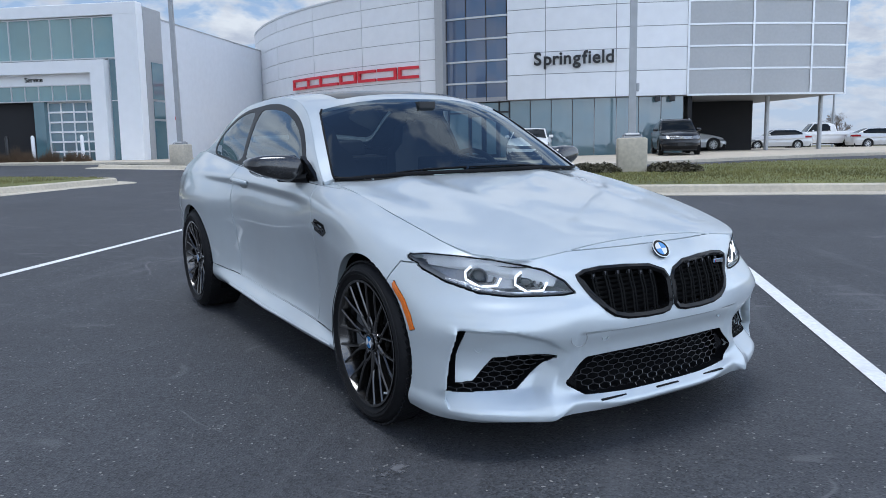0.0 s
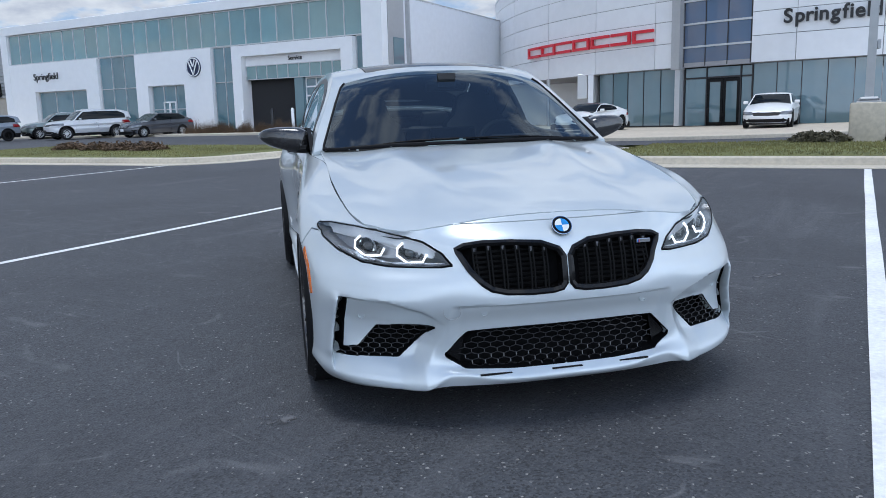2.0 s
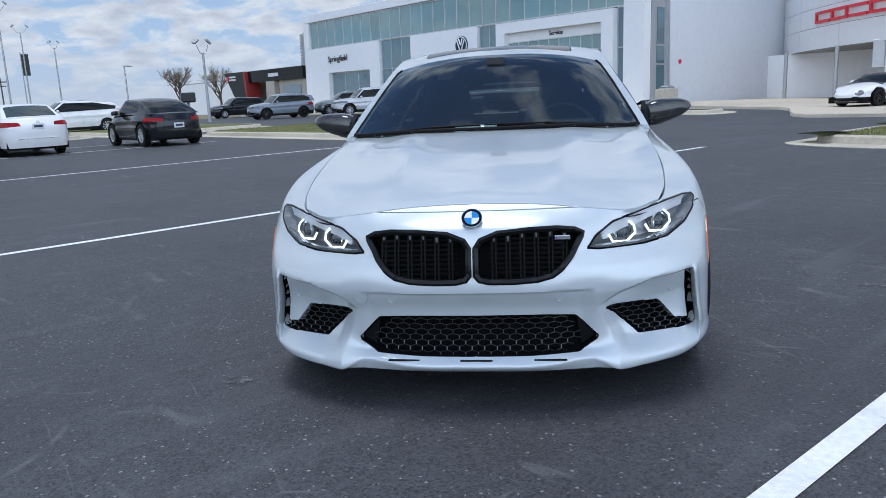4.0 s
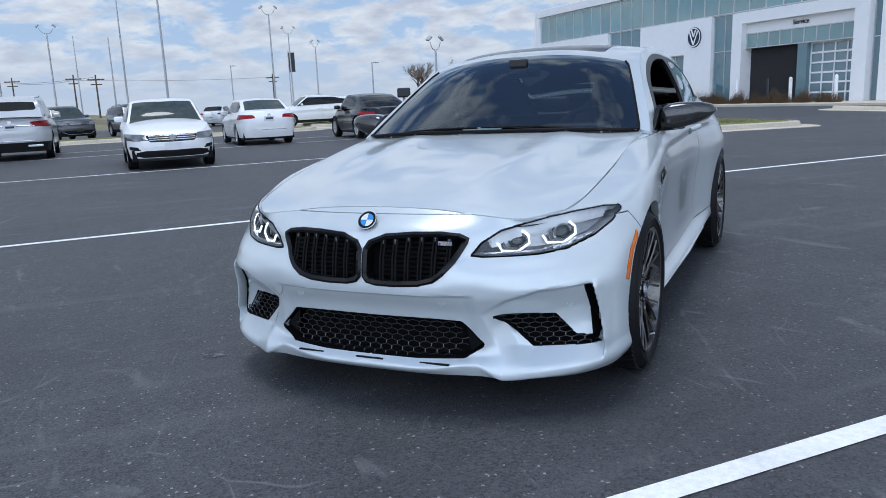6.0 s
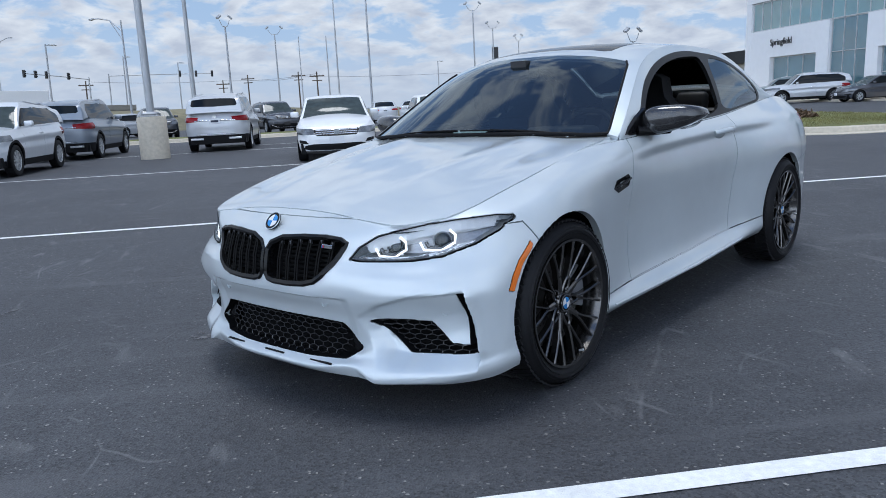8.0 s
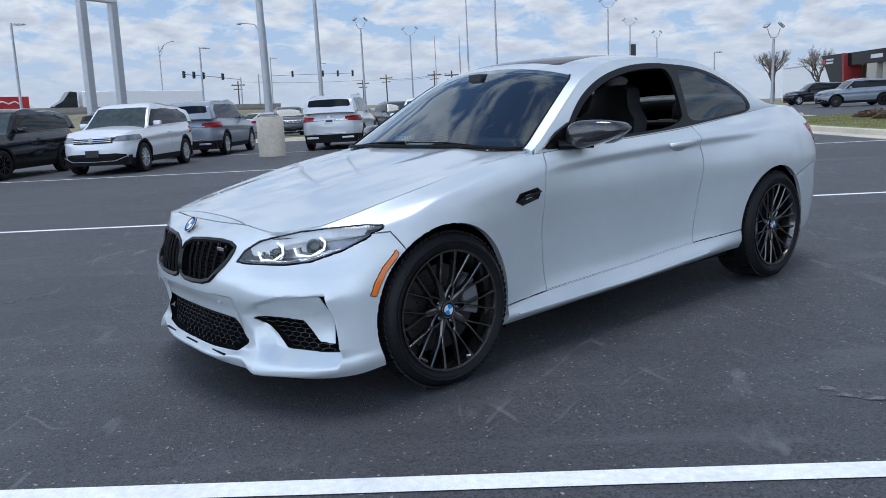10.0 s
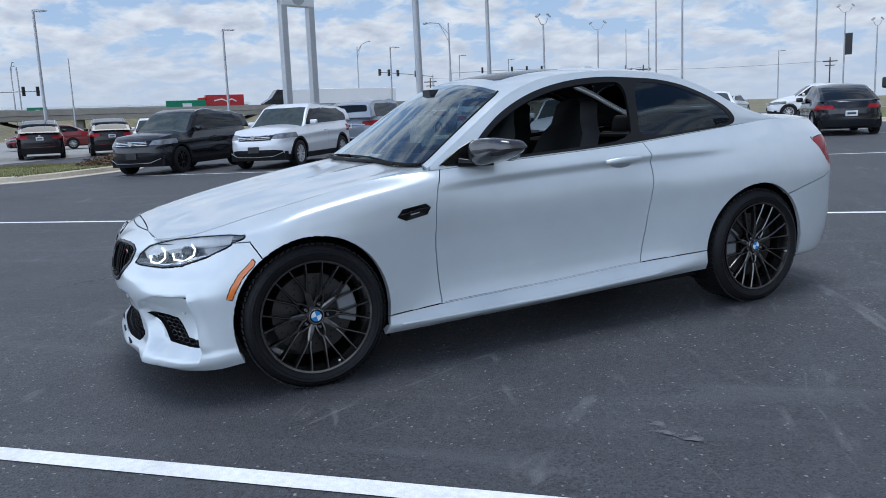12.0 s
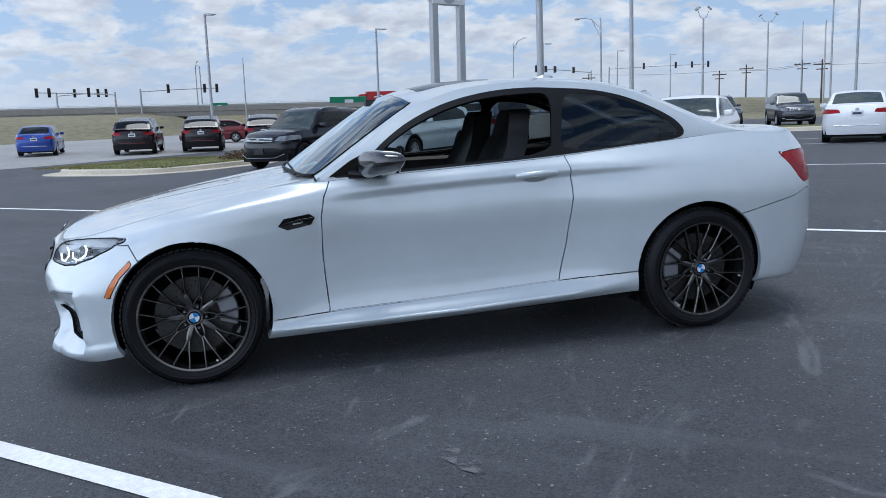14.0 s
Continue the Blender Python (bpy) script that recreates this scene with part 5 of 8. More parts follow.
# wing corners between the bonnet's rear edge and the screen pillar
for s in (1, -1):
    bm, prev = bmesh.new(), None
    for x, y, z in along[:, 8]:
        if .30 < y < .70:
            zi = float(hood_z(.70, min(y, .585))) - .007
            row = [bm.verts.new((s * (x - .001), y, z - .002)), bm.verts.new((s * (x * .5 + .36), y, (z + zi) / 2)), bm.verts.new((s * .70, y, zi))]
            if prev:
                for j in range(2):
                    bm.faces.new((prev[j], row[j], row[j + 1], prev[j + 1]))
            prev = row
    part("wing_corner", bm, PAINT, coupe, smooth=60)

# roof, screens and boot lid: sections from the roof rail to the middle
rail_at = (.46, .62, .80, 1.0, 1.176, 1.4, 1.7, 1.98, 2.3, 2.55, 2.75, 2.92, 3.06, 3.40)
rail_x = curve1(rail_at, (.80, .795, .752, .690, .640, .608, .597, .606, .636, .668, .694, .706, .710, .655))
rail_z = curve1(rail_at, (.88, .945, 1.055, 1.180, 1.282, 1.360, 1.394, 1.390, 1.350, 1.260, 1.162, 1.102, 1.074, 1.055))
mid_z = curve1((.46, .505, .80, 1.05, 1.16, 1.35, 1.65, 2.0, 2.3, 2.6, 2.86, 3.02, 3.15, 3.40), (.945, .978, 1.180, 1.338, 1.380, 1.418, 1.438, 1.434, 1.412, 1.346, 1.240, 1.150, 1.102, 1.080))
ys = np.r_[np.linspace(.46, 3.0, 190), np.linspace(3.015, 3.40, 24)]
us = np.linspace(0, 1, 60)
shell = np.zeros((len(ys), len(us), 3))
for i, y in enumerate(ys):
    xr, zr, zc = rail_x(y), rail_z(y), mid_z(y)
    x = xr * us
    bow = 0.17 * np.clip((y - 2.9) / 0.5, 0, 1) ** 1.5
    shell[i, :, 0] = x
    shell[i, :, 1] = y + bow * (1 - us**2)
    shell[i, :, 2] = zr + (zc - zr) * (1 - us**2.5)
top = Skin(shell)
SCREEN = [(-.001, .500), (.30, .512), (.55, .545), (.70, .592), (.742, .622), (.735, .66), (.640, .97), (.588, 1.13), (.565, 1.165), (.48, 1.150), (.30, 1.125), (-.001, 1.112)]
BACKLIGHT = [(-.001, 2.330), (.38, 2.345), (.495, 2.375), (.522, 2.42), (.585, 2.90), (.570, 2.955), (.50, 2.985), (-.001, 3.010)]
SUNROOF = [(-.001, 1.225), (.40, 1.235), (.43, 1.26), (.43, 1.64), (.40, 1.66), (-.001, 1.665)]
top.cut("none", [(-.1, .3), (.9, .3), (.9, .64), (.742, .622), (.70, .592), (.55, .545), (.30, .512), (-.1, .500)], (0, 1))
top.cut("windscreen", SCREEN, (0, 1))
top.cut("rear_window", BACKLIGHT, (0, 1))
top.cut("sunroof", SUNROOF, (0, 1))
top.cut("boot_lid", [(-.1, 3.045), (.56, 3.02), (.625, 3.06), (.62, 3.45), (.4, 3.7), (-.1, 3.8)], (0, 1))
top.rest("roof")
emit("roof", mirrored(top.panel("roof", 0.0015, 0.02)), PAINT, coupe)
emit("boot_lid", mirrored(top.panel("boot_lid", GAP, 0.02)), PAINT, coupe)
emit("sunroof", mirrored(top.panel("sunroof", 0.004, 0.01)), GLOSS_BLACK, coupe, "closed glass sunroof")
emit("windscreen", mirrored(top.panel("windscreen", 0.002)), CABIN_GLASS, coupe, "clear windscreen reflecting clouds").visible_shadow = False
emit("rear_window", mirrored(top.panel("rear_window", 0.002)), CABIN_GLASS, coupe).visible_shadow = False
lin = Skin(shell - (0, 0, .028))
lin.cut("none", [(-.1, .3), (.9, .3), (.9, 1.0), (.62, 1.13), (-.1, 1.10)], (0, 1))
lin.cut("glass", BACKLIGHT, (0, 1))
lin.rest("headliner", lambda c: c[..., 1] < 3.0)
emit("headliner", mirrored(lin.panel("headliner")), HEADLINER, coupe)
# black band round the windscreen and the blacked spoiler lip
for s in (1, -1):
    pts = [(s * x, y, 0) for x, y in SCREEN[4:9]]
    pts = [(x, y, float(rail_z(y) + (mid_z(y) - rail_z(y)) * (1 - (abs(x) / rail_x(y)) ** 2.5)) + 0.001) for x, y, _ in pts]
    part("screen_seal", tube(pts, 0.006, 6), SATIN_BLACK, coupe, smooth=60)
base = [(x, y) for x, y in hermite(np.array([(-x, y) for x, y in SCREEN[4:0:-1]] + [(0, .500)] + SCREEN[1:5]), [6] * 8)]
part("screen_base_seal", tube([(x, y - .004, float(rail_z(y) + (mid_z(y) - rail_z(y)) * (1 - (min(1.0, abs(x) / rail_x(y))) ** 2.5)) + .002) for x, y in base], .0095, 6), SATIN_BLACK, coupe, smooth=60)
lipbm = bmesh.new()
edge = [(x, float(3.40 + 0.17 * (1 - (abs(x) / .655) ** 2)) - 0.02, float(1.043 + .028 * (1 - (abs(x) / .655) ** 2.5))) for x in np.linspace(-.62, .62, 41)]
rows_l = []
for x, y, z in edge:
    rows_l.append([lipbm.verts.new((x, y - .09, z + .001)), lipbm.verts.new((x, y - .02, z + .010)), lipbm.verts.new((x, y + .016, z + .016)), lipbm.verts.new((x, y + .012, z + .002)), lipbm.verts.new((x, y - .02, z - .01))])
for p, q in zip(rows_l, rows_l[1:]):
    for k in range(5):
        lipbm.faces.new((p[k], p[(k + 1) % 5], q[(k + 1) % 5], q[k]))
part("spoiler_lip", lipbm, PAINT, coupe, smooth=50)

# side glass house
belt_x = curve1((.64, 1.3, 1.9, 2.33, 2.693, 3.06), (.800, .800, .792, .765, .738, .710))
belt_z = curve1((.64, 1.3, 1.9, 2.33, 2.693, 3.06), (.936, .964, .992, 1.024, 1.052, 1.072))
sy = np.linspace(.645, 3.05, 190)
st = np.linspace(0, 1, 40)
glaz = np.zeros((len(sy), len(st), 3))
for i, y in enumerate(sy):
    b = np.array([belt_x(y), y, belt_z(y)])
    r = np.array([rail_x(y), y, rail_z(y)])
    w = st[:, None]
    glaz[i] = b * (1 - w) + r * w
    glaz[i, :, 0] += 0.02 * np.sin(np.pi * st) * min(1.0, max(0.0, (r[2] - b[2]) / 0.25))
DLO = [(.690, .950), (.80, 1.010), (.908, 1.050), (1.0, 1.128), (1.133, 1.215), (1.333, 1.300), (1.57, 1.350), (1.80, 1.364), (1.984, 1.352), (2.134, 1.342), (2.3, 1.310), (2.435, 1.262), (2.56, 1.202), (2.647, 1.146), (2.688, 1.088), (2.655, 1.050), (2.447, 1.036), (2.197, 1.018), (1.92, .997), (1.6, .981), (1.26, .968), (.80, .948)]
FRONT_W = [(.86, .962), (1.0, 1.098), (1.15, 1.190), (1.35, 1.272), (1.57, 1.318), (1.80, 1.332), (1.925, 1.326), (1.892, 1.14), (1.872, 1.004), (1.3, .984)]
QUARTER = [(1.992, 1.322), (1.948, 1.14), (1.926, 1.012), (2.3, 1.038), (2.58, 1.058), (2.632, 1.068), (2.640, 1.098), (2.60, 1.142), (2.52, 1.194), (2.40, 1.250), (2.25, 1.300), (2.12, 1.320)]


def rounder(poly, times=2):
    """Cuts an outline's corners, so that it runs as a curve."""
    for _ in range(times):
        poly = [(p[0] * a + q[0] * (1 - a), p[1] * a + q[1] * (1 - a)) for p, q in zip(poly, poly[1:] + poly[:1]) for a in (.75, .25)]
    return poly


DLO, FRONT_W, QUARTER = rounder(DLO), rounder(FRONT_W), rounder(QUARTER)
house = Skin(glaz)
house.cut("front_pane", FRONT_W, (1, 2))
house.cut("quarter_pane", QUARTER, (1, 2))
house.cut("trim", DLO, (1, 2))
house.rest("pillar")
for s in (1, -1):
    flip = (lambda b: b) if s > 0 else (lambda b: mirrored(b, False))
    emit("roof_pillar", flip(house.panel("pillar", 0, 0.01)), PAINT, coupe)
    emit("window_trim", flip(house.panel("trim", 0, 0.02, 0.002)), TRIM_BLACK, coupe, "gloss black window surround")
    emit("quarter_window", flip(house.panel("quarter_pane")), TINT_GLASS, coupe, "dark quarter window").visible_shadow = False
bm = mirrored(house.panel("front_pane"), False)
emit("door_window", bm, CABIN_GLASS, door_r, "raised window").visible_shadow = False
house.g = house.g - np.array([.03, 0, 0])
for s in (1, -1):
    bm = house.panel("pillar")
    emit("pillar_lining", bm if s > 0 else mirrored(bm, False), HEADLINER, coupe)

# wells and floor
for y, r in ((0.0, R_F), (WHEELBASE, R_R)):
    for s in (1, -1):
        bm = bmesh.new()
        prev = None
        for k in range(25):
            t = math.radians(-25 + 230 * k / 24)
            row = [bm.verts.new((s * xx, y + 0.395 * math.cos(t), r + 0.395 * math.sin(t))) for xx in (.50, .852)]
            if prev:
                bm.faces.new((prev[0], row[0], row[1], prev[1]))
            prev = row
        part("wheel_liner", bm, CAVITY_SHADE, coupe, smooth=180)
    part("axle_block", box(-.52, .52, y - .30, y + .30, .20, .68), SATIN_BLACK, coupe)
part("floor_pan", box(-.80, .80, .35, 2.35, .19, .26), SATIN_BLACK, coupe)
part("floor_pan", box(-.50, .50, -.60, -.34, .165, .215), SATIN_BLACK, coupe)
part("floor_pan", box(-.60, .60, 3.0, 3.28, .30, .5), SATIN_BLACK, coupe)


# ---- its wheels ----
def roundel(r, parent, m, tilt=None):
    """A round badge: black ring with plain blue and white quarters."""
    bm = lathe([(0, 0), (r, 0), (r, .004), (r * .97, .006), (0, .006)], 32)
    disc = part("badge", bm, GLOSS_BLACK, parent, "round blue and white badge in a black ring", smooth=40, m=m)
    part("badge_rim", lathe([(r * .95, .004), (r, .004), (r, .0075), (r * .95, .0075)], 32, "z", True), CHROME, disc)
    for k in range(4):
        pts = [(0, 0)] + [(r * .70 * math.cos(radians(90 * k + 9 * j)), r * .70 * math.sin(radians(90 * k + 9 * j))) for j in range(11)]
        part("badge_quarter", prism(pts, .0062, .0078), BADGE_BLUE if k % 2 == 0 else PLATE_WHITE, disc)
    return disc


BADGE_BLUE = mat("badge sky blue", (0.02, 0.22, 0.55), 0.2, var=0.02, coat=1.0)


DISC_STEEL = mat("brake disc steel", (0.065, 0.063, 0.060), 0.42, 0.9, var=0.15, scale=30)


def coupe_wheel(r_tyre, width, rim_r, x_out):
    """A wheel whose outer face looks along +x; the origin is the hub's middle."""
    w = thing("wheel", Matrix(), "dark alloy wheel of ten forked spokes with a low tyre", "wheel")
    h = width / 2
    prof = [(rim_r - .004, -h + .012), (rim_r + .012, -h + .002), (rim_r + .035, -h - .006), (r_tyre - .022, -h + .004), (r_tyre - .006, -h + .022), (r_tyre, -h + .05),
            (r_tyre, h - .05), (r_tyre - .006, h - .022), (r_tyre - .022, h - .004), (rim_r + .035, h + .006), (rim_r + .012, h - .002), (rim_r - .004, h - .012)]
    tyre = part("tyre", lathe(prof, 64, "x", caps=False), RUBBER, w, smooth=35)
    bm = bmesh.new()
    for k in range(72):
        for s in (-1, 1):
            t = 2 * math.pi * (k + (0.5 if s > 0 else 0)) / 72
            b2 = box(s * (h * .48) - .05, s * (h * .48) + .05, -.011, .011, r_tyre - .004, r_tyre + .0035)
            join(bm, b2, Matrix.Rotation(t, 4, "X") @ Matrix.Shear("XY", 4, (0, 0)) @ Matrix.Rotation(0.35 * s, 4, "Z"))
    part("tread", bm, RUBBER, tyre)
    for rr in (rim_r + .022, rim_r + .046):
        part("tyre_ring", lathe([(rr - .0012, h + .0035), (rr, h + .0062), (rr + .0012, h + .0035)], 64, "x", True), RUBBER, tyre)
    rim = [(rim_r - .001, h - .012), (rim_r - .002, h - .001), (rim_r - .012, h - .003), (rim_r - .016, h - .016), (rim_r - .028, h - .05), (rim_r - .034, -h + .03), (rim_r - .004, -h + .012)]
    part("rim", lathe(rim + [(rim_r + .002, -h + .012), (rim_r + .002, h - .012)], 64, "x", True), WHEEL_DARK, w, smooth=40)
    # ten forks: five on broad arms and five on open loops round the bolts, each with two slim tines out to the rim
    r1 = rim_r - .010

    def blade(rows_):
        """A faceted bar through (radius, degrees, half width, x) rows."""
        bm, loops_ = bmesh.new(), []
        pts = [Vector((r * math.sin(radians(a)), r * math.cos(radians(a)))) for r, a, _, _ in rows_]
        for k, (r, a, hw, x) in enumerate(rows_):
            d = (pts[min(k + 1, len(pts) - 1)] - pts[max(k - 1, 0)]).normalized()
            loops_.append([bm.verts.new((x + dx, pts[k].x + d.y * hw * q, pts[k].y - d.x * hw * q)) for dx, q in ((-.028, -1.15), (-.005, -1), (0, -.45), (0, .45), (-.005, 1), (-.028, 1.15))])
        for p, q in zip(loops_, loops_[1:]):
            for k in range(6):
                bm.faces.new((p[k], p[(k + 1) % 6], q[(k + 1) % 6], q[k]))
        bm.faces.new(loops_[0])
        bm.faces.new(loops_[-1][::-1])
        return mesh_of("spoke", bm, WHEEL_DARK, 25)

    tine = lambda s, a0, r0: blade([(r0, s * a0, .0070, h - .030), (r0 + .04, s * (a0 + 2.2), .0054, h - .021), (.20, s * 7.6, .0050, h - .012), (r1, s * 9.2, .0064, h - .005)])
    arm = blade([(.038, 0, .0190, h - .038), (.064, 0, .0150, h - .033), (.094, 0, .0140, h - .028), (.118, 0, .0100, h - .026)])
    loop = [blade([(.042, s * 22, .0070, h - .038), (.068, s * 14.5, .0062, h - .033), (.092, s * 8, .0060, h - .029), (.104, s * 2.5, .0064, h - .028)]) for s in (1, -1)]
    for k in range(5):
        turn_a, turn_b = Matrix.Rotation(2 * math.pi * k / 5, 4, "X"), Matrix.Rotation(2 * math.pi * (k + .5) / 5, 4, "X")
        shared("spoke", arm, w, turn_a)
        for me in (tine(1, 2.0, .112), tine(-1, 2.0, .112)):
            shared("spoke", me, w, turn_a)
        for me in (*loop, tine(1, 2.0, .100), tine(-1, 2.0, .100)):
            shared("spoke", me, w, turn_b)
    part("hub", lathe([(.0, -.02), (.062, -.02), (.062, h - .066), (.050, h - .050), (.040, h - .032), (0, h - .030)], 40, "x"), WHEEL_DARK, w, smooth=40)
    bolt_me = mesh_of("bolt", lathe([(0, 0), (.0095, 0), (.0095, .012), (.006, .016), (0, .014)], 12, "x"), WHEEL_DARK, 40)
    for k in range(5):
        t = 2 * math.pi * k / 5 + math.pi / 5
        shared("bolt", bolt_me, w, pose(h - .044, .054 * math.sin(t), .054 * math.cos(t)))
    roundel(.034, w, pose(h - .030, 0, 0, 0, 90, 0) @ pose(0, 0, 0, 0, 0, 90))
    part("valve", tube([(h - .02, .02, -rim_r + .022), (h + .0, .02, -rim_r + .03)], .0045, 8), PLATE_WHITE, w)
    disc = part("brake_disc", lathe([(.07, h - .115), (.188, h - .115), (.188, h - .087), (.07, h - .087)], 48, "x", True), DISC_STEEL, w, "drilled steel brake disc", smooth=30)
    hole = mesh_of("hole", lathe([(0, 0), (.0042, 0), (.0042, .0012), (0, .0012)], 8, "x"), SATIN_BLACK)
    for k in range(48):
        t = 2 * math.pi * k / 48
        r = (.105, .125, .145, .165)[k % 4]
        shared("hole", hole, disc, pose(h - .087, r * math.sin(t), r * math.cos(t)))
    return w


proto_f = coupe_wheel(R_F, .245, .262, .9)
proto_r = coupe_wheel(R_R, .265, .262, .9)
for proto, y, r, off, halfw in ((proto_f, 0.0, R_F, .790, .1225), (proto_r, WHEELBASE, R_R, .795, .1325)):
    for s in (1, -1):
        spin = {1: 17.0, -1: 41.0}[s] + y * 20
        m = pose(s * off, y, r) @ (Matrix() if s > 0 else pose(0, 0, 0, 0, 0, 180)) @ pose(0, 0, 0, spin, 0, 0)
        if proto is not None:
            w = copy_thing(proto, m)
            w.parent = coupe
            cal = prism([(.205 * math.sin(radians(a)), .205 * math.cos(radians(a))) for a in range(-28, 29, 7)] + [(.118 * math.sin(radians(a)), .118 * math.cos(radians(a))) for a in range(28, -29, -7)], halfw - .125, halfw - .062, "x", .004)
            ob = part("caliper", cal, CALIPER, coupe, "grey brake caliper", m=pose(s * off, y, r) @ (Matrix() if s > 0 else pose(0, 0, 0, 0, 0, 180)) @ pose(0, 0, 0, (-80 if y < 1 else 80) * s, 0, 0))
for proto in (proto_f, proto_r):
    for o in (*proto.children_recursive, proto):
        bpy.data.objects.remove(o)


# ---- its face ----
def outline_on_front(poly, s, off, step=.012):
    pts = []
    for (x0, z0), (x1, z1) in zip(poly, poly[1:] + poly[:1]):
        n = max(1, int(math.hypot(x1 - x0, z1 - z0) / step))
        pts += [(x0 + (x1 - x0) * k / n, z0 + (z1 - z0) * k / n) for k in range(n)]
    return [Vector((s * x, front_at(x, z) + off, z)) for x, z in pts]


def ring_band(pts, width, lift, depth, s=1):
    """A closed flat band along a loop on the nose, of a width towards the inside, standing proud."""
    bm, n = bmesh.new(), len(pts)
    cen = sum(pts, Vector()) / n
    rows = []
    for k, p in enumerate(pts):
        t = (pts[(k + 1) % n] - pts[k - 1]).normalized()
        nrm = Vector((0, -1, 0))
        inw = nrm.cross(t).normalized()
        if inw.dot(cen - p) < 0:
            inw = -inw
        rows.append([bm.verts.new(c) for c in (p - inw * .004 + Vector((0, depth, 0)), p - inw * .004 + nrm * lift * .4, p + inw * width * .3 + nrm * lift, p + inw * width + nrm * lift * .3, p + inw * width + Vector((0, depth, 0)))])
    for k in range(n):
        p, q = rows[k], rows[(k + 1) % n]
        for j in range(4):
            bm.faces.new((p[j], p[j + 1], q[j + 1], q[j]))
    return bm


for s in (1, -1):
    pts = outline_on_front(KIDNEY, s, 0.0)
    frame_k = part("kidney_grille", ring_band(pts, .017, .008, .05), GLOSS_BLACK, coupe, "gloss black kidney grille", smooth=50)
    bm = prism([(x, z) for x, z in KIDNEY], -.72, -.715, "y")
    for v in bm.verts:
        v.co.x *= s
        v.co.y = front_at(v.co.x, v.co.z) + .055
    part("backing", bm, CAVITY_SHADE, frame_k)
    for k in range(6):
        x = .078 + .050 * k
        for dx in (-.0065, .0065):
            zs = [z for z in np.linspace(.494, .678, 21) if inside(KIDNEY, np.array([x + dx]), np.array([z]))[0]]
            if len(zs) < 3:
                continue
            bm = tube([(s * (x + dx), front_at(x, z) + .012, z) for z in (zs[0], zs[len(zs) // 2], zs[-1])], .0036, 6)
            part("slat", bm, SLAT_BLACK, frame_k, smooth=60)
        zs = zs[-1] if zs else .66
        # grey block imitates the light caught by the slat tops
        part("slat_cap", box(s * x - .007, s * x + .007, front_at(x, zs) + .002, front_at(x, zs) + .012, zs - .034, zs - .014, .003), LIT_TIP_GREY, frame_k)
    for k in range(9):
        z = .500 + .017 * k
        part("fin", box(s * .06 if s > 0 else s * .33, s * .33 if s > 0 else s * .06, front_at(.2, z) + .040, front_at(.2, z) + .044, z, z + .008), SLAT_BLACK, frame_k)
# small stripe badge in the driver's side grille
y_b = front_at(.30, .645) - .004
stripe_badge = part("stripe_badge", box(.292, .348, y_b + .004, y_b + .010, .634, .650, .002), CHROME, coupe, "small chrome badge with three colour stripes")
for k, cc in enumerate(((0.1, 0.3, 0.7), (0.03, 0.05, 0.25), (0.6, 0.03, 0.04))):
    part("stripe", box(.294 + .003 * k, .2965 + .003 * k, y_b + .002, y_b + .004, .637, .647), mat("stripe", cc, 0.3, var=0.02), stripe_badge)
yb = front_at(0, .718)
roundel(.038, coupe, pose(0, -.722, .716) @ pose(0, 0, 0, 52, 0, 0))


def honeycomb(name, poly, s, back, cell=.017, bar=.0022, flat=.62):
    """Hexagon mesh across an opening, a little behind the skin."""
    bm = bmesh.new()
    xs, zs = [p[0] for p in poly], [p[1] for p in poly]
    dx, dz = cell * 1.732, cell * 1.5 * flat
    rowi = 0
    z = min(zs)
    while z < max(zs) + cell:
        x = min(xs) + (dx / 2 if rowi % 2 else 0)
        while x < max(xs) + cell:
            cs = [(x + cell * math.cos(radians(60 * k + 30)), z + cell * flat * math.sin(radians(60 * k + 30))) for k in range(4)]
            for (x0, z0), (x1, z1) in zip(cs, cs[1:]):
                if inside(poly, np.array([(x0 + x1) / 2]), np.array([(z0 + z1) / 2]))[0]:
                    y0, y1 = front_at(x0, z0) + back, front_at(x1, z1) + back
                    tube([(s * x0, y0, z0), (s * x1, y1, z1)], bar, 4, bm, False)
            x += dx
        z += dz
        rowi += 1
    return part(name, bm, MESH_BLACK, coupe, "black honeycomb intake mesh")


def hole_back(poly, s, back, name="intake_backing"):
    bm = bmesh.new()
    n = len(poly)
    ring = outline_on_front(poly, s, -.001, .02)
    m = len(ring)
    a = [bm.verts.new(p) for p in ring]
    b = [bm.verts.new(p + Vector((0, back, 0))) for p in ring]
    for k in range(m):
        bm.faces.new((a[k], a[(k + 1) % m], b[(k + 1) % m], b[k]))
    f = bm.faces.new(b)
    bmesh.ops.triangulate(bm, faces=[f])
    return part(name, bm, CAVITY_SHADE, coupe)


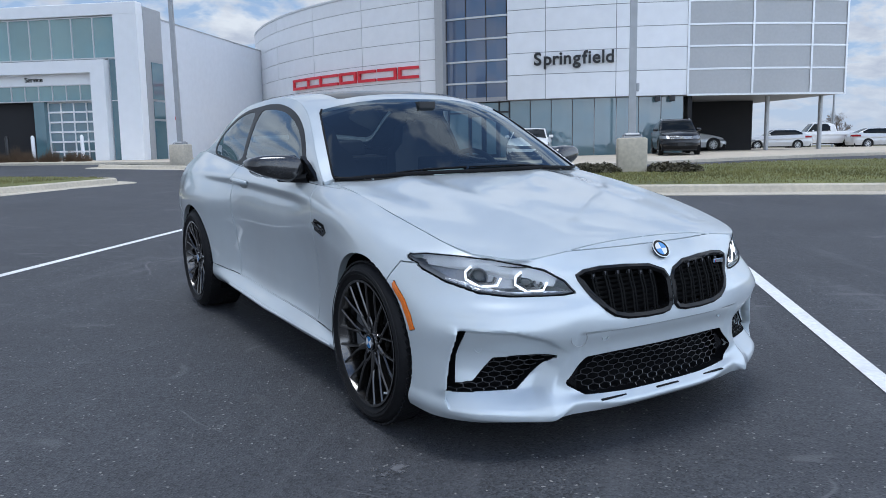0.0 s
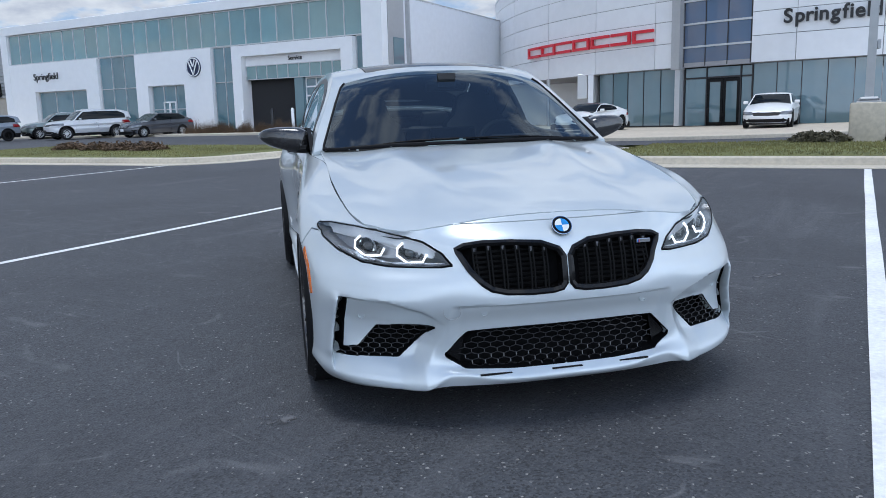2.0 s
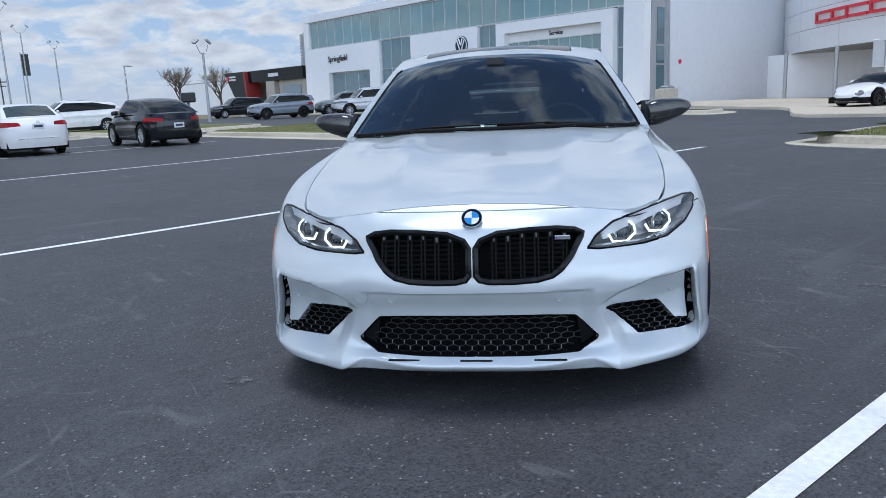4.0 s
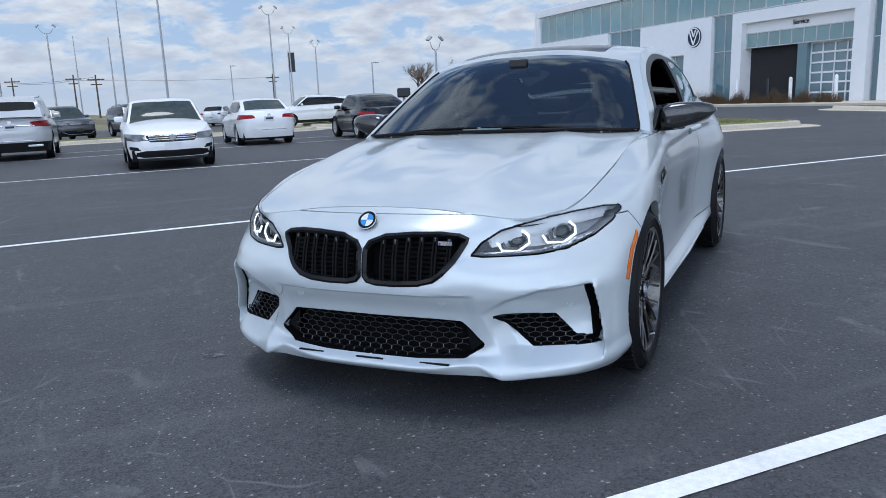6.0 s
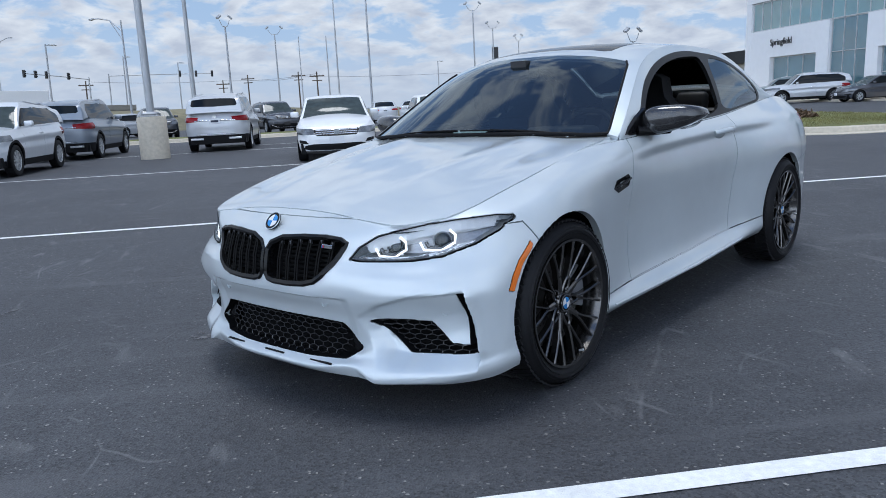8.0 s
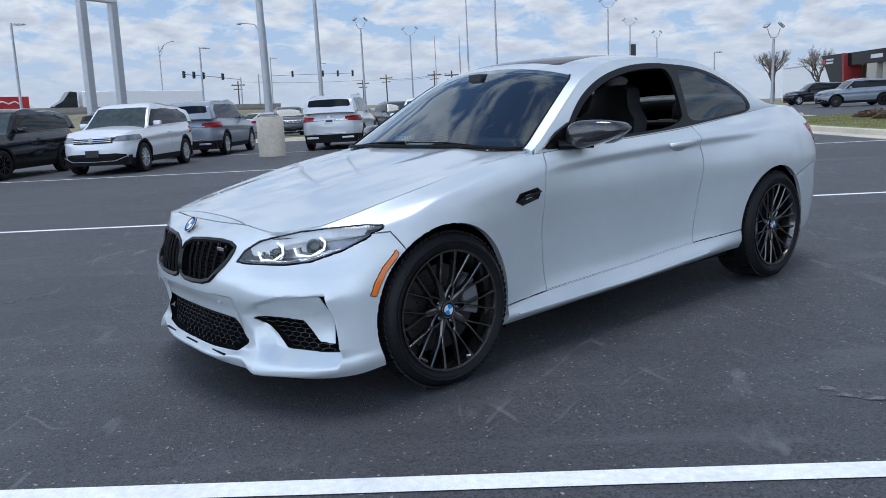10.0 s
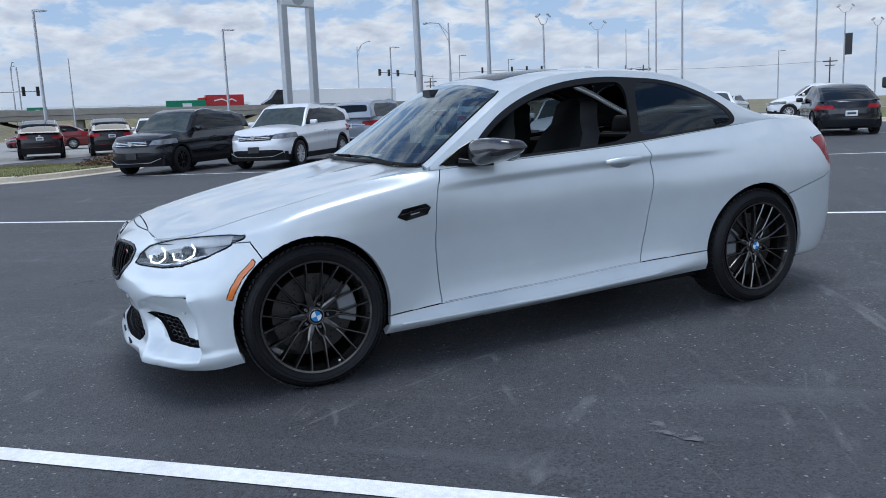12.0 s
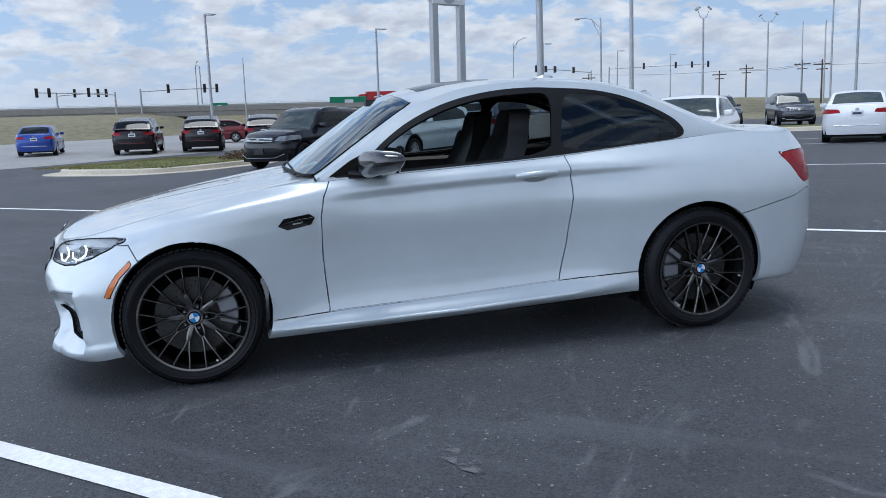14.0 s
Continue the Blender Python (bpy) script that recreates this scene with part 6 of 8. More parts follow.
LOWER_FULL = LOWER[1:-1] + [(-x, z) for x, z in reversed(LOWER[1:-1])]
hole_back(LOWER_FULL, 1, .07)
honeycomb("lower_grille", [(x * .88, z) for x, z in LOWER_FULL], 1, .018, .027, .0026, .5)
for s in (1, -1):
    hole_back(INTAKE, s, .06)
    honeycomb("corner_grille", INTAKE[:5] + INTAKE[-2:], s, .014, .024, .0026, .5)
    part("grille_blank", prism([(s * x, z) for x, z in ((.366, .345), (.436, .270), (.385, .232), (.376, .29))], front_at(.40, .3) + .020, front_at(.40, .3) + .028, "y"), GLOSS_BLACK, coupe)
    # parking sensors and the towing-eye cover
    for x, z in ((.307, .428), (.725, .405)):
        y = front_at(x, z)
        part("parking_sensor", lathe([(.0118, -.0022), (.0132, -.0022), (.0132, .004), (.0118, .004)], 20, "y", True), PAINT, coupe, m=pose(s * x, y, z) @ pose(0, 0, 0, 0, 0, 35 * s if x > .5 else 10 * s))
    # slots in the lip
for x in (-.27, 0, .27):
    y = front_at(x, .195)
    part("lip_slot", box(x - .06, x + .06, y - .003, y + .03, .1955, .2005, .002), SATIN_BLACK, coupe)
y = front_at(.425, .440)
part("towing_cover", lathe([(.0305, -.0012), (.032, -.0012), (.032, .004), (.0305, .004)], 32, "y", True), GREY_MESH, coupe, m=pose(-.425, y - .002, .440) @ pose(0, 0, 0, 0, 0, -16))

# headlamps: clear lens, dark housing, two lit hexagon guides round projectors, pale brow
for s in (1, -1):
    flip = (lambda b: b) if s > 0 else (lambda b: mirrored(b, False))
    lens = emit("headlamp", flip(hull.panel("headlamp", 0.003)), LENS_CLEAR, coupe, "clear headlamp with lit hexagon light guides")
    lens.visible_shadow = False
    rim_bm = hull.panel("headlamp", 0.003)
    nxt = {}
    for e in rim_bm.edges:
        if e.is_boundary:
            for p, q in ((e.verts[0], e.verts[1]), (e.verts[1], e.verts[0])):
                nxt.setdefault(p, []).append(q)
    v0 = max(nxt, key=lambda v: v.co.y)
    chain, seen = [v0], {v0}
    while True:
        go = [q for q in nxt[chain[-1]] if q not in seen]
        if not go:
            break
        chain.append(go[0])
        seen.add(go[0])
    ring = [Vector((s * v.co.x, v.co.y, v.co.z)) for v in chain]
    rim_bm.free()
    ring = [(ring[k - 1] + ring[k] * 2 + ring[(k + 1) % len(ring)]) / 4 for k in range(len(ring))]
    cen = sum(ring, Vector()) / len(ring)
    back = Vector((-s * .015, .060, 0))
    bm = bmesh.new()
    loops = []
    for k, (shrink, dep) in enumerate(((1.0, .004), (.95, .3), (.86, .75), (.80, 1.0))):
        loops.append([bm.verts.new(cen + (p - cen) * shrink + back * dep) for p in ring])
    for p, q in zip(loops, loops[1:]):
        for k in range(len(ring)):
            bm.faces.new((p[k], p[(k + 1) % len(ring)], q[(k + 1) % len(ring)], q[k]))
    f = bm.faces.new(loops[-1])
    bmesh.ops.triangulate(bm, faces=[f])
    part("housing", bm, LAMP_GREY, lens, smooth=40)
    part("lamp_seal", tube(ring + ring[:1], .0022, 6), SATIN_BLACK, lens, smooth=60)
    hexa = [(-.055, .0), (-.040, -.026), (.012, -.030), (.045, -.004), (.041, .022), (.022, .040)]
    guides = [(cx, cz, [(cx + dx, cz + dz) for dx, dz in hexa]) for cx, cz in ((.683, .652), (.543, .632))]
    for cx, cz, path in guides:
        m = pose(s * cx, front_at(cx, cz) + .038, cz) @ pose(0, 0, 0, 0, 0, (28 if cx < .6 else 42) * s)
        part("projector", lathe([(0, .030), (.030, .030), (.034, .0), (.032, -.004), (.027, -.004), (.024, .0), (.014, -.010), (0, -.013)], 28, "y"), PROJECTOR, lens, m=m, smooth=50)
        part("projector_ring", lathe([(.031, -.006), (.036, -.006), (.036, .004), (.031, .004)], 28, "y", True), CHROME, lens, m=m, smooth=50)
        part("light_guide", tube([(s * x, front_at(x, z) + .016, z) for x, z in path], .0042, 8), DRL, lens, "lit white light guide", smooth=60)
        inner_p = [(cx + (x - cx) * .80, cz + (z - cz) * .78) for x, z in path]
        part("guide_bezel", tube([(s * x, front_at(x, z) + .026, z) for x, z in inner_p], .0075, 6), LAMP_DARK, lens, smooth=60)
    # pale brow plate inside the upper edge, widened to paint the lens top's reflection
    zmid = lambda p: .600 + (abs(p.x) - .41) * .17
    upper = sorted((p for p in ring if p.z > zmid(p) + .02 and .46 < abs(p.x) < .815), key=lambda p: abs(p.x) - p.y)
    bm, prev = bmesh.new(), None
    for k, p in enumerate(upper):
        wide = .040 * min(1.0, (k + 1) / 8, (len(upper) - k) / 5)
        row = [bm.verts.new(p + Vector((-s * .002, .006, -.001))), bm.verts.new(p + Vector((-s * .004, .010, -.001 - wide))), bm.verts.new(p + Vector((-s * .008, .040, -.004 - wide)))]
        if prev:
            bm.faces.new((prev[0], row[0], row[1], prev[1]))
            bm.faces.new((prev[1], row[1], row[2], prev[2]))
        prev = row
    part("brow", bm, LAMP_WHITE, lens, smooth=50)
    lower = sorted((p for p in ring if p.z < zmid(p) and .43 < abs(p.x) < .80), key=lambda p: abs(p.x) - p.y)
    part("chrome_sill", tube([p + Vector((-s * .003, .012, .008)) for p in lower[::2]], .0055, 6), LAMP_SILVER, lens, "chrome strip along the lamp's foot", smooth=60)

# ---- along its flanks ----
for s, dr in ((1, door_l), (-1, door_r)):
    # black side vent with a blade
    ys_v = [(.425, .737), (.455, .772), (.580, .788), (.606, .768), (.585, .735), (.47, .716)]
    bm = bmesh.new()
    ring = [Vector((s * (side_at(y, z) + .004), y, z)) for y, z in ys_v]
    a = [bm.verts.new(p) for p in ring]
    b = [bm.verts.new(p - Vector((s * .03, 0, 0))) for p in ring]
    cc = bm.verts.new(sum(ring, Vector()) / 6 - Vector((s * .006, 0, 0)))
    for k in range(6):
        bm.faces.new((a[k], a[(k + 1) % 6], b[(k + 1) % 6], b[k]))
        bm.faces.new((a[k], a[(k + 1) % 6], cc))
    vent = part("side_vent", bm, GLOSS_BLACK, coupe, "gloss black side vent with a blade")
    part("vent_blade", tube([(s * (side_at(.44, .745) + .010), .44, .745), (s * (side_at(.53, .760) + .013), .53, .760), (s * (side_at(.60, .768) + .008), .60, .768)], [.004, .008, .004], 8), GLOSS_BLACK, vent, smooth=60)
    # pull handle over its cup
    zc, y0, y1 = .905, 1.655, 1.875
    pts = [(y0, zc - .002), (y0 + .03, zc + .004), ((y0 + y1) / 2, zc + .009), (y1 - .03, zc + .010), (y1, zc + .006)]
    part("door_handle", tube([(s * (side_at(y, z) + o), y, z) for (y, z), o in zip(pts, (.004, .026, .036, .028, .004))], [.012, .0145, .0155, .0145, .012], 12), PAINT, dr, smooth=60)
    cup = bmesh.new()
    bmesh.ops.create_uvsphere(cup, u_segments=20, v_segments=12, radius=1)
    for v in cup.verts:
        v.co = Vector((s * (side_at(1.765, .895) - .008 + .010 * abs(v.co.x)), 1.765 + .075 * v.co.y, .892 + .026 * v.co.z))
    part("handle_cup", cup, PAINT, dr, smooth=180)
    # mirror: pointed carbon cap on a black arm
    cap = bmesh.new()
    bmesh.ops.create_uvsphere(cap, u_segments=36, v_segments=22, radius=1)
    for v in cap.verts:
        x, y, z = (math.copysign(abs(q) ** .72, q) * k for q, k in zip(v.co, (.97, 1, .93)))
        v.co = Vector((s * (.925 + .140 * x), .965 + (.092 * y * (1 - .15 * x) - (.02 if y < 0 else 0)) + .035 * x, 1.016 + .066 * z * (1.0 - .22 * x - .16 * y) + .012 * x + (.016 if z < 0 else 0) * (x + .3)))
        if y > .45:
            v.co.y = .965 + .092 * .45 + .035 * x + (v.co.y - (.965 + .092 * .45 + .035 * x)) * .15
    mirror = part("wing_mirror", cap, CARBON, dr, "carbon fibre door mirror", smooth=60)
    part("mirror_glass", lathe([(0, 0), (.060, 0), (.060, .003), (0, .003)], 28, "y"), CHROME, mirror, m=pose(s * .925, 1.016, 1.012) @ Matrix.Diagonal((1.75, 1, .88, 1)))
    part("mirror_arm", tube([(s * .800, .80, .965), (s * .845, .86, .958), (s * .90, .94, .965)], [.026, .018, .022], 10), GLOSS_BLACK, mirror, smooth=60)
    part("mirror_horn", tube([(s * .84, .955, 1.06), (s * .80, .985, 1.062), (s * .765, 1.02, 1.045)], [.016, .011, .004], 8), CARBON, mirror, smooth=60)
    part("mirror_sail", prism([(.69, .955), (.90, .972), (.885, 1.07), (.80, 1.03)], s * .785, s * .805, "x"), GLOSS_BLACK, dr)
    part("skirt_blade", tube([(s * .885, .42, .222), (s * .893, 1.3, .236), (s * .890, 1.95, .262), (s * .868, 2.15, .285)], [.006, .010, .010, .004], 8), PAINT, coupe, smooth=60)

# antenna fin, wipers and cowl
fin = bmesh.new()
prev = None
for k in range(9):
    t = k / 8
    y, h, w = 2.02 + .16 * t, .045 * math.sin(math.pi * min(1, .15 + t * .72)) * (t + .15), .022 * (1 - abs(2 * t - 1) ** 3 * .9)
    z = float(mid_z(y)) - .004
    row = [fin.verts.new((-w, y, z)), fin.verts.new((-w * .3, y + .02, z + h)), fin.verts.new((w * .3, y + .02, z + h)), fin.verts.new((w, y, z))]
    if prev:
        for j in range(3):
            fin.faces.new((prev[j], prev[j + 1], row[j + 1], row[j]))
    prev = row
part("antenna_fin", fin, PAINT, coupe, smooth=60)
cowl = bmesh.new()
prev = None
for k in range(31):
    x = -.66 + 1.32 * k / 30
    y = .505 + .118 * (abs(x) / .760) ** 3.5
    z = float(hood_z(x, min(y, .59)))
    row = [cowl.verts.new((x, y - .03, z - .024)), cowl.verts.new((x, y + .03, z - .022)), cowl.verts.new((x, y + .10, z - .024))]
    if prev:
        for j in range(2):
            cowl.faces.new((prev[j], row[j], row[j + 1], prev[j + 1]))
    prev = row
part("cowl", cowl, PLASTIC, coupe, smooth=60)


def screen_pt(x, y, off=.0):
    z = float(rail_z(y) + (mid_z(y) - rail_z(y)) * (1 - (abs(x) / rail_x(y)) ** 2.5))
    return (x, y - off * .55, z + off * .83)


for x0, x1 in ((.58, -.04), (-.06, -.56)):
    pts = [screen_pt(x0 + (x1 - x0) * k / 6, .524 + .045 * abs(x0 + (x1 - x0) * k / 6) ** 1.6, .006) for k in range(7)]
    wp = part("wiper", tube(pts, .0042, 6), SATIN_BLACK, coupe, smooth=60)
    part("wiper_arm", tube([pts[0], pts[3]], .006, 6), SATIN_BLACK, wp)


# ---- its cabin ----
def seat(x, name="front_seat"):
    st_ = part(name, box(x - .25, x + .25, 1.15, 1.66, .42, .58, .05, seg=3), INTERIOR, coupe, "black leather bucket seat", smooth=50)
    prof = [(1.58, .56, .25), (1.62, .72, .26), (1.69, .90, .25), (1.76, 1.05, .215), (1.79, 1.11, .15), (1.80, 1.16, .135), (1.815, 1.22, .12), (1.82, 1.25, .06)]
    bm = bmesh.new()
    rows = []
    for y, z, w in prof:
        rows.append([bm.verts.new(c) for c in ((x - w, y - .07, z), (x - w * .7, y - .025, z), (x, y - .012, z), (x + w * .7, y - .025, z), (x + w, y - .07, z), (x + w, y + .05, z), (x, y + .085, z), (x - w, y + .05, z))])
    for p, q in zip(rows, rows[1:]):
        for k in range(8):
            bm.faces.new((p[k], p[(k + 1) % 8], q[(k + 1) % 8], q[k]))
    bm.faces.new(rows[-1])
    bm.faces.new(rows[0][::-1])
    part("seat_back", bm, INTERIOR, st_, smooth=70)
    return st_


seat(.37)
seat(-.37)
part("rear_bench", box(-.55, .55, 2.10, 2.50, .50, .66, .05, seg=3), INTERIOR, coupe, "rear seat bench", smooth=50)
for x in (.29, -.29):
    bm = box(-.24, .24, -.06, .06, 0, .42, .045, seg=3)
    part("rear_backrest", bm, INTERIOR, coupe, m=pose(x, 2.52, .62, -22, 0, 0), smooth=50)
    part("rear_headrest", box(-.11, .11, -.045, .045, 0, .13, .035, seg=3), INTERIOR, coupe, m=pose(x, 2.66, 1.0, -15, 0, 0), smooth=50)
part("parcel_shelf", box(-.62, .62, 2.55, 2.95, .98, 1.0), INTERIOR, coupe)
dashm = bmesh.new()
rows = []
for y, z in ((.42, .90), (.60, .945), (.80, .955), (.90, .94), (.96, .88), (.94, .70), (.88, .50)):
    rows.append([dashm.verts.new((x, y - .03 * (abs(x) / .7) ** 2 * 0, z)) for x in np.linspace(-.74, .74, 9)])
for p, q in zip(rows, rows[1:]):
    for k in range(8):
        dashm.faces.new((p[k], p[k + 1], q[k + 1], q[k]))
part("dashboard", dashm, DASH, coupe, smooth=50)
part("binnacle", box(.20, .55, .74, .92, .93, .995, .03, seg=3), DASH, coupe, smooth=50)
part("dash_screen", box(-.13, .13, .885, .90, .955, 1.045, .006), GLOSS_BLACK, coupe)
wheel_m = pose(.37, 1.06, .90, 65, 0, 0)
sw = part("steering_wheel", tube([(.18 * math.cos(2 * math.pi * k / 32), .18 * math.sin(2 * math.pi * k / 32), 0) for k in range(33)], .016, 8, caps=False), INTERIOR, coupe, m=wheel_m, smooth=60)
part("wheel_boss", lathe([(0, -.03), (.055, -.03), (.065, 0), (.05, .012), (0, .016)], 20), DASH, sw, smooth=50)
for t in (0, 180, 270):
    part("wheel_spoke", tube([(.05 * math.cos(radians(t)), .05 * math.sin(radians(t)), 0), (.17 * math.cos(radians(t)), .17 * math.sin(radians(t)), 0)], .014, 6), DASH, sw)
part("rear_view_mirror", box(-.12, .12, 1.02, 1.045, 1.245, 1.305, .02, seg=3), GLOSS_BLACK, coupe, smooth=50)
part("sensor_pod", prism([(-.05, 1.00), (.05, 1.00), (.035, 1.12), (-.035, 1.12)], 1.27, 1.345), PLASTIC, coupe)
part("dash_paper", box(-.385, -.165, .0, .10, 0, .003), mat("paper", (0.55, 0.68, 0.72), 0.8, var=0.03), coupe, "pale blue paper lying on the dash", m=pose(.18, .60, .957, 18, 0, 0))
part("centre_console", box(-.11, .11, .95, 2.0, .35, .60, .03), DASH, coupe)
for s in (1, -1):
    part("door_card", box(s * .70 if s > 0 else s * .76, s * .76 if s > 0 else s * .70, .75, 1.95, .35, .955, .02), INTERIOR, coupe)
    part("rear_card", box(s * .62 if s > 0 else s * .72, s * .72 if s > 0 else s * .62, 1.95, 2.7, .35, 1.0, .02), INTERIOR, coupe)
part("cabin_floor", box(-.75, .75, .45, 2.6, .26, .30), INTERIOR, coupe)
part("firewall", box(-.70, .70, .42, .46, .25, .87), SATIN_BLACK, coupe)
part("bulkhead", box(-.70, .70, 2.62, 2.66, .3, .98), SATIN_BLACK, coupe)


# ---- parked cars: one builder for saloons, estates, beetles and sports cars ----
DARK_GLASS = mat("dark car glass", (0.006, 0.008, 0.009), 0.04, var=0.05, spec=0.22)
# pale base colour stands in for sky mirrored in the screens
SKY_SHEEN_GLASS = mat("car glass with sky sheen", (0.055, 0.068, 0.065), 0.05, var=0.3, scale=2, spec=0.3)
CLADDING = mat("dark cladding", (0.014, 0.014, 0.015), 0.6, var=0.1, spec=0.12)
DARK_GRILLE = mat("dark car grille", (0.006, 0.006, 0.0065), 0.5, var=0.1, spec=0.2)
RIM_SILVER = mat("silver alloy", (0.62, 0.63, 0.64), 0.3, 0.4, var=0.05)
HEAD_LENS = mat("headlamp glass", (0.20, 0.21, 0.22), 0.1, 0.3, var=0.6, scale=24, spec=0.6)
PAINTS = {
    "white": paint_mat("white paint", (0.80, 0.80, 0.79), 0.2, 0.35, 0.0, 0.6),
    "silver": paint_mat("silver paint", (0.58, 0.59, 0.60), 0.5, 0.3, 0.22, 0.6),
    "light": paint_mat("pale silver paint", (0.72, 0.74, 0.76), 0.5, 0.3, 0.15, 0.6),
    "slate": paint_mat("dark slate paint", (0.07, 0.074, 0.085), 0.5, 0.25, 0.2, 0.6),
    "grey": paint_mat("grey paint", (0.23, 0.26, 0.30), 0.5, 0.3, 0.25, 0.6),
    "green": paint_mat("grey green paint", (0.20, 0.24, 0.23), 0.5, 0.3, 0.5, 0.6),
    "black": paint_mat("black paint", (0.007, 0.008, 0.011), 0.2, 0.2, 0.0, 0.55, 0.3),
    "plum": paint_mat("dark plum paint", (0.014, 0.010, 0.012), 0.3, 0.25, 0.0, 0.45, 0.3),
    "blue": paint_mat("blue paint", (0.02, 0.06, 0.30), 0.4, 0.3, 0.4, 0.6),
    "red": paint_mat("red paint", (0.16, 0.010, 0.013), 0.3, 0.3, 0.2, 0.6),
}
# per kind: length, width, height, wheelbase, front overhang, tyre radius, sill, nose z, cowl z, belt z, deck z,
# then y fractions of cowl, roof front, roof rear and tail of the glass, and how upright the tail is
KINDS = {
    "suv": (4.70, 1.84, 1.65, 2.79, 0.90, 0.355, 0.23, 0.97, 1.10, 1.10, 1.14, 0.275, 0.42, 0.93, 0.985, 1.0),
    "big_suv": (5.04, 1.98, 1.78, 2.98, 0.93, 0.375, 0.25, 1.04, 1.17, 1.16, 1.20, 0.265, 0.41, 0.93, 0.985, 1.0),
    "fast_suv": (4.95, 1.98, 1.72, 2.98, 0.93, 0.375, 0.25, 0.96, 1.13, 1.15, 1.19, 0.235, 0.40, 0.78, 0.975, 0.6),
    "compact_suv": (4.70, 1.80, 1.58, 2.80, 0.90, 0.36, 0.21, 0.90, 1.04, 1.05, 1.10, 0.26, 0.42, 0.82, 0.975, 0.6),
    "saloon": (4.72, 1.80, 1.46, 2.69, 0.90, 0.325, 0.19, 0.79, 0.96, 0.98, 1.06, 0.27, 0.44, 0.74, 0.90, 0.0),
    "beetle": (4.28, 1.81, 1.47, 2.54, 0.87, 0.345, 0.20, 0.80, 1.00, 0.98, 0.98, 0.27, 0.43, 0.66, 0.93, 0.0),
    "sports": (4.52, 1.85, 1.30, 2.45, 1.02, 0.345, 0.15, 0.68, 0.92, 0.90, 0.93, 0.31, 0.46, 0.62, 0.90, 0.0),
    "fastback": (5.05, 1.94, 1.42, 2.95, 0.93, 0.355, 0.16, 0.72, 0.95, 0.97, 1.05, 0.29, 0.46, 0.72, 0.94, 0.1),
    "pickup": (5.80, 2.02, 1.92, 3.64, 0.95, 0.40, 0.35, 1.10, 1.22, 1.24, 1.26, 0.27, 0.38, 0.60, 0.645, 0.9),
}


def car_wheel(parent, m, r, rim_mat):
    w = part("wheel", lathe([(r * .62, -.10), (r * .9, -.108), (r * .985, -.095), (r, -.06), (r, .06), (r * .985, .095), (r * .9, .108), (r * .66, .104), (r * .62, .095)], 32, "x", caps=False), RUBBER, parent, m=m, smooth=40)
    bm = lathe([(r * .66, .100), (r * .62, .100), (r * .60, .06), (r * .60, -.09), (r * .64, -.09)], 32, "x", caps=False)
    part("rim", bm, rim_mat, w, smooth=40)
    bm = bmesh.new()
    for k in range(5):
        for s in (-1, 1):
            b2 = prism([(-.018 + s * .022, .03), (.018 + s * .022, .03), (.014 + s * .062, r * .62), (-.014 + s * .062, r * .62)], .062, .092, "x")
            join(bm, b2, Matrix.Rotation(2 * math.pi * k / 5, 4, "X"))
    lathe([(0, .06), (.055, .06), (.05, .094), (0, .096)], 20, "x", bm=bm)
    part("spokes", bm, rim_mat, w)
    part("wheel_back", lathe([(0, .0), (r * .6, .0), (r * .6, .01), (0, .01)], 24, "x"), SATIN_BLACK, w)
    return w


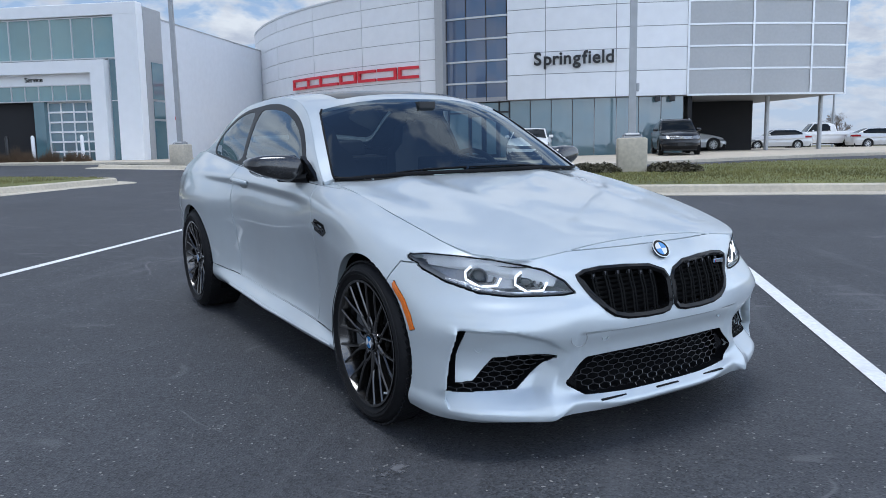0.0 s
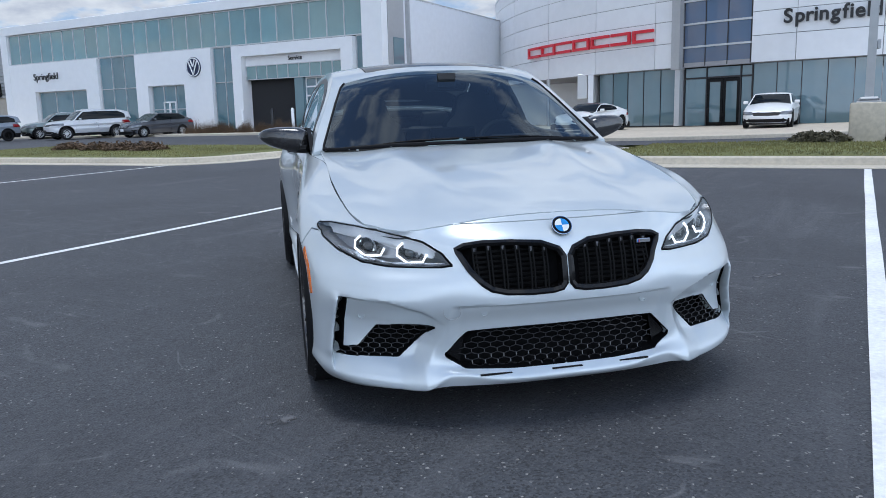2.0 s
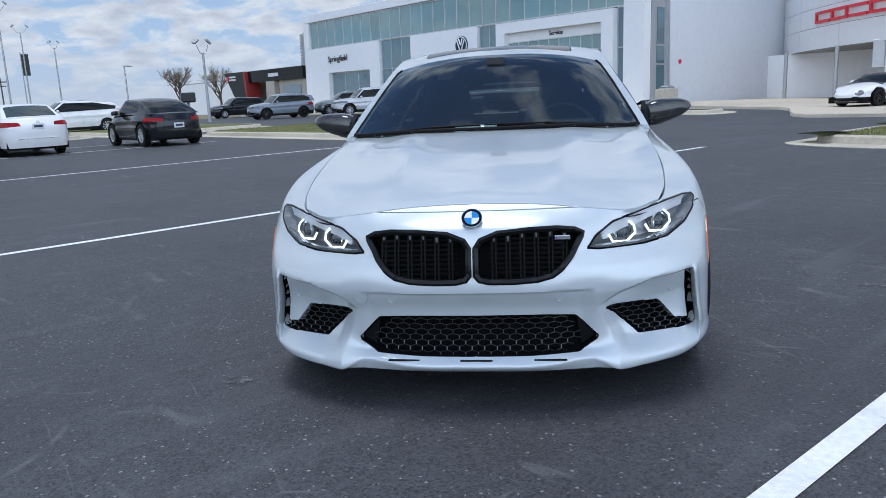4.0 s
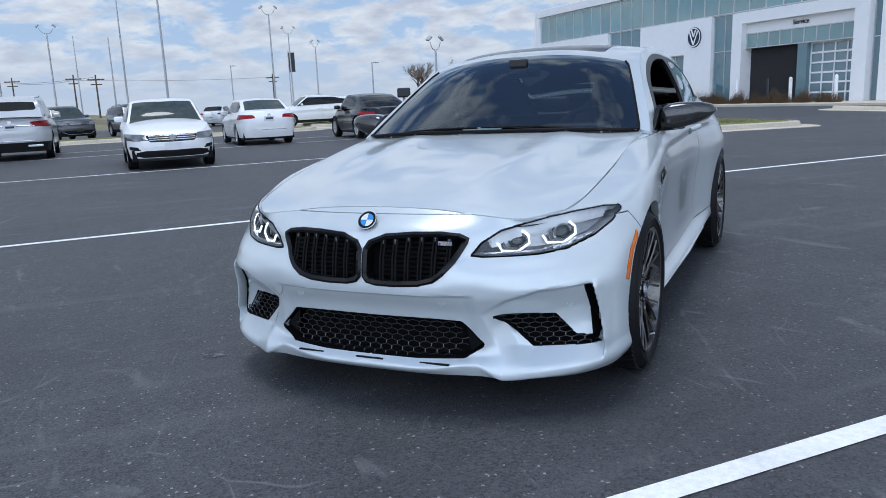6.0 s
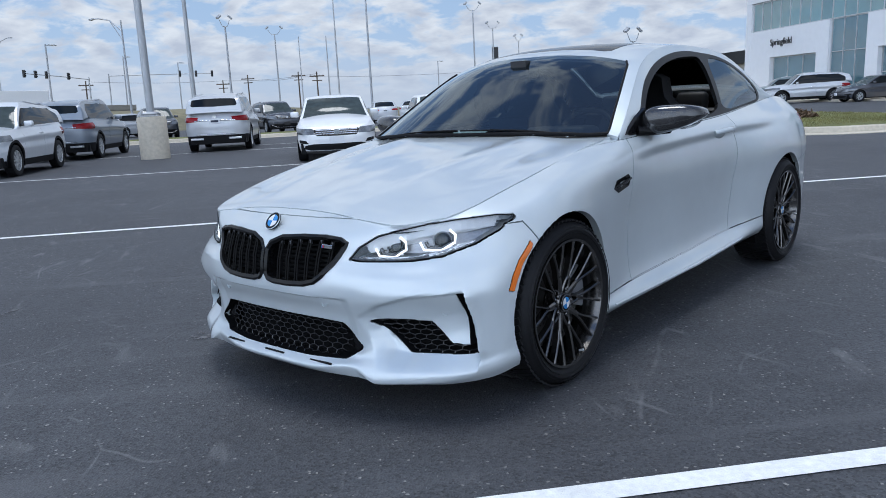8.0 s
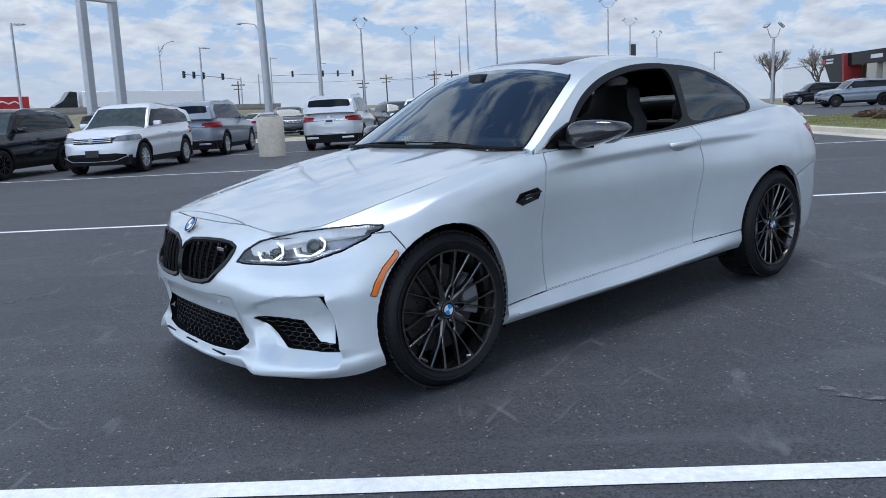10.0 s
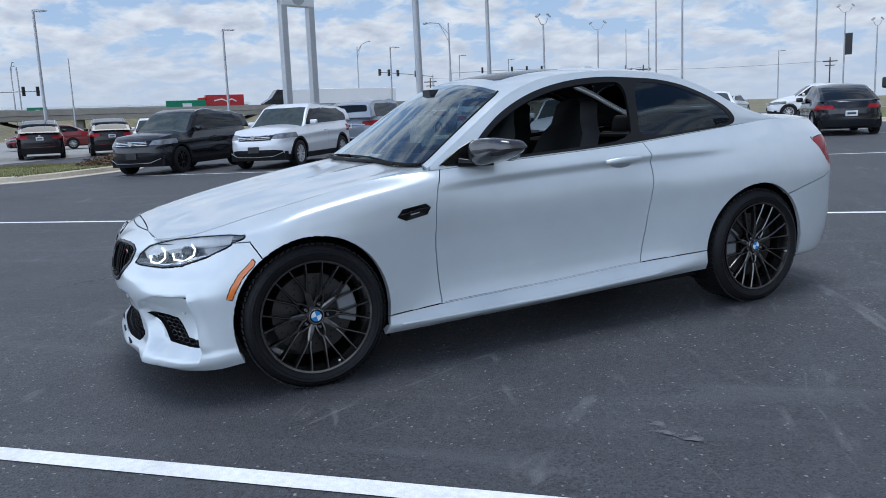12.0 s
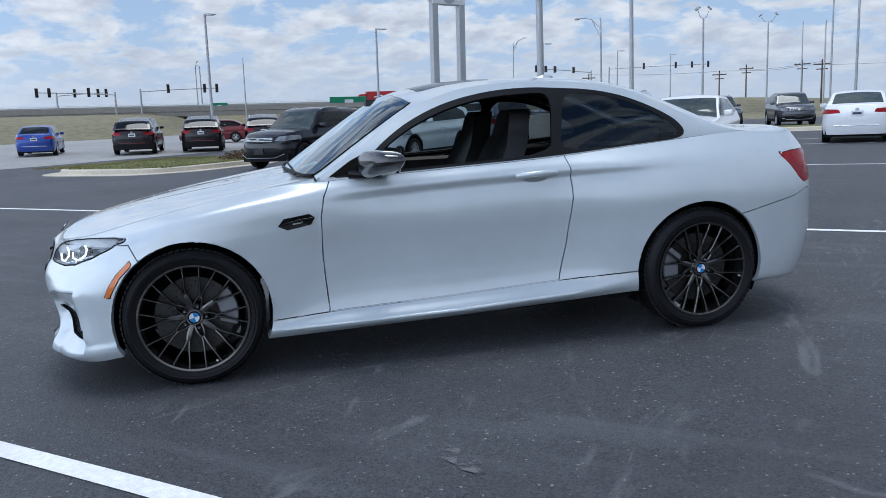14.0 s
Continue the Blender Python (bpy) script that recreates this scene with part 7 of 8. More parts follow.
def parked_car(kind, paint, label, category, group="parked cars", rim_mat=None, pale=False):
    """Built with the origin on the ground at its middle; it faces -y."""
    L, W, H, WB, FO, R, sill, nose_z, cowl_z, bz, deck_z, f_cowl, f_rf, f_rr, f_tail, upright = KINDS[kind]
    car = thing({"suv": "crossover", "big_suv": "large_crossover", "fast_suv": "crossover_coupe", "compact_suv": "compact_crossover", "saloon": "saloon_car", "beetle": "rounded_coupe", "sports": "rear_engined_coupe", "fastback": "fastback_saloon", "pickup": "pickup_truck"}[kind], Matrix(), label, category, group)
    rim_mat = rim_mat or RIM_SILVER
    glass_m = SKY_SHEEN_GLASS if pale else DARK_GLASS
    y0, hw = -L / 2, W / 2
    round_nose = kind in ("beetle", "sports")
    plan = [(0, 0), (.30, .004), (.58, .016), (.80, .045), (.93, .09), (.985, .15), (1, .25), (1, .40), (.995, .60), (1, .75), (.985, .86), (.94, .925), (.82, .968), (.58, .988), (.30, .997), (0, 1)]
    if round_nose:
        plan = [(0, 0), (.28, .012), (.54, .04), (.75, .085), (.88, .14), (.95, .20), (.97, .28), (.94, .42), (.96, .58), (1, .72), (.985, .82), (.92, .90), (.78, .95), (.55, .98), (.28, .995), (0, 1)]
    top_of = curve1((0, .06, f_cowl, .5, .78, f_tail, 1.0), (nose_z - .10, nose_z, bz - .05, bz, (bz + deck_z) / 2, deck_z, deck_z - .04))
    rows = []
    for z_f, wx, pull in ((None, .93, .012), (.30, .985, .0), (.45, .998, 0.0), (.62, .984, .0), (.78, .996, .006), (.83, .972, .012), (1.0, .895, .035)):
        line = []
        for fx_, fy_ in plan:
            t = top_of(fy_)
            z = sill if z_f is None else sill + (t - sill) * z_f
            end = 1 if fy_ < .5 else -1
            near = max(0.0, 1 - min(fy_, 1 - fy_) / .12)
            line.append((fx_ * hw * wx, y0 + L * fy_ + end * near * L * pull, z))
        rows.append(line)
    rows = np.array(rows, float)
    n_span = [max(2, int(np.linalg.norm(rows[3, k + 1] - rows[3, k]) / 0.05)) for k in range(len(plan) - 1)]
    al = hermite(rows.transpose(1, 0, 2), n_span, rows[:, 1] * (-1, 1, 1), rows[:, -2] * (-1, 1, 1))
    body = Skin(hermite(al.transpose(1, 0, 2), [4, 4, 4, 4, 2, 4]))
    ya, yb = y0 + FO, y0 + FO + WB
    far = lambda g: g[..., 0] > hw * .6
    body.cut("arch", circle_poly(ya, R, R + .045, 40), (1, 2), far)
    body.cut("arch", circle_poly(yb, R, R + .045, 40), (1, 2), far)
    if kind in ("suv", "big_suv"):
        for yc in (ya, yb):
            body.cut("cladding", circle_poly(yc, R, R + .105, 40), (1, 2), far)
    fr = lambda g: (g[..., 1] < y0 + .16 * L)
    rr_ = lambda g: (g[..., 1] > y0 + .86 * L)
    nz = nose_z
    lamp_lo, lamp_hi = nz - .20, nz - .07
    if kind in ("beetle", "sports"):
        body.cut("head", [(hw * .62 + .12 * math.cos(t), nz - .14 + .11 * math.sin(t)) for t in np.linspace(0, 6.28, 17)[:-1]], (0, 2), fr)
    else:
        body.cut("head", [(hw * .52, lamp_lo + .01), (hw * .56, lamp_hi), (hw * 1.2, lamp_hi + .04), (hw * 1.2, lamp_lo + .05), (hw * .80, lamp_lo)], (0, 2), fr)
    if kind == "pickup":
        tail = [(hw * .86, .78), (hw * 1.2, .78), (hw * 1.2, 1.2), (hw * .86, 1.2)]
    elif upright > .5:
        tail = [(hw * .52, deck_z - .26), (hw * 1.2, deck_z - .30), (hw * 1.2, deck_z - .08), (hw * .52, deck_z - .13)]
    else:
        tail = [(hw * .46, deck_z - .22), (hw * 1.2, deck_z - .26), (hw * 1.2, deck_z - .09), (hw * .50, deck_z - .12)]
    body.cut("tail", tail, (0, 2), rr_)
    if kind not in ("beetle", "sports"):
        body.cut("grille", [(-.01, nz - .235), (hw * .50, nz - .225), (hw * .56, nz - .09), (-.01, nz - .085)], (0, 2), fr)
    tall = .07 if kind in ("suv", "big_suv") else 0
    body.cut("air", [(-.01, sill + .055), (hw * .66, sill + .06), (hw * .80, sill + .10), (hw * .80, sill + .17 + tall), (hw * .58, sill + .205 + tall), (-.01, sill + .205 + tall)], (0, 2), fr)
    if kind == "saloon":
        body.cut("air", [(hw * .70, sill + .20), (hw * .93, sill + .23), (hw * .93, sill + .30), (hw * .74, sill + .28)], (0, 2), fr)
    clad = .14 if kind in ("suv", "big_suv", "fast_suv") else .055
    body.cut("cladding", [(-9, 0), (9, 0), (9, sill + clad), (-9, sill + clad)], (1, 2))
    if upright > .5:
        body.cut("cladding", [(-.01, sill), (hw * 1.2, sill), (hw * 1.2, sill + .26), (-.01, sill + .26)], (0, 2), rr_)
    fd = (f_cowl + .03) * L + y0, (f_rf + .155) * L + y0, (f_rr - .04) * L + y0
    body.cut("door", [(fd[0], sill + clad + .01), (fd[1] - .02, sill + clad + .01), (fd[1] - .02, 9), (fd[0], 9)], (1, 2), far)
    if kind not in ("beetle", "sports"):
        body.cut("rear_door", [(fd[1], sill + clad + .01), (fd[2] - .12, sill + clad + .01), (fd[2], sill + .55), (fd[2], 9), (fd[1], 9)], (1, 2), far)
    body.rest("body")
    P = PAINTS[paint]
    shell_o = emit("body", mirrored(body.panel("body", 0, .03)), P, car)
    if (body.face == "cladding").any():
        emit("cladding", mirrored(body.panel("cladding", 0, .02)), CLADDING if clad > .1 else PLASTIC, car)
    for nm, mtl in (("grille", DARK_GRILLE), ("air", DARK_GRILLE)):
        if (body.face == nm).any():
            emit(nm if nm == "grille" else "air_intake", mirrored(body.panel(nm, .002, .03, -.012)), mtl, car)
    for s in (1, -1):
        fl = (lambda b: b) if s > 0 else (lambda b: mirrored(b, False))
        for nm, out, mtl in (("head", "headlamp", HEAD_LENS), ("tail", "tail_lamp", RED_LAMP)):
            if (body.face == nm).any():
                emit(out, fl(body.panel(nm, .002, .02)), mtl, car)
        for nm in ("door", "rear_door"):
            if (body.face == nm).any():
                d = emit("door" if nm == "door" else "rear_door", fl(body.panel(nm, .0035, .03)), P, car)
                yh = (fd[1] if nm == "door" else fd[2]) - .16
                zz = sill + (bz - sill) * .80
                xx = hw * .985
                part("door_handle", tube([(s * xx, yh - .10, zz), (s * (xx + .02), yh - .03, zz + .008), (s * (xx + .012), yh + .03, zz + .008), (s * xx, yh + .09, zz + .004)], .013, 6), P if kind != "big_suv" else CHROME, d, smooth=60)
    # bonnet and tail deck: crowned sheets inside the top line
    line = al[:, -1]
    ys_e, xs_e, zs_e = line[:, 1], line[:, 0], line[:, 2]
    lid = bmesh.new()
    rows_b = []
    for k in range(len(line)):
        x, y, z = line[k]
        yc = np.clip(y, y0 + .02, -y0 - .02)
        crown = .07 * min(1, max(0, (yc - y0) / (.25 * L))) + .012 if y < 0 else .03
        rows_b.append([(x * u, y if u > .999 else y + (0), z + crown * (1 - u**2.2) * min(1.0, x / (hw * .5))) for u in (1, .92, .8, .6, .4, .2, 0)])
    made = [[lid.verts.new(c) for c in r] for r in rows_b]
    for p, q in zip(made, made[1:]):
        for k in range(6):
            if len({p[k], p[k + 1], q[k + 1], q[k]}) == 4:
                lid.faces.new((p[k], q[k], q[k + 1], p[k + 1]))
    bmesh.ops.remove_doubles(lid, verts=lid.verts[:], dist=.0005)
    bmesh.ops.recalc_face_normals(lid, faces=lid.faces[:])
    if sum(f.normal.z for f in lid.faces) < 0:
        bmesh.ops.reverse_faces(lid, faces=lid.faces[:])
    emit("bonnet", mirrored(lid), P, car)
    # glass house
    fr_ = [f_cowl - .035, f_cowl + .02, (f_cowl + f_rf) / 2, f_rf, (f_rf + f_rr) / 2, f_rr, (f_rr * .45 + f_tail * .55), f_tail]
    tail_drop = .30 if upright > .5 else .52
    base_z, half_f = cowl_z + .05, ((f_cowl + f_rf) / 2 - f_cowl - .02) / (f_rf - f_cowl - .02)
    roof_drop = .06 if upright > .5 else 0
    top_z = [cowl_z - .05, base_z, base_z + half_f * (H - .035 - base_z) + .03, H - .035, H, H - .045 - roof_drop, H - (H - deck_z) * (tail_drop + (0.02 if upright > .5 else .0)), deck_z + .01]
    if kind == "beetle":
        top_z[5], top_z[6] = H - .06, H - .24
    mz = curve1([y0 + L * f for f in fr_], top_z)
    rail_in = [.90, .885, .80, .735, .715, .72, .775 if upright > .5 else .77, .84]
    rx = curve1([y0 + L * f for f in fr_], [hw * v for v in rail_in])
    rz = curve1([y0 + L * f for f in fr_], [cowl_z - .07, cowl_z + .0, cowl_z + half_f * (H - .068 - cowl_z) + .015, H - .068, H - .048, H - .085 - roof_drop, top_z[6] - .04, deck_z - .01])
    yy = np.linspace(y0 + L * fr_[0], y0 + L * fr_[-1], 54)
    uu = np.linspace(0, 1, 16)
    sh = np.zeros((54, 16, 3))
    for i, y in enumerate(yy):
        sh[i, :, 0], sh[i, :, 1] = rx(y) * uu, y
        sh[i, :, 2] = rz(y) + (mz(y) - rz(y)) * (1 - uu**2.6)
    tp = Skin(sh)
    ysf = lambda f: y0 + L * f
    tp.cut("windscreen", [(-.01, ysf(fr_[0]) - 1), (rx(ysf(f_cowl)) * .93, ysf(fr_[0]) - 1), (rx(ysf(f_cowl + .02)) * .95, ysf(f_cowl)), (rx(ysf(f_rf)) * .92, ysf(f_rf) - .05), (-.01, ysf(f_rf) - .09)], (0, 1))
    tp.cut("rear_window", [(-.01, ysf(f_rr) + (.12 if upright > .5 else .05)), (rx(ysf(f_rr)) * .88, ysf(f_rr) + (.12 if upright > .5 else .07)), (rx(ysf(f_tail)) * .85, ysf(f_tail) - .06), (-.01, ysf(f_tail) - .05)], (0, 1))
    tp.rest("roof")
    emit("roof", mirrored(tp.panel("roof", 0, .02)), GLOSS_BLACK if kind == "sports" else P, car)
    emit("windscreen", mirrored(tp.panel("windscreen")), DARK_GLASS if kind in ("fastback", "compact_suv", "sports", "beetle") else SKY_SHEEN_GLASS, car)
    if (tp.face == "rear_window").any():
        emit("rear_window", mirrored(tp.panel("rear_window")), glass_m, car)
    bx = curve1([ysf(f) for f in (fr_[0], f_cowl + .05, .5, .78, f_tail)], [hw * v for v in (.90, .90, .905, .90, .86)])
    bzz = lambda y: top_of((y - y0) / L) + .005
    hs = np.zeros((54, 12, 3))
    for i, y in enumerate(yy):
        b = np.array([bx(y), y, bzz(y) - .012])
        r = np.array([rx(y), y, max(rz(y), bzz(y) - .01)])
        w = np.linspace(0, 1, 12)[:, None]
        hs[i] = b * (1 - w) + r * w
        hs[i, :, 0] += .03 * np.sin(np.pi * w[:, 0]) * min(1, max(0, (r[2] - b[2]) / .3))
    ho = Skin(hs)
    zb = bz + .045
    zt = lambda f: rz(ysf(f)) - (.085 if upright > .5 else .05)
    end_f = f_tail - .085 if upright > .5 else f_rr + .08
    pil = f_rf + .165
    ho.cut("front_pane", [(ysf(f_cowl + .055), zb - .03), (ysf((f_cowl + f_rf) / 2 + .02), zt((f_cowl + f_rf) / 2 + .01)), (ysf(f_rf + .015), zt(f_rf)), (ysf(pil) - .02, zt(pil)), (ysf(pil) - .02, zb)], (1, 2))
    ho.cut("rear_pane", [(ysf(pil) + .02, zb), (ysf(pil) + .02, zt(pil)), *([(ysf(f_rr - .12), zt(f_rr - .12)), (ysf(end_f) - .03, (zt(end_f) + zb) / 2 + .07)] if upright > .5 else [(ysf(f_rr), zt(f_rr)), (ysf(end_f), (zt(end_f) + zb) / 2)]), (ysf(end_f) - .02, zb + .05)], (1, 2))
    ho.cut("trim", [(ysf(f_cowl + .03), zb - .045), (ysf((f_cowl + f_rf) / 2), zt((f_cowl + f_rf) / 2) + .03), (ysf(f_rf), zt(f_rf) + .03), (ysf(f_rr) - (.5 if upright > .5 else 0), zt(f_rr - (.1 if upright > .5 else 0)) + .03), (ysf(end_f) + .03, (zt(end_f) + zb) / 2 + .08), (ysf(end_f) + .03, zb + .02)], (1, 2))
    ho.rest("pillar")
    for s in (1, -1):
        fl = (lambda b: b) if s > 0 else (lambda b: mirrored(b, False))
        for nm, out, mtl in (("front_pane", "side_window", DARK_GLASS), ("rear_pane", "side_window", DARK_GLASS), ("trim", "window_trim", GLOSS_BLACK), ("pillar", "pillar", P)):
            if (ho.face == nm).any():
                emit(out, fl(ho.panel(nm, 0, .01)), mtl, car)
        # mirrors, rails, wells
        mb = box(-.10, .10, -.06, .06, -.065, .065, .035, seg=2)
        part("wing_mirror", mb, P, car, m=pose(s * (hw * .93 + .10), ysf(f_cowl + .085), bz + .06), smooth=50)
        if upright > .5 and kind != "pickup":
            fore, aft = ysf(f_rf) + .10, ysf(f_rr) - .05
            along = [fore + (aft - fore) * k / 6 for k in range(7)]
            part("roof_rail", tube([(s * rx(y) * .95, y, float(rz(y)) + (.03 if 0 < k < 6 else .0)) for k, y in enumerate(along)], .016, 6), ALU, car, smooth=60)
        for y in (ya, yb):
            bm = bmesh.new()
            prev = None
            for k in range(13):
                t = math.radians(-20 + 220 * k / 12)
                row = [bm.verts.new((s * xx, y + (R + .06) * math.cos(t), R + (R + .06) * math.sin(t))) for xx in (hw * .5, hw * .97)]
                if prev:
                    bm.faces.new((prev[0], row[0], row[1], prev[1]))
                prev = row
            part("wheel_well", bm, CAVITY_SHADE, car, smooth=180)
            car_wheel(car, pose(s * (hw - .125), y, R) @ (Matrix() if s > 0 else pose(0, 0, 0, 0, 0, 180)) @ pose(0, 0, 0, 23 * s + 40 * y, 0, 0), R, rim_mat)
    part("floor_pan", box(-hw * .88, hw * .88, y0 + .25, -y0 - .25, sill - .01, sill + .22), SATIN_BLACK, car)
    part("cabin_block", box(-hw * .80, hw * .80, ysf(f_cowl) + .3, ysf(f_tail) - .35, sill + .2, bz - .02), SATIN_BLACK, car)
    # faces: bars across the grille, plates with bars for print, plain round badge
    yf_, yr_ = float(y0), float(-y0)
    if kind not in ("beetle", "sports", "fastback"):
        g = car
        for z in (nz - .185, nz - .145, nz - .105):
            part("grille_bar", tube([(-hw * .50, yf_ + .060, z), (-hw * .28, yf_ + .018, z), (0, yf_ + .004, z), (hw * .28, yf_ + .018, z), (hw * .50, yf_ + .060, z)], .0085, 6), CHROME, g, smooth=60)
        if tall:
            part("intake_trim", tube([(-hw * .82, yf_ + .17, sill + .20), (-hw * .56, yf_ + .045, sill + .10), (0, yf_ - .006, sill + .09), (hw * .56, yf_ + .045, sill + .10), (hw * .82, yf_ + .17, sill + .20)], .007, 6), ALU, g, smooth=60)
        if kind == "big_suv":
            part("tail_strip", tube([(-hw * .62, yr_ - .045, deck_z - .235), (0, yr_ - .002, deck_z - .225), (hw * .62, yr_ - .045, deck_z - .235)], .014, 6), CHROME, g, smooth=60)
            for s in (1, -1):
                part("tail_finisher", box(s * hw * .58 - .19, s * hw * .58 + .19, yr_ - .10, yr_ - .028, sill + .13, sill + .19, .012), ALU, g)
        part("badge", lathe([(0, 0), (.062, 0), (.062, .012), (0, .016)], 24, "y"), CHROME, car, m=pose(0, yf_ - .012, nz - .145))
        part("plate", box(-.16, .16, yf_ - .022, yf_ - .006, sill + .20, sill + .36, .004), PLATE_WHITE if kind == "saloon" else PLASTIC, car)
        pz = deck_z - .34 if kind != "saloon" else deck_z - .24
        if upright > .5:
            pz = deck_z - .26
        part("badge", lathe([(0, -.016), (.055, -.012), (.055, 0), (0, 0)], 24, "y"), CHROME, car, m=pose(0, yr_ - .002, deck_z - .14))
    else:
        pz = .62
        for s in (1, -1):
            part("air_intake", box(s * hw * .52 - .17, s * hw * .52 + .17, yf_ + .10, yf_ + .20, .26, .40, .03), SATIN_BLACK, car)
    part("plate", box(-.155, .155, yr_ - .012, yr_ + .012, pz - .075, pz + .075, .004), PLATE_WHITE, car)
    part("print_bar", box(-.11, .11, yr_ + .012, yr_ + .015, pz - .03, pz + .03), BARS_DARK, car)
    if kind in ("saloon", "suv", "big_suv", "fast_suv"):
        part("bumper_trim", tube([(-hw * .60, yr_ - .035, sill + .30), (0, yr_ + .012, sill + .30), (hw * .60, yr_ - .035, sill + .30)], .012, 6), CHROME if paint != "plum" else PAINTS["red"], car, smooth=60)
    return car


def park(proto, a, b, yaw, first=True, up=0.0):
    m = on_lot(a, b, yaw, up)
    if first:
        proto.matrix_basis = m
        return proto
    return copy_thing(proto, m)


park(parked_car("saloon", "white", "white saloon with a plate, facing the lane", "car", pale=True), -0.13, 15.85, 0)
park(parked_car("suv", "light", "pale silver crossover with roof rails, facing the lane", "car", pale=True), -8.15, 16.45, 0)
park(parked_car("suv", "black", "glossy black crossover with chrome grille bars", "car", rim_mat=WHEEL_DARK), -11.15, 15.5, 0)
park(parked_car("big_suv", "silver", "silver seven-seat crossover seen from its tail", "car"), -3.75, 23.7, 180)
park(parked_car("big_suv", "grey", "blue-grey seven-seat crossover behind the pole base", "car"), -8.25, 23.1, 180)
white_tail = park(parked_car("saloon", "white", "white saloon seen from its tail", "car", pale=True), 3.35, 23.4, 180)
park(parked_car("beetle", "black", "black rounded coupe with a small spoiler", "car", rim_mat=RIM_SILVER), 7.1, 22.6, 180)
park(parked_car("fast_suv", "white", "white crossover coupe parked across the far strip", "car"), 9.6, 40.0, -90)
dark = parked_car("suv", "slate", "dark grey crossover in the far row", "car", "far row")
park(dark, -3.2, 40.0, 20)
for a, b, yaw in ((-6.4, 40.4, 20), (-9.6, 41.0, 18), (0.2, 41.5, 15)):
    park(dark, a, b, yaw, False)
far_sal = parked_car("saloon", "silver", "silver saloon in the far row", "car", "far row")
park(far_sal, -13.0, 36.5, 80)
for a, b, yaw in ((3.5, 50, 180), (-12.5, 47, 150), (-17.5, 51, 170), (6.5, 56, 160)):
    park(far_sal, a, b, yaw, False)
park(parked_car("suv", "plum", "dark crossover behind the pale one", "car"), -11.2, 23.5, 180)
# the street side
tails = parked_car("fast_suv", "plum", "dark crossover coupe with a red trim line, tail on", "car", "tail-on cars")
park(tails, -28.4, 23.9, -138)
park(tails, -26.6, 26.5, -138, False)
park(tails, -24.6, 28.8, -138, False)
park(parked_car("saloon", "blue", "bright blue saloon seen from its tail", "car"), -33.4, 22.0, -132)
park(parked_car("suv", "white", "small white crossover far off", "car"), -25.5, 33.5, 30)
park(parked_car("saloon", "red", "dark red car on the street", "car"), -33.5, 34.5, -50)
# before the showrooms
park(parked_car("fastback", "white", "white low fastback facing the road", "car", rim_mat=WHEEL_DARK), 33.0, 1.95, -90, up=.12)
park(parked_car("compact_suv", "black", "black compact crossover facing the road", "car", rim_mat=WHEEL_DARK), 33.3, -4.65, -90, up=.12)
park(parked_car("fastback", "silver", "silver fastback in the dark recess", "car"), 41.5, -5.9, 10, up=.12)
park(parked_car("sports", "white", "white sports car with a black folding roof", "car", rim_mat=WHEEL_DARK), 32.3, 9.75, -108, up=.12)
park(parked_car("saloon", "slate", "dark grey saloon beside the white showroom", "car"), 30.9, 37.1, -98)
park(parked_car("big_suv", "silver", "silver crossover before the white showroom", "car"), 29.2, 41.3, -108)
park(parked_car("suv", "green", "grey-green crossover before the white showroom", "car"), 30.6, 46.0, -112)
park(parked_car("suv", "grey", "grey crossover by the low showroom", "car", rim_mat=WHEEL_DARK), 25.2, 46.2, -95)
park(parked_car("suv", "black", "black crossover far by the low showroom", "car"), 28.3, 59.0, -95)
park(far_sal, 55.0, -14.3, 180, False)
park(far_sal, 55.5, -21.5, 0, False)
park(dark, 56.0, -24.2, 0, False)
park(parked_car("pickup", "white", "white pickup truck far across the lot", "truck"), 57.5, -18.0, 180)


# ---- lamp posts, signals and signs ----
def post(m, h, r0, r1, label, category="lamp post", group="lamp posts", square=False, base=None):
    p = thing("lamp_post" if category == "lamp post" else "post", m, label, category, group)
    n = 4 if square else 12
    k = 1.25 if square else 1.0
    bm = lathe([(r0 * k, 0), ((r0 + r1) / 2 * k, h / 2), (r1 * k, h)], n)
    part("shaft", bm, POLE_GREY, p, smooth=40, m=pose(0, 0, base or 0, 0, 0, 45 if square else 0))
    return p


def shoebox(p, h, yaw, reach=0.6):
    """A flat lamp head on a short arm."""
    arm = part("arm", tube([(0, 0, h - .12), (reach * .6, 0, h - .06)], .035, 8), POLE_GREY, p, m=pose(0, 0, 0, 0, 0, yaw))
    part("lamp_head", prism([(.25, -.02), (.30, .10), (.80, .06), (.95, .0), (.95, -.04)], -.17, .17, "y", .01), POLE_GREY, p, m=pose(0, 0, h - .10, 0, 0, yaw))
    part("lens", box(.35, .85, -.13, .13, -.055, -.035), PLATE_WHITE, p, m=pose(0, 0, h - .10, 0, 0, yaw))
    return arm


def floods(p, h, yaw, spread=0.9):
    """Two floodlights on a curved yoke."""
    for s in (1, -1):
        part("yoke", tube([(0, 0, h), (s * spread * .25, 0, h + .02), (s * spread * .42, 0, h + .25), (s * spread * .55, 0, h + .55)], .03, 6), POLE_GREY, p, m=pose(0, 0, 0, 0, 0, yaw), smooth=60)
        part("flood", box(-.22, .22, -.16, .16, -.07, .09, .03), POLE_GREY, p, m=pose(0, 0, 0, 0, 0, yaw) @ pose(s * spread * .62, 0, h + .78, 18, s * 42, 0))


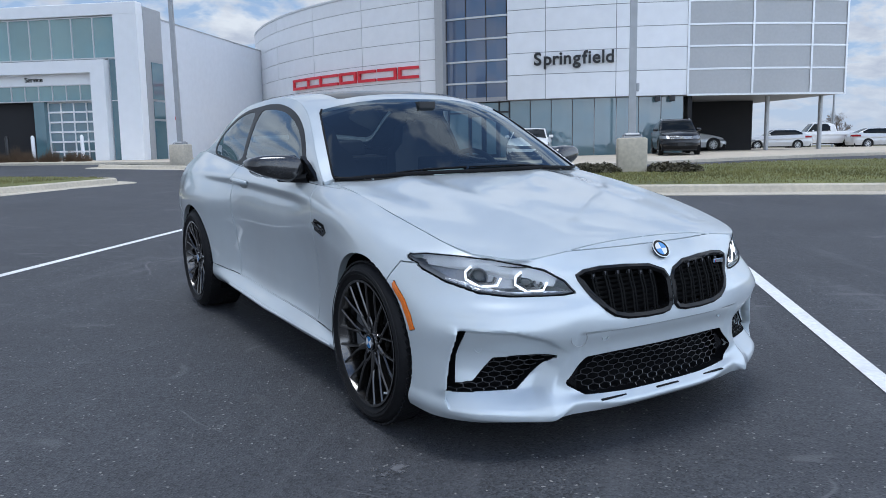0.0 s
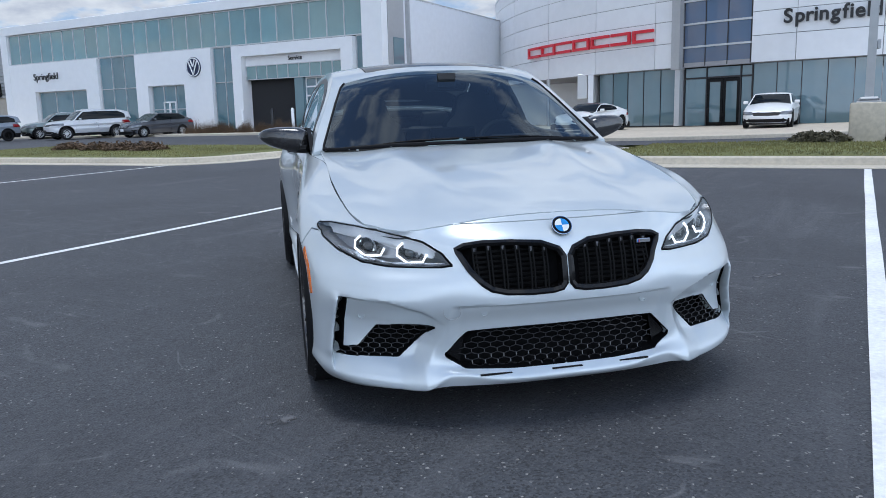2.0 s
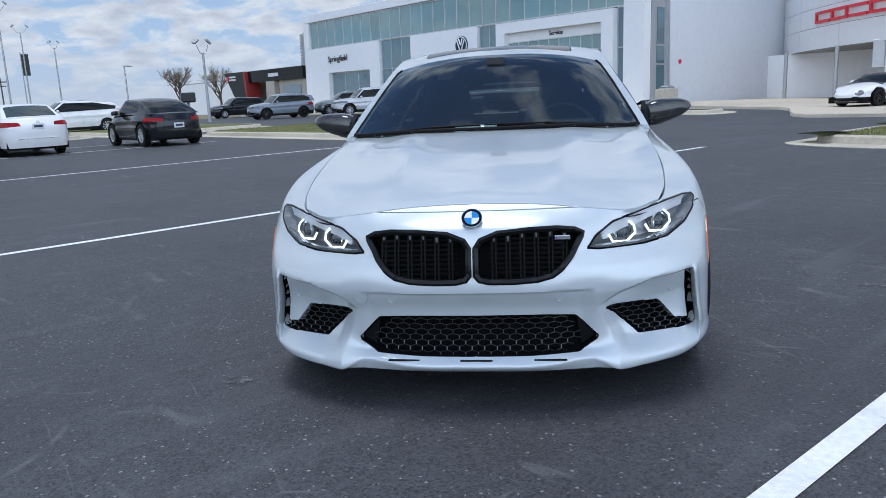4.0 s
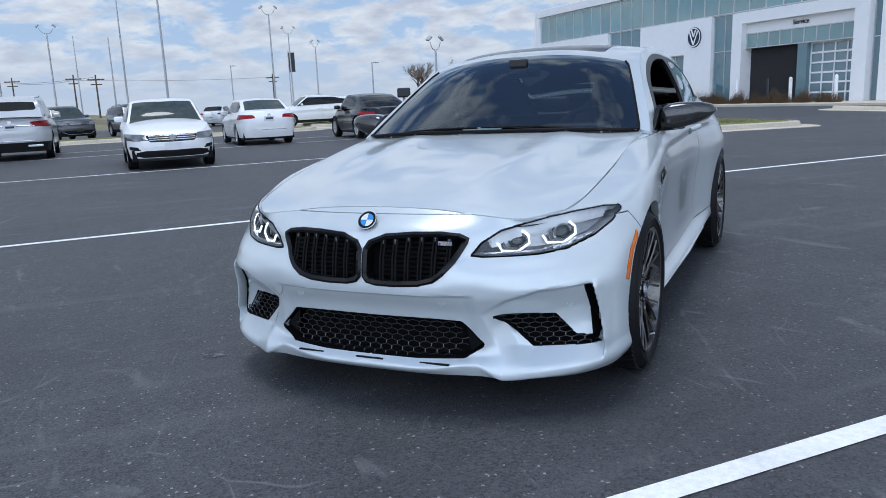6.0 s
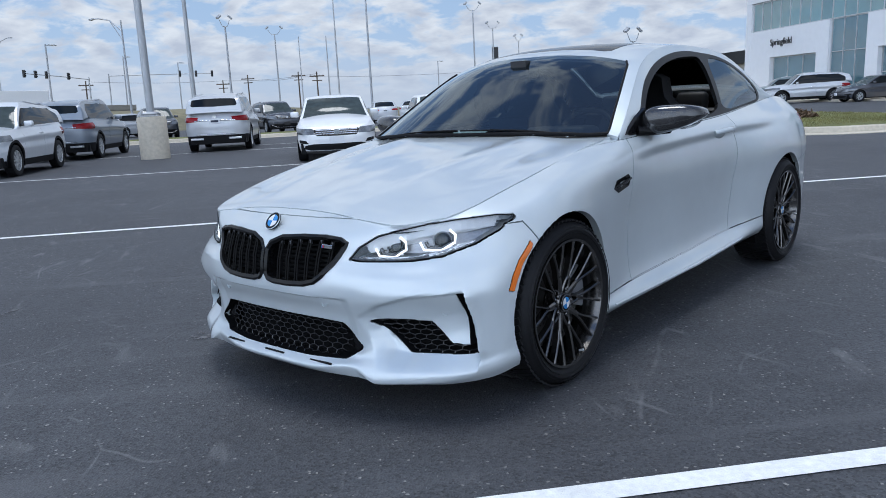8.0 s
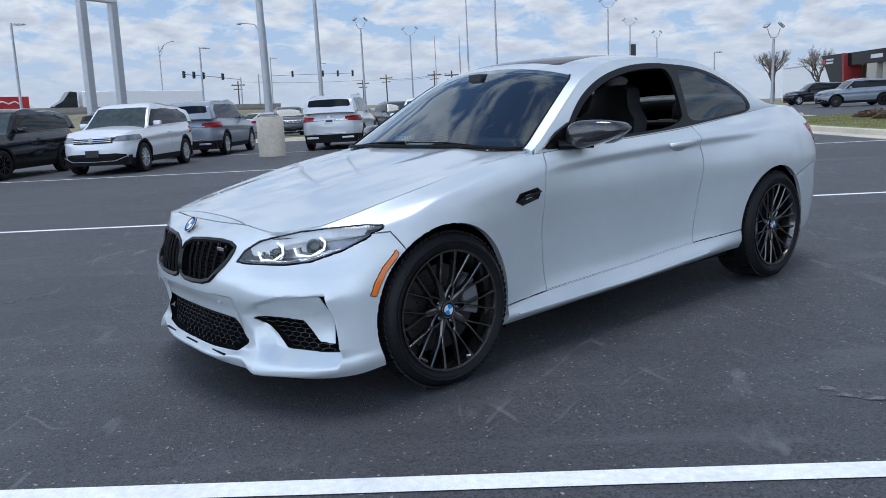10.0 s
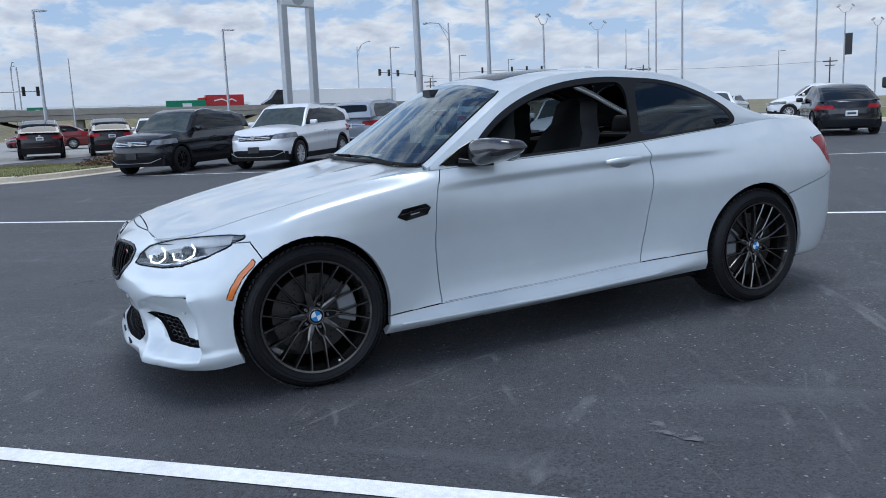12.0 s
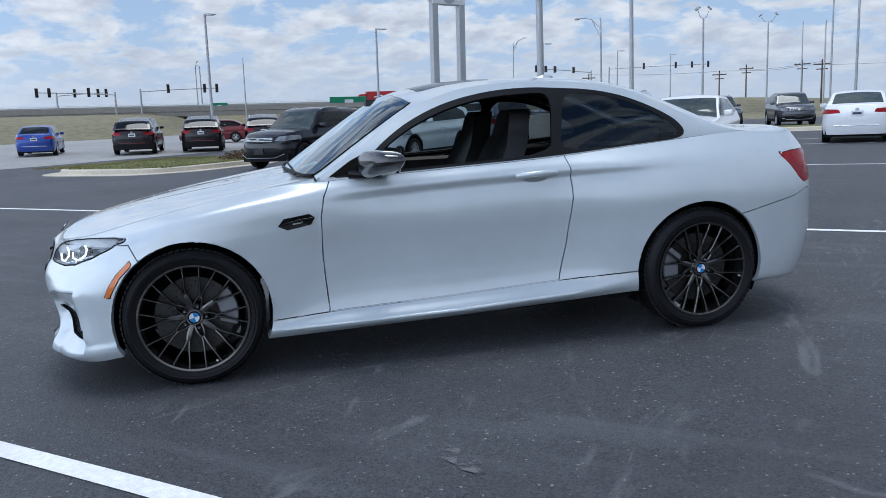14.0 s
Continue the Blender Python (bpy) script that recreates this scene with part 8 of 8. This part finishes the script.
def cobra(p, h, yaw, reach=3.2):
    part("arm", tube([(0, 0, h - .8), (reach * .4, 0, h + .1), (reach * .8, 0, h + .35), (reach, 0, h + .38)], .045, 8), POLE_GREY, p, m=pose(0, 0, 0, 0, 0, yaw), smooth=60)
    part("strut", tube([(0, 0, h - 1.5), (reach * .4, 0, h + .05)], .03, 6), POLE_GREY, p, m=pose(0, 0, 0, 0, 0, yaw))
    part("lamp_head", prism([(0, 0), (.1, .10), (.6, .06), (.68, 0), (.5, -.06)], -.12, .12, "y", .01), POLE_GREY, p, m=pose(0, 0, 0, 0, 0, yaw) @ pose(reach - .1, 0, h + .36))


def pole_base(p, r, h, square):
    if square:
        bm = box(-r, r, -r, r, -.1, h, .05, seg=2)
    else:
        bm = lathe([(r, -.1), (r, h - .05), (r - .03, h - .01), (0, h)], 32)
    part("concrete_base", bm, CONCRETE, p, "pale cast concrete base", smooth=40)
    part("base_plate", box(-.24, .24, -.24, .24, h, h + .03, .005), POLE_GREY, p)
    part("base_cover", box(-.2, .2, -.2, .2, h + .03, h + .12, .04), POLE_GREY, p)
    bolt = mesh_of("bolt", lathe([(0, 0), (.025, 0), (.025, .05), (0, .05)], 6), STEEL)
    for x in (-.2, .2):
        for y in (-.2, .2):
            shared("bolt", bolt, p, pose(x, y, h + .03))


p1 = post(on_lot(16.4, -1.55, 0, .15), 8.5, .10, .08, "square grey lamp post on a concrete base in turf", square=True, base=.9)
pole_base(p1, .36, .86, True)
shoebox(p1, 9.4, 180)
part("hand_hole_box", box(-.05, .05, -.16, -.09, 2.0, 2.2, .01), POLE_GREY, p1)
p2 = post(on_lot(27.0, 16.4, 0, .1), 9.0, .10, .08, "square grey lamp post on a concrete traffic island", square=True, base=.9)
pole_base(p2, .36, .9, True)
shoebox(p2, 9.8, 180)
p3 = post(on_lot(-5.2, 19.3, 0), 9.5, .11, .09, "round grey lamp post on a tall concrete cylinder", base=1.2)
pole_base(p3, .40, 1.18, False)
shoebox(p3, 10.6, 0)
t2 = post(on_lot(-6.6, 35.6), 12, .12, .07, "tall plain grey lamp post")
floods(t2, 12, 0)
for a, b, h, yaw in ((-31.7, 32.4, 7.45, -10), (-28.0, 45.6, 7.35, -10), (-24.9, 71.6, 7.7, 0), (-25.9, 102.8, 8.7, 0), (-21.1, 114.3, 8.5, 0), (18.4, 125.3, 8.0, 0), (63.4, -20.6, 6.2, 180), (29.5, 88.0, 6.0, 10)):
    h += sunk(a)
    shoebox(post(on_lot(a, b), h, .10, .07, "grey lamp post with a flat lamp head"), h, yaw)
for a, b, h, yaw in ((-8.3, 65.8, 8.4, 30), (-5.7, 91.3, 10.0, 0), (16.8, 84.9, 11.2, 0), (23.2, 104.0, 10.9, 0), (26.6, 103.2, 9.0, 0), (20.8, 48.2, 4.6, 10)):
    h += sunk(a)
    floods(post(on_lot(a, b), h, .11, .07, "grey post with a pair of floodlights"), h, yaw, 1.3 if h > 9.5 else .8)
for a, b, h in ((1.1, 76.8, 13.0), (3.2, 56.8, 11.5), (-3.7, 116.8, 12.0), (-57.1, 63.5, 7.6), (0.2, 86.7, 9.2)):
    h += sunk(a)
    post(on_lot(a, b), h, .10, .05, "thin plain grey pole", "pole", "thin poles")
for a, b, h, yaw in ((-15.1, 59.1, 8.3, 140), (-39.3, 98.2, 10.2, -40), (-75.0, 74.0, 7.9, -40), (-67.5, 67.3, 7.3, 140)):
    h += sunk(a)
    cobra(post(on_lot(a, b), h, .10, .06, "street lamp with a long curved arm", "street lamp", "street lamps"), h, yaw)
for a, b, h in ((-18.8, 145.1, 7.0), (-1.5, 126.7, 7.2), (-4.8, 136.8, 7.8), (-14.4, 146.2, 7.9), (-40, 135, 7.0), (30, 150, 7.5)):
    h += sunk(a)
    u = thing("utility_pole", on_lot(a, b), "wooden utility pole with a crossarm", "utility pole", "utility poles")
    part("shaft", lathe([(.15, 0), (.10, h)], 10), BARK, u)
    part("crossarm", box(-1.2, 1.2, -.06, .06, h - .8, h - .62), BARK, u)
    part("crossarm", box(-.8, .8, -.06, .06, h - 1.5, h - 1.35), BARK, u)
    for x in (-1.0, -.4, .4, 1.0):
        part("insulator", lathe([(.04, 0), (.05, .06), (.02, .14)], 8), STEEL, u, m=pose(x, 0, h - .62))
for k, (p, q) in enumerate((((-14.4, 146.2), (-4.8, 136.8)), ((-4.8, 136.8), (30, 150)), ((-18.8, 145.1), (-40, 135)), ((-1.5, 126.7), (-18.8, 145.1)))):
    pts = []
    for j in range(9):
        t = j / 8
        a, b = p[0] + (q[0] - p[0]) * t, p[1] + (q[1] - p[1]) * t
        pts.append((a, b, gz(a) + sunk(a) + 6.9 - 1.2 * t * (1 - t)))
    tagged(part("power_line", tube(pts, .025, 4), DARK_METAL, m=LOT), "thin sagging overhead wire between utility poles", "cable", "overhead wires")

# tall pylon sign: two square posts and the foot of a pale board
pyl = thing("pylon_sign", on_lot(-24.4, 50.0, 62, .3), "tall pylon sign on two square grey posts", "sign")
for x in (-1.22, 1.22):
    part("leg", box(x - .26, x + .26, -.26, .26, -.6, 11.6, .03), POLE_GREY, pyl)
part("board", box(-1.48, 1.48, -.3, .3, 9.15, 12.2, .05), mat("sign board", (0.66, 0.67, 0.68), 0.4, var=0.04), pyl)
part("disc", lathe([(0, -.02), (.62, -.02), (.62, 0), (0, 0)], 32, "y"), mat("pylon badge", (0.35, 0.36, 0.38), 0.4, var=0.03), pyl, m=pose(0, -.30, 9.85))
part("disc", lathe([(0, 0), (.62, 0), (.62, .02), (0, .02)], 32, "y"), mat("pylon badge back", (0.35, 0.36, 0.38), 0.4, var=0.03), pyl, m=pose(0, .30, 9.85))


def signal(a, b, h, reach, yaw, heads, label="traffic signal mast with dark heads"):
    h += sunk(a)
    s = thing("traffic_signal", on_lot(a, b, yaw), label, "traffic signal", "traffic signals")
    part("mast", lathe([(.13, 0), (.10, h)], 12), POLE_GREY, s, smooth=40)
    part("mast_arm", tube([(0, 0, h - .35), (reach * .5, 0, h - .12), (reach, 0, h)], .06, 8), POLE_GREY, s, smooth=60)
    for k in range(heads):
        x = reach * (1 - .16 * k) - .2 if k < heads - 1 else reach * .35
        hd = part("signal_head", box(x - .17, x + .17, -.16, .12, h - .55, h + .50, .03), BLACK_SIGN, s)
        for z in (-.3, 0, .3):
            part("visor", lathe([(.12, -.30), (.12, -.16), (.10, -.16), (.10, -.30)], 12, "y", True), BLACK_SIGN, hd, m=pose(x, 0, h - .02 + z))
    return s


signal(-38.0, 130.0, 7.4, -16.0, 75, 4)
signal(-35.7, 133.0, 8.0, 17.0, 20, 4)
signal(-86, 61, 4.6, 6.0, 54, 3)
signal(-72, 62, 4.7, 9.0, 50, 3)
signal(-74, 60, 4.4, -8.0, 52, 3)

# services sign, banner, letter box, far road signs
blue = thing("services_sign", on_lot(-39.0, 99.0, 50, .3), "blue roadside board with small plain logo blocks", "sign")
part("board", box(-1.3, 1.3, -.08, .08, .9, 4.6, .02), mat("road sign blue", (0.01, 0.08, 0.32), 0.4, var=0.03), blue)
for x in (-1.0, 1.0):
    part("leg", box(x - .08, x + .08, -.06, .06, -1, 1.0), POLE_GREY, blue)
for x in (-.6, .6):
    for z in (1.6, 2.6, 3.6):
        part("logo_block", box(x - .42, x + .42, -.10, -.08, z - .3, z + .3), PLATE_WHITE if (x > 0) == (z > 2) else RED_SIGN, blue)
green = thing("road_sign", on_lot(-59.6, 87.0, 45, 1.2), "green highway sign board with pale print bars", "sign", "road signs")
part("board", box(-2.6, 2.6, -.06, .06, .9, 2.6, .02), mat("road sign green", (0.0, 0.20, 0.10), 0.4, var=0.03), green)
part("print_bar", box(-.5, .7, -.09, -.06, 1.35, 2.2), PLATE_WHITE, green)
for x in (-1.8, 1.8):
    part("leg", box(x - .08, x + .08, -.06, .06, -3.5, .9), POLE_GREY, green)
green2 = copy_thing(green, on_lot(-100.9, 104.7, 45, 1.3) @ Matrix.Diagonal((.6, .6, 1, 1)))
ban = thing("pole_banner", on_lot(26.1, 113.6, 0), "dark banner hanging on a post", "banner")
part("cloth", box(-.95, -.05, -.03, .03, 6.2, 9.0), BLACK_SIGN, ban)
part("bracket", box(-.95, -.05, -.04, .04, 9.0, 9.06), POLE_GREY, ban)
part("shaft", lathe([(.08, 0), (.06, 9.3)], 8), POLE_GREY, ban, m=pose(-1.0, 0, 0))
mail = thing("letter_box", on_lot(8.9, 23.8, -20), "dark box on a slim post at the kerb", "mailbox")
part("leg", box(-.05, .05, -.05, .05, 0, 1.3), POLE_GREY, mail)
part("box", box(-.24, .24, -.36, .36, 1.28, 1.62, .05, seg=2), BLACK_SIGN, mail)

# ---- lorries on the far road ----
LORRY_RED = mat("lorry red", (0.40, 0.015, 0.02), 0.4, var=0.06)
lorry = thing("red_lorry", LOT @ pose(-57.2, 92.5, 1.75, 0, 0, 220) @ Matrix.Scale(0.75, 4), "red delivery lorry with a white flourish on its side", "truck")
part("box_body", box(-3.4, 3.4, -1.2, 1.2, .9, 3.0, .04), LORRY_RED, lorry)
part("cab", prism([(3.5, .6), (5.2, .6), (5.2, 1.6), (4.7, 2.5), (3.5, 2.6)], -1.1, 1.1, "y", .05), LORRY_RED, lorry)
part("stroke", tube([(-2.0, 1.23, 1.75), (-1.2, 1.23, 2.2), (-.3, 1.23, 1.8), (.6, 1.23, 2.2), (2.0, 1.23, 1.9)], .13, 6), PLATE_WHITE, lorry)
for x in (-2.3, -1.3, 4.2):
    part("wheel", lathe([(.3, -1.2), (.48, -1.15), (.48, 1.15), (.3, 1.2)], 16, "y"), RUBBER, lorry, m=pose(x, 0, .48))
semi = thing("semi_trailer", LOT @ pose(-41.7, 93.8, .6, 0, 0, 40), "dark lorry tractor with a long white trailer", "truck")
part("tractor", prism([(-9.2, .7), (-6.6, .7), (-6.6, 3.6), (-7.4, 3.7), (-8.2, 2.6), (-9.2, 2.0)], -1.2, 1.2, "y", .06), PAINTS["black"], semi)
part("trailer", box(-6.0, 9.0, -1.25, 1.25, 1.15, 3.7, .03), PAINTS["white"], semi)
for x in (-8.3, -6.8, -5.9, 7.2, 8.3):
    part("wheel", lathe([(.3, -1.2), (.5, -1.15), (.5, 1.15), (.3, 1.2)], 16, "y"), RUBBER, semi, m=pose(x, 0, .5))

# ---- overpass and the far side of the road ----
bridge = thing("overpass", LOT @ pose(-62.0, 76.0, -.6, 0, 0, 39), "low concrete road overpass with a dark opening", "bridge")
CONC_FAR = mat("bridge concrete", (0.27, 0.255, 0.23), 0.85, var=0.12, scale=0.5)
part("deck", box(-40, 45, -4, 4, 1.75, 2.35, .05), CONC_FAR, bridge)
part("parapet", box(-40, 45, -4.1, -3.9, 2.35, 2.95), CONC_FAR, bridge)
part("abutment", box(-40, -12, -3.6, 3.6, -2, 1.75), FIELD, bridge)
part("abutment", box(16, 45, -3.6, 3.6, -2, 1.75), CONC_FAR, bridge)
for x in (-4, 4, 10):
    part("pier", box(x - .4, x + .4, -3, 3, -2, 1.75, .1), CONC_FAR, bridge)
far_hall = thing("far_warehouse", LOT @ pose(-150, 120, 0, 0, 0, 35), "long pale grey warehouse far across the road", "building")
part("wall", box(-70, 70, 0, 20, -1, 3.6), mat("far cladding", (0.45, 0.48, 0.52), 0.7, var=0.05, scale=0.1), far_hall)
part("roof", box(-70.5, 70.5, -.3, 20.3, 3.6, 4.0), WHITE_PANEL, far_hall)


# ---- trees and shrubs ----
def bare_tree(m, h, spread, seed, label="leafless tree with a haze of fine twigs"):
    """A trunk that forks into limbs, branches and many fine twigs."""
    rnd = random.Random(seed)
    t = thing("bare_tree", m, label, "tree", "bare trees")
    wood, twigs = bmesh.new(), ([], [])

    def grow(p, d, length, r, level):
        q = p + d * length
        mid = p + d * length * .5 + Vector((rnd.uniform(-1, 1), rnd.uniform(-1, 1), 0)) * length * .05
        if level < 3:
            tube([p, mid, q], [r, r * .8, r * .62], 6 if level < 2 else 4, wood, False)
        else:
            v, f = twigs
            side = d.orthogonal().normalized() * max(r, .010)
            k = len(v)
            v += [tuple(p - side), tuple(p + side), tuple(q)]
            f.append((k, k + 1, k + 2))
        if level >= 5:
            return
        n = (5, 5, 5, 4, 4)[level]
        for j in range(n):
            ax = Vector((rnd.uniform(-1, 1), rnd.uniform(-1, 1), rnd.uniform(-.25, .5)))
            nd = (d * rnd.uniform(.7, 1.1) + ax.normalized() * spread * rnd.uniform(.6, 1.1)).normalized()
            nd.z = max(nd.z, -.05)
            grow(p + d * length * rnd.uniform(.55, 1.0), nd, length * rnd.uniform(.55, .78), r * .55, level + 1)

    grow(Vector((0, 0, -.1)), Vector((0, 0, 1)), h * .30, h * .02, 0)
    part("trunk", wood, BARK, t, smooth=60)
    me = bpy.data.meshes.new("crown")
    me.from_pydata(twigs[0], [], twigs[1])
    me.materials.append(TWIG)
    ob = new("crown", me)
    ob.parent = t
    tagged(ob, kind="stuff")
    return t


for a, b, h, s in ((44.8, 110.0, 10.5, 3), (50.4, 108.4, 10.8, 4), (70, -23, 4.5, 8), (66, -14, 4.2, 9)):
    bare_tree(on_lot(a, b, s * 40), h, .62, s)


def shrub(m, w, h, seed, material, label, twiggy=True):
    """A low mound of many small leaves or upright twigs."""
    rnd = random.Random(seed)
    v, f = [], []
    for _ in range(520):
        t, rr = rnd.uniform(0, 6.283), math.sqrt(rnd.random())
        x, y = math.cos(t) * rr * w, math.sin(t) * rr * w
        top = h * (1 - rr * rr * .75) * rnd.uniform(.35, 1.05)
        k = len(v)
        if twiggy:
            lx, ly = rnd.uniform(-.10, .10) + x * .2, rnd.uniform(-.10, .10) + y * .2
            v += [(x - .006, y, 0), (x + .006, y, 0), (x + lx, y + ly, top)]
            f.append((k, k + 1, k + 2))
            k = len(v)
            v += [(x + lx * .5, y + ly * .5, top * .5), (x + lx * .5, y + ly * .5, top * .5 + .012), (x + lx + rnd.uniform(-.12, .12), y + ly + rnd.uniform(-.12, .12), top * .95)]
            f.append((k, k + 1, k + 2))
        else:
            c = Vector((x, y, top))
            d1, d2 = (Vector((rnd.uniform(-1, 1), rnd.uniform(-1, 1), rnd.uniform(-.6, .6))).normalized() * rnd.uniform(.05, .10) for _ in range(2))
            v += [tuple(c - d1), tuple(c + d1), tuple(c + d2)]
            f.append((k, k + 1, k + 2))
            v += [tuple(c * .7 - d2), tuple(c * .7 + d2), tuple(c * .7 + d1)]
            f.append((k + 3, k + 4, k + 5))
    me = bpy.data.meshes.new("shrub")
    me.from_pydata(v, [], f)
    me.materials.append(material)
    ob = new("shrub", me)
    ob.matrix_basis = m
    return tagged(ob, label, "shrub", "shrubs")


for k, (a, b) in enumerate(((16.1, -.85), (16.3, -.40), (16.2, -2.30), (16.0, -2.80))):
    shrub(on_lot(a, b, 0, .15), .44, .24, 20 + k, SHRUB_GREEN, "low spreading evergreen shrub by the pole base", False)
for k, (a, b) in enumerate(((13.6, 18.0), (13.8, 19.4), (13.9, 20.7), (14.2, 22.5))):
    shrub(on_lot(a, b, 0, .15), .6, .28, 40 + k, SHRUB, "low brown dormant shrub on the island", False)
for k in range(13):
    b = 24.2 + k * .75 + (k % 3) * .1
    shrub(on_lot(31.6 + .25 * (k % 2), b, 0, .12), .38, .62 + .2 * ((k * 7) % 3), 60 + k, SHRUB, "bare reddish twiggy shrub by the service bay")
for k, b in enumerate((33.0, 33.8, 34.7)):
    shrub(on_lot(31.7, b, 0, .12), .7, 1.0, 80 + k, SHRUB, "bare reddish twiggy shrub by the white wall")
shrub(on_lot(-14.6, 16.6, 0, .15), 1.0, .35, 90, SHRUB, "low brown dormant shrub on the corner island", False)
# bollards by the service bay
for b in (24.6, 27.4, 28.9, 31.2):
    bo = thing("bollard", on_lot(32.2, b, 0, .1), "pale steel bollard before the service bay", "bollard", "bollards")
    part("post", lathe([(.09, 0), (.09, 1.25), (.06, 1.33), (0, 1.36)], 16), WHITE_PANEL if b != 28.9 else BLACK_SIGN, bo, smooth=40)
    part("collar", lathe([(.12, 0), (.12, .04), (.09, .06)], 16), POLE_GREY, bo, smooth=40)


# ---- panels of the curved front, each a piece with open joints ----
ROWS = (3.58, 4.80, 5.88, 6.90, 8.00, 8.95, 9.73)


def panel_piece(name, b0, b1, z0, z1, material, proud=0.0, gap=0.014):
    t0, t1 = ang(b0) + gap / CR, ang(b1) - gap / CR
    part(name, curved_slab(t0, t1, CR - 0.05, CR + proud, z0 + gap, z1 - gap, 5), material, showroom)


for z0, z1 in zip(ROWS, ROWS[1:]):
    for b0, b1 in ((7.06, 8.10), (8.10, 11.77), (11.77, 15.50), (15.50, 19.20), (19.20, 23.40), (1.35, 3.28), (-2.09, 1.35), (-5.46, -2.09)):
        panel_piece("wall_panel", b0, b1, z0, z1, SILVER_PANEL)
    for b0, b1 in ((-8.55, -5.50), (-11.39, -8.55), (-13.15, -11.39)):
        panel_piece("mesh_panel", b0, b1, z0, z1, GREY_MESH, -0.01, 0.05)
    part("panel_rail", curved_slab(T_END, ang(-5.48), CR - 0.05, CR + 0.03, z0 - 0.045, z0 + 0.045, 8), ALU, showroom)
for b in (-5.50, -8.55, -11.39, -13.14):
    part("panel_post", curved_slab(ang(b) - 0.0017, ang(b) + 0.0017, CR - 0.05, CR + 0.035, SOFFIT, 9.73, 1), ALU, showroom)


# ---- pale stains and scuffs on the asphalt ----
def stain(a, b, w, h, turn, seed):
    """A thin irregular film on the lot, with frayed edges."""
    rnd = random.Random(seed)
    bm = bmesh.new()
    n = 26
    rim = []
    for k in range(n):
        t = 2 * math.pi * k / n
        r = 1 + rnd.uniform(-0.28, 0.28)
        rim.append(bm.verts.new((math.cos(t) * w / 2 * r, math.sin(t) * h / 2 * r, 0)))
    bm.faces.new(rim)
    ob = part("stain", bm, STAIN, m=on_lot(a, b, turn, 0.004))
    tagged(ob, "pale dried stain on the dark asphalt", "stain", "stains on the asphalt", "structure")


STAIN = mat("dried pale stain", (0.125, 0.125, 0.13), 0.8, var=0.1, scale=8)
sn, sl = STAIN.node_tree.nodes, STAIN.node_tree.links
s_co, s_no, s_ra, s_tr, s_mx = sn.new("ShaderNodeTexCoord"), sn.new("ShaderNodeTexNoise"), sn.new("ShaderNodeMapRange"), sn.new("ShaderNodeBsdfTransparent"), sn.new("ShaderNodeMixShader")
s_no.inputs["Scale"].default_value, s_no.inputs["Detail"].default_value = 14.0, 8.0
s_ra.inputs["From Min"].default_value, s_ra.inputs["From Max"].default_value = 0.46, 0.62
sl.new(s_co.outputs["Object"], s_no.inputs["Vector"])
sl.new(s_no.outputs[0], s_ra.inputs[0])
sl.new(s_ra.outputs[0], s_mx.inputs[0])
sl.new(s_tr.outputs[0], s_mx.inputs[1])
sl.new(sn["Principled BSDF"].outputs[0], s_mx.inputs[2])
sl.new(s_mx.outputs[0], sn["Material Output"].inputs[0])
for x, y, w, h, turn, seed in ((-1.05, -0.47, .10, .16, 20, 1), (2.10, 0.98, .30, .10, -30, 2), (-2.6, -.9, .5, .05, 60, 3), (1.7, -1.9, .6, .04, 15, 4)):
    p = Vector((x, y, 0))
    stain(p.dot(EA), p.dot(EB), w, h, turn, seed)
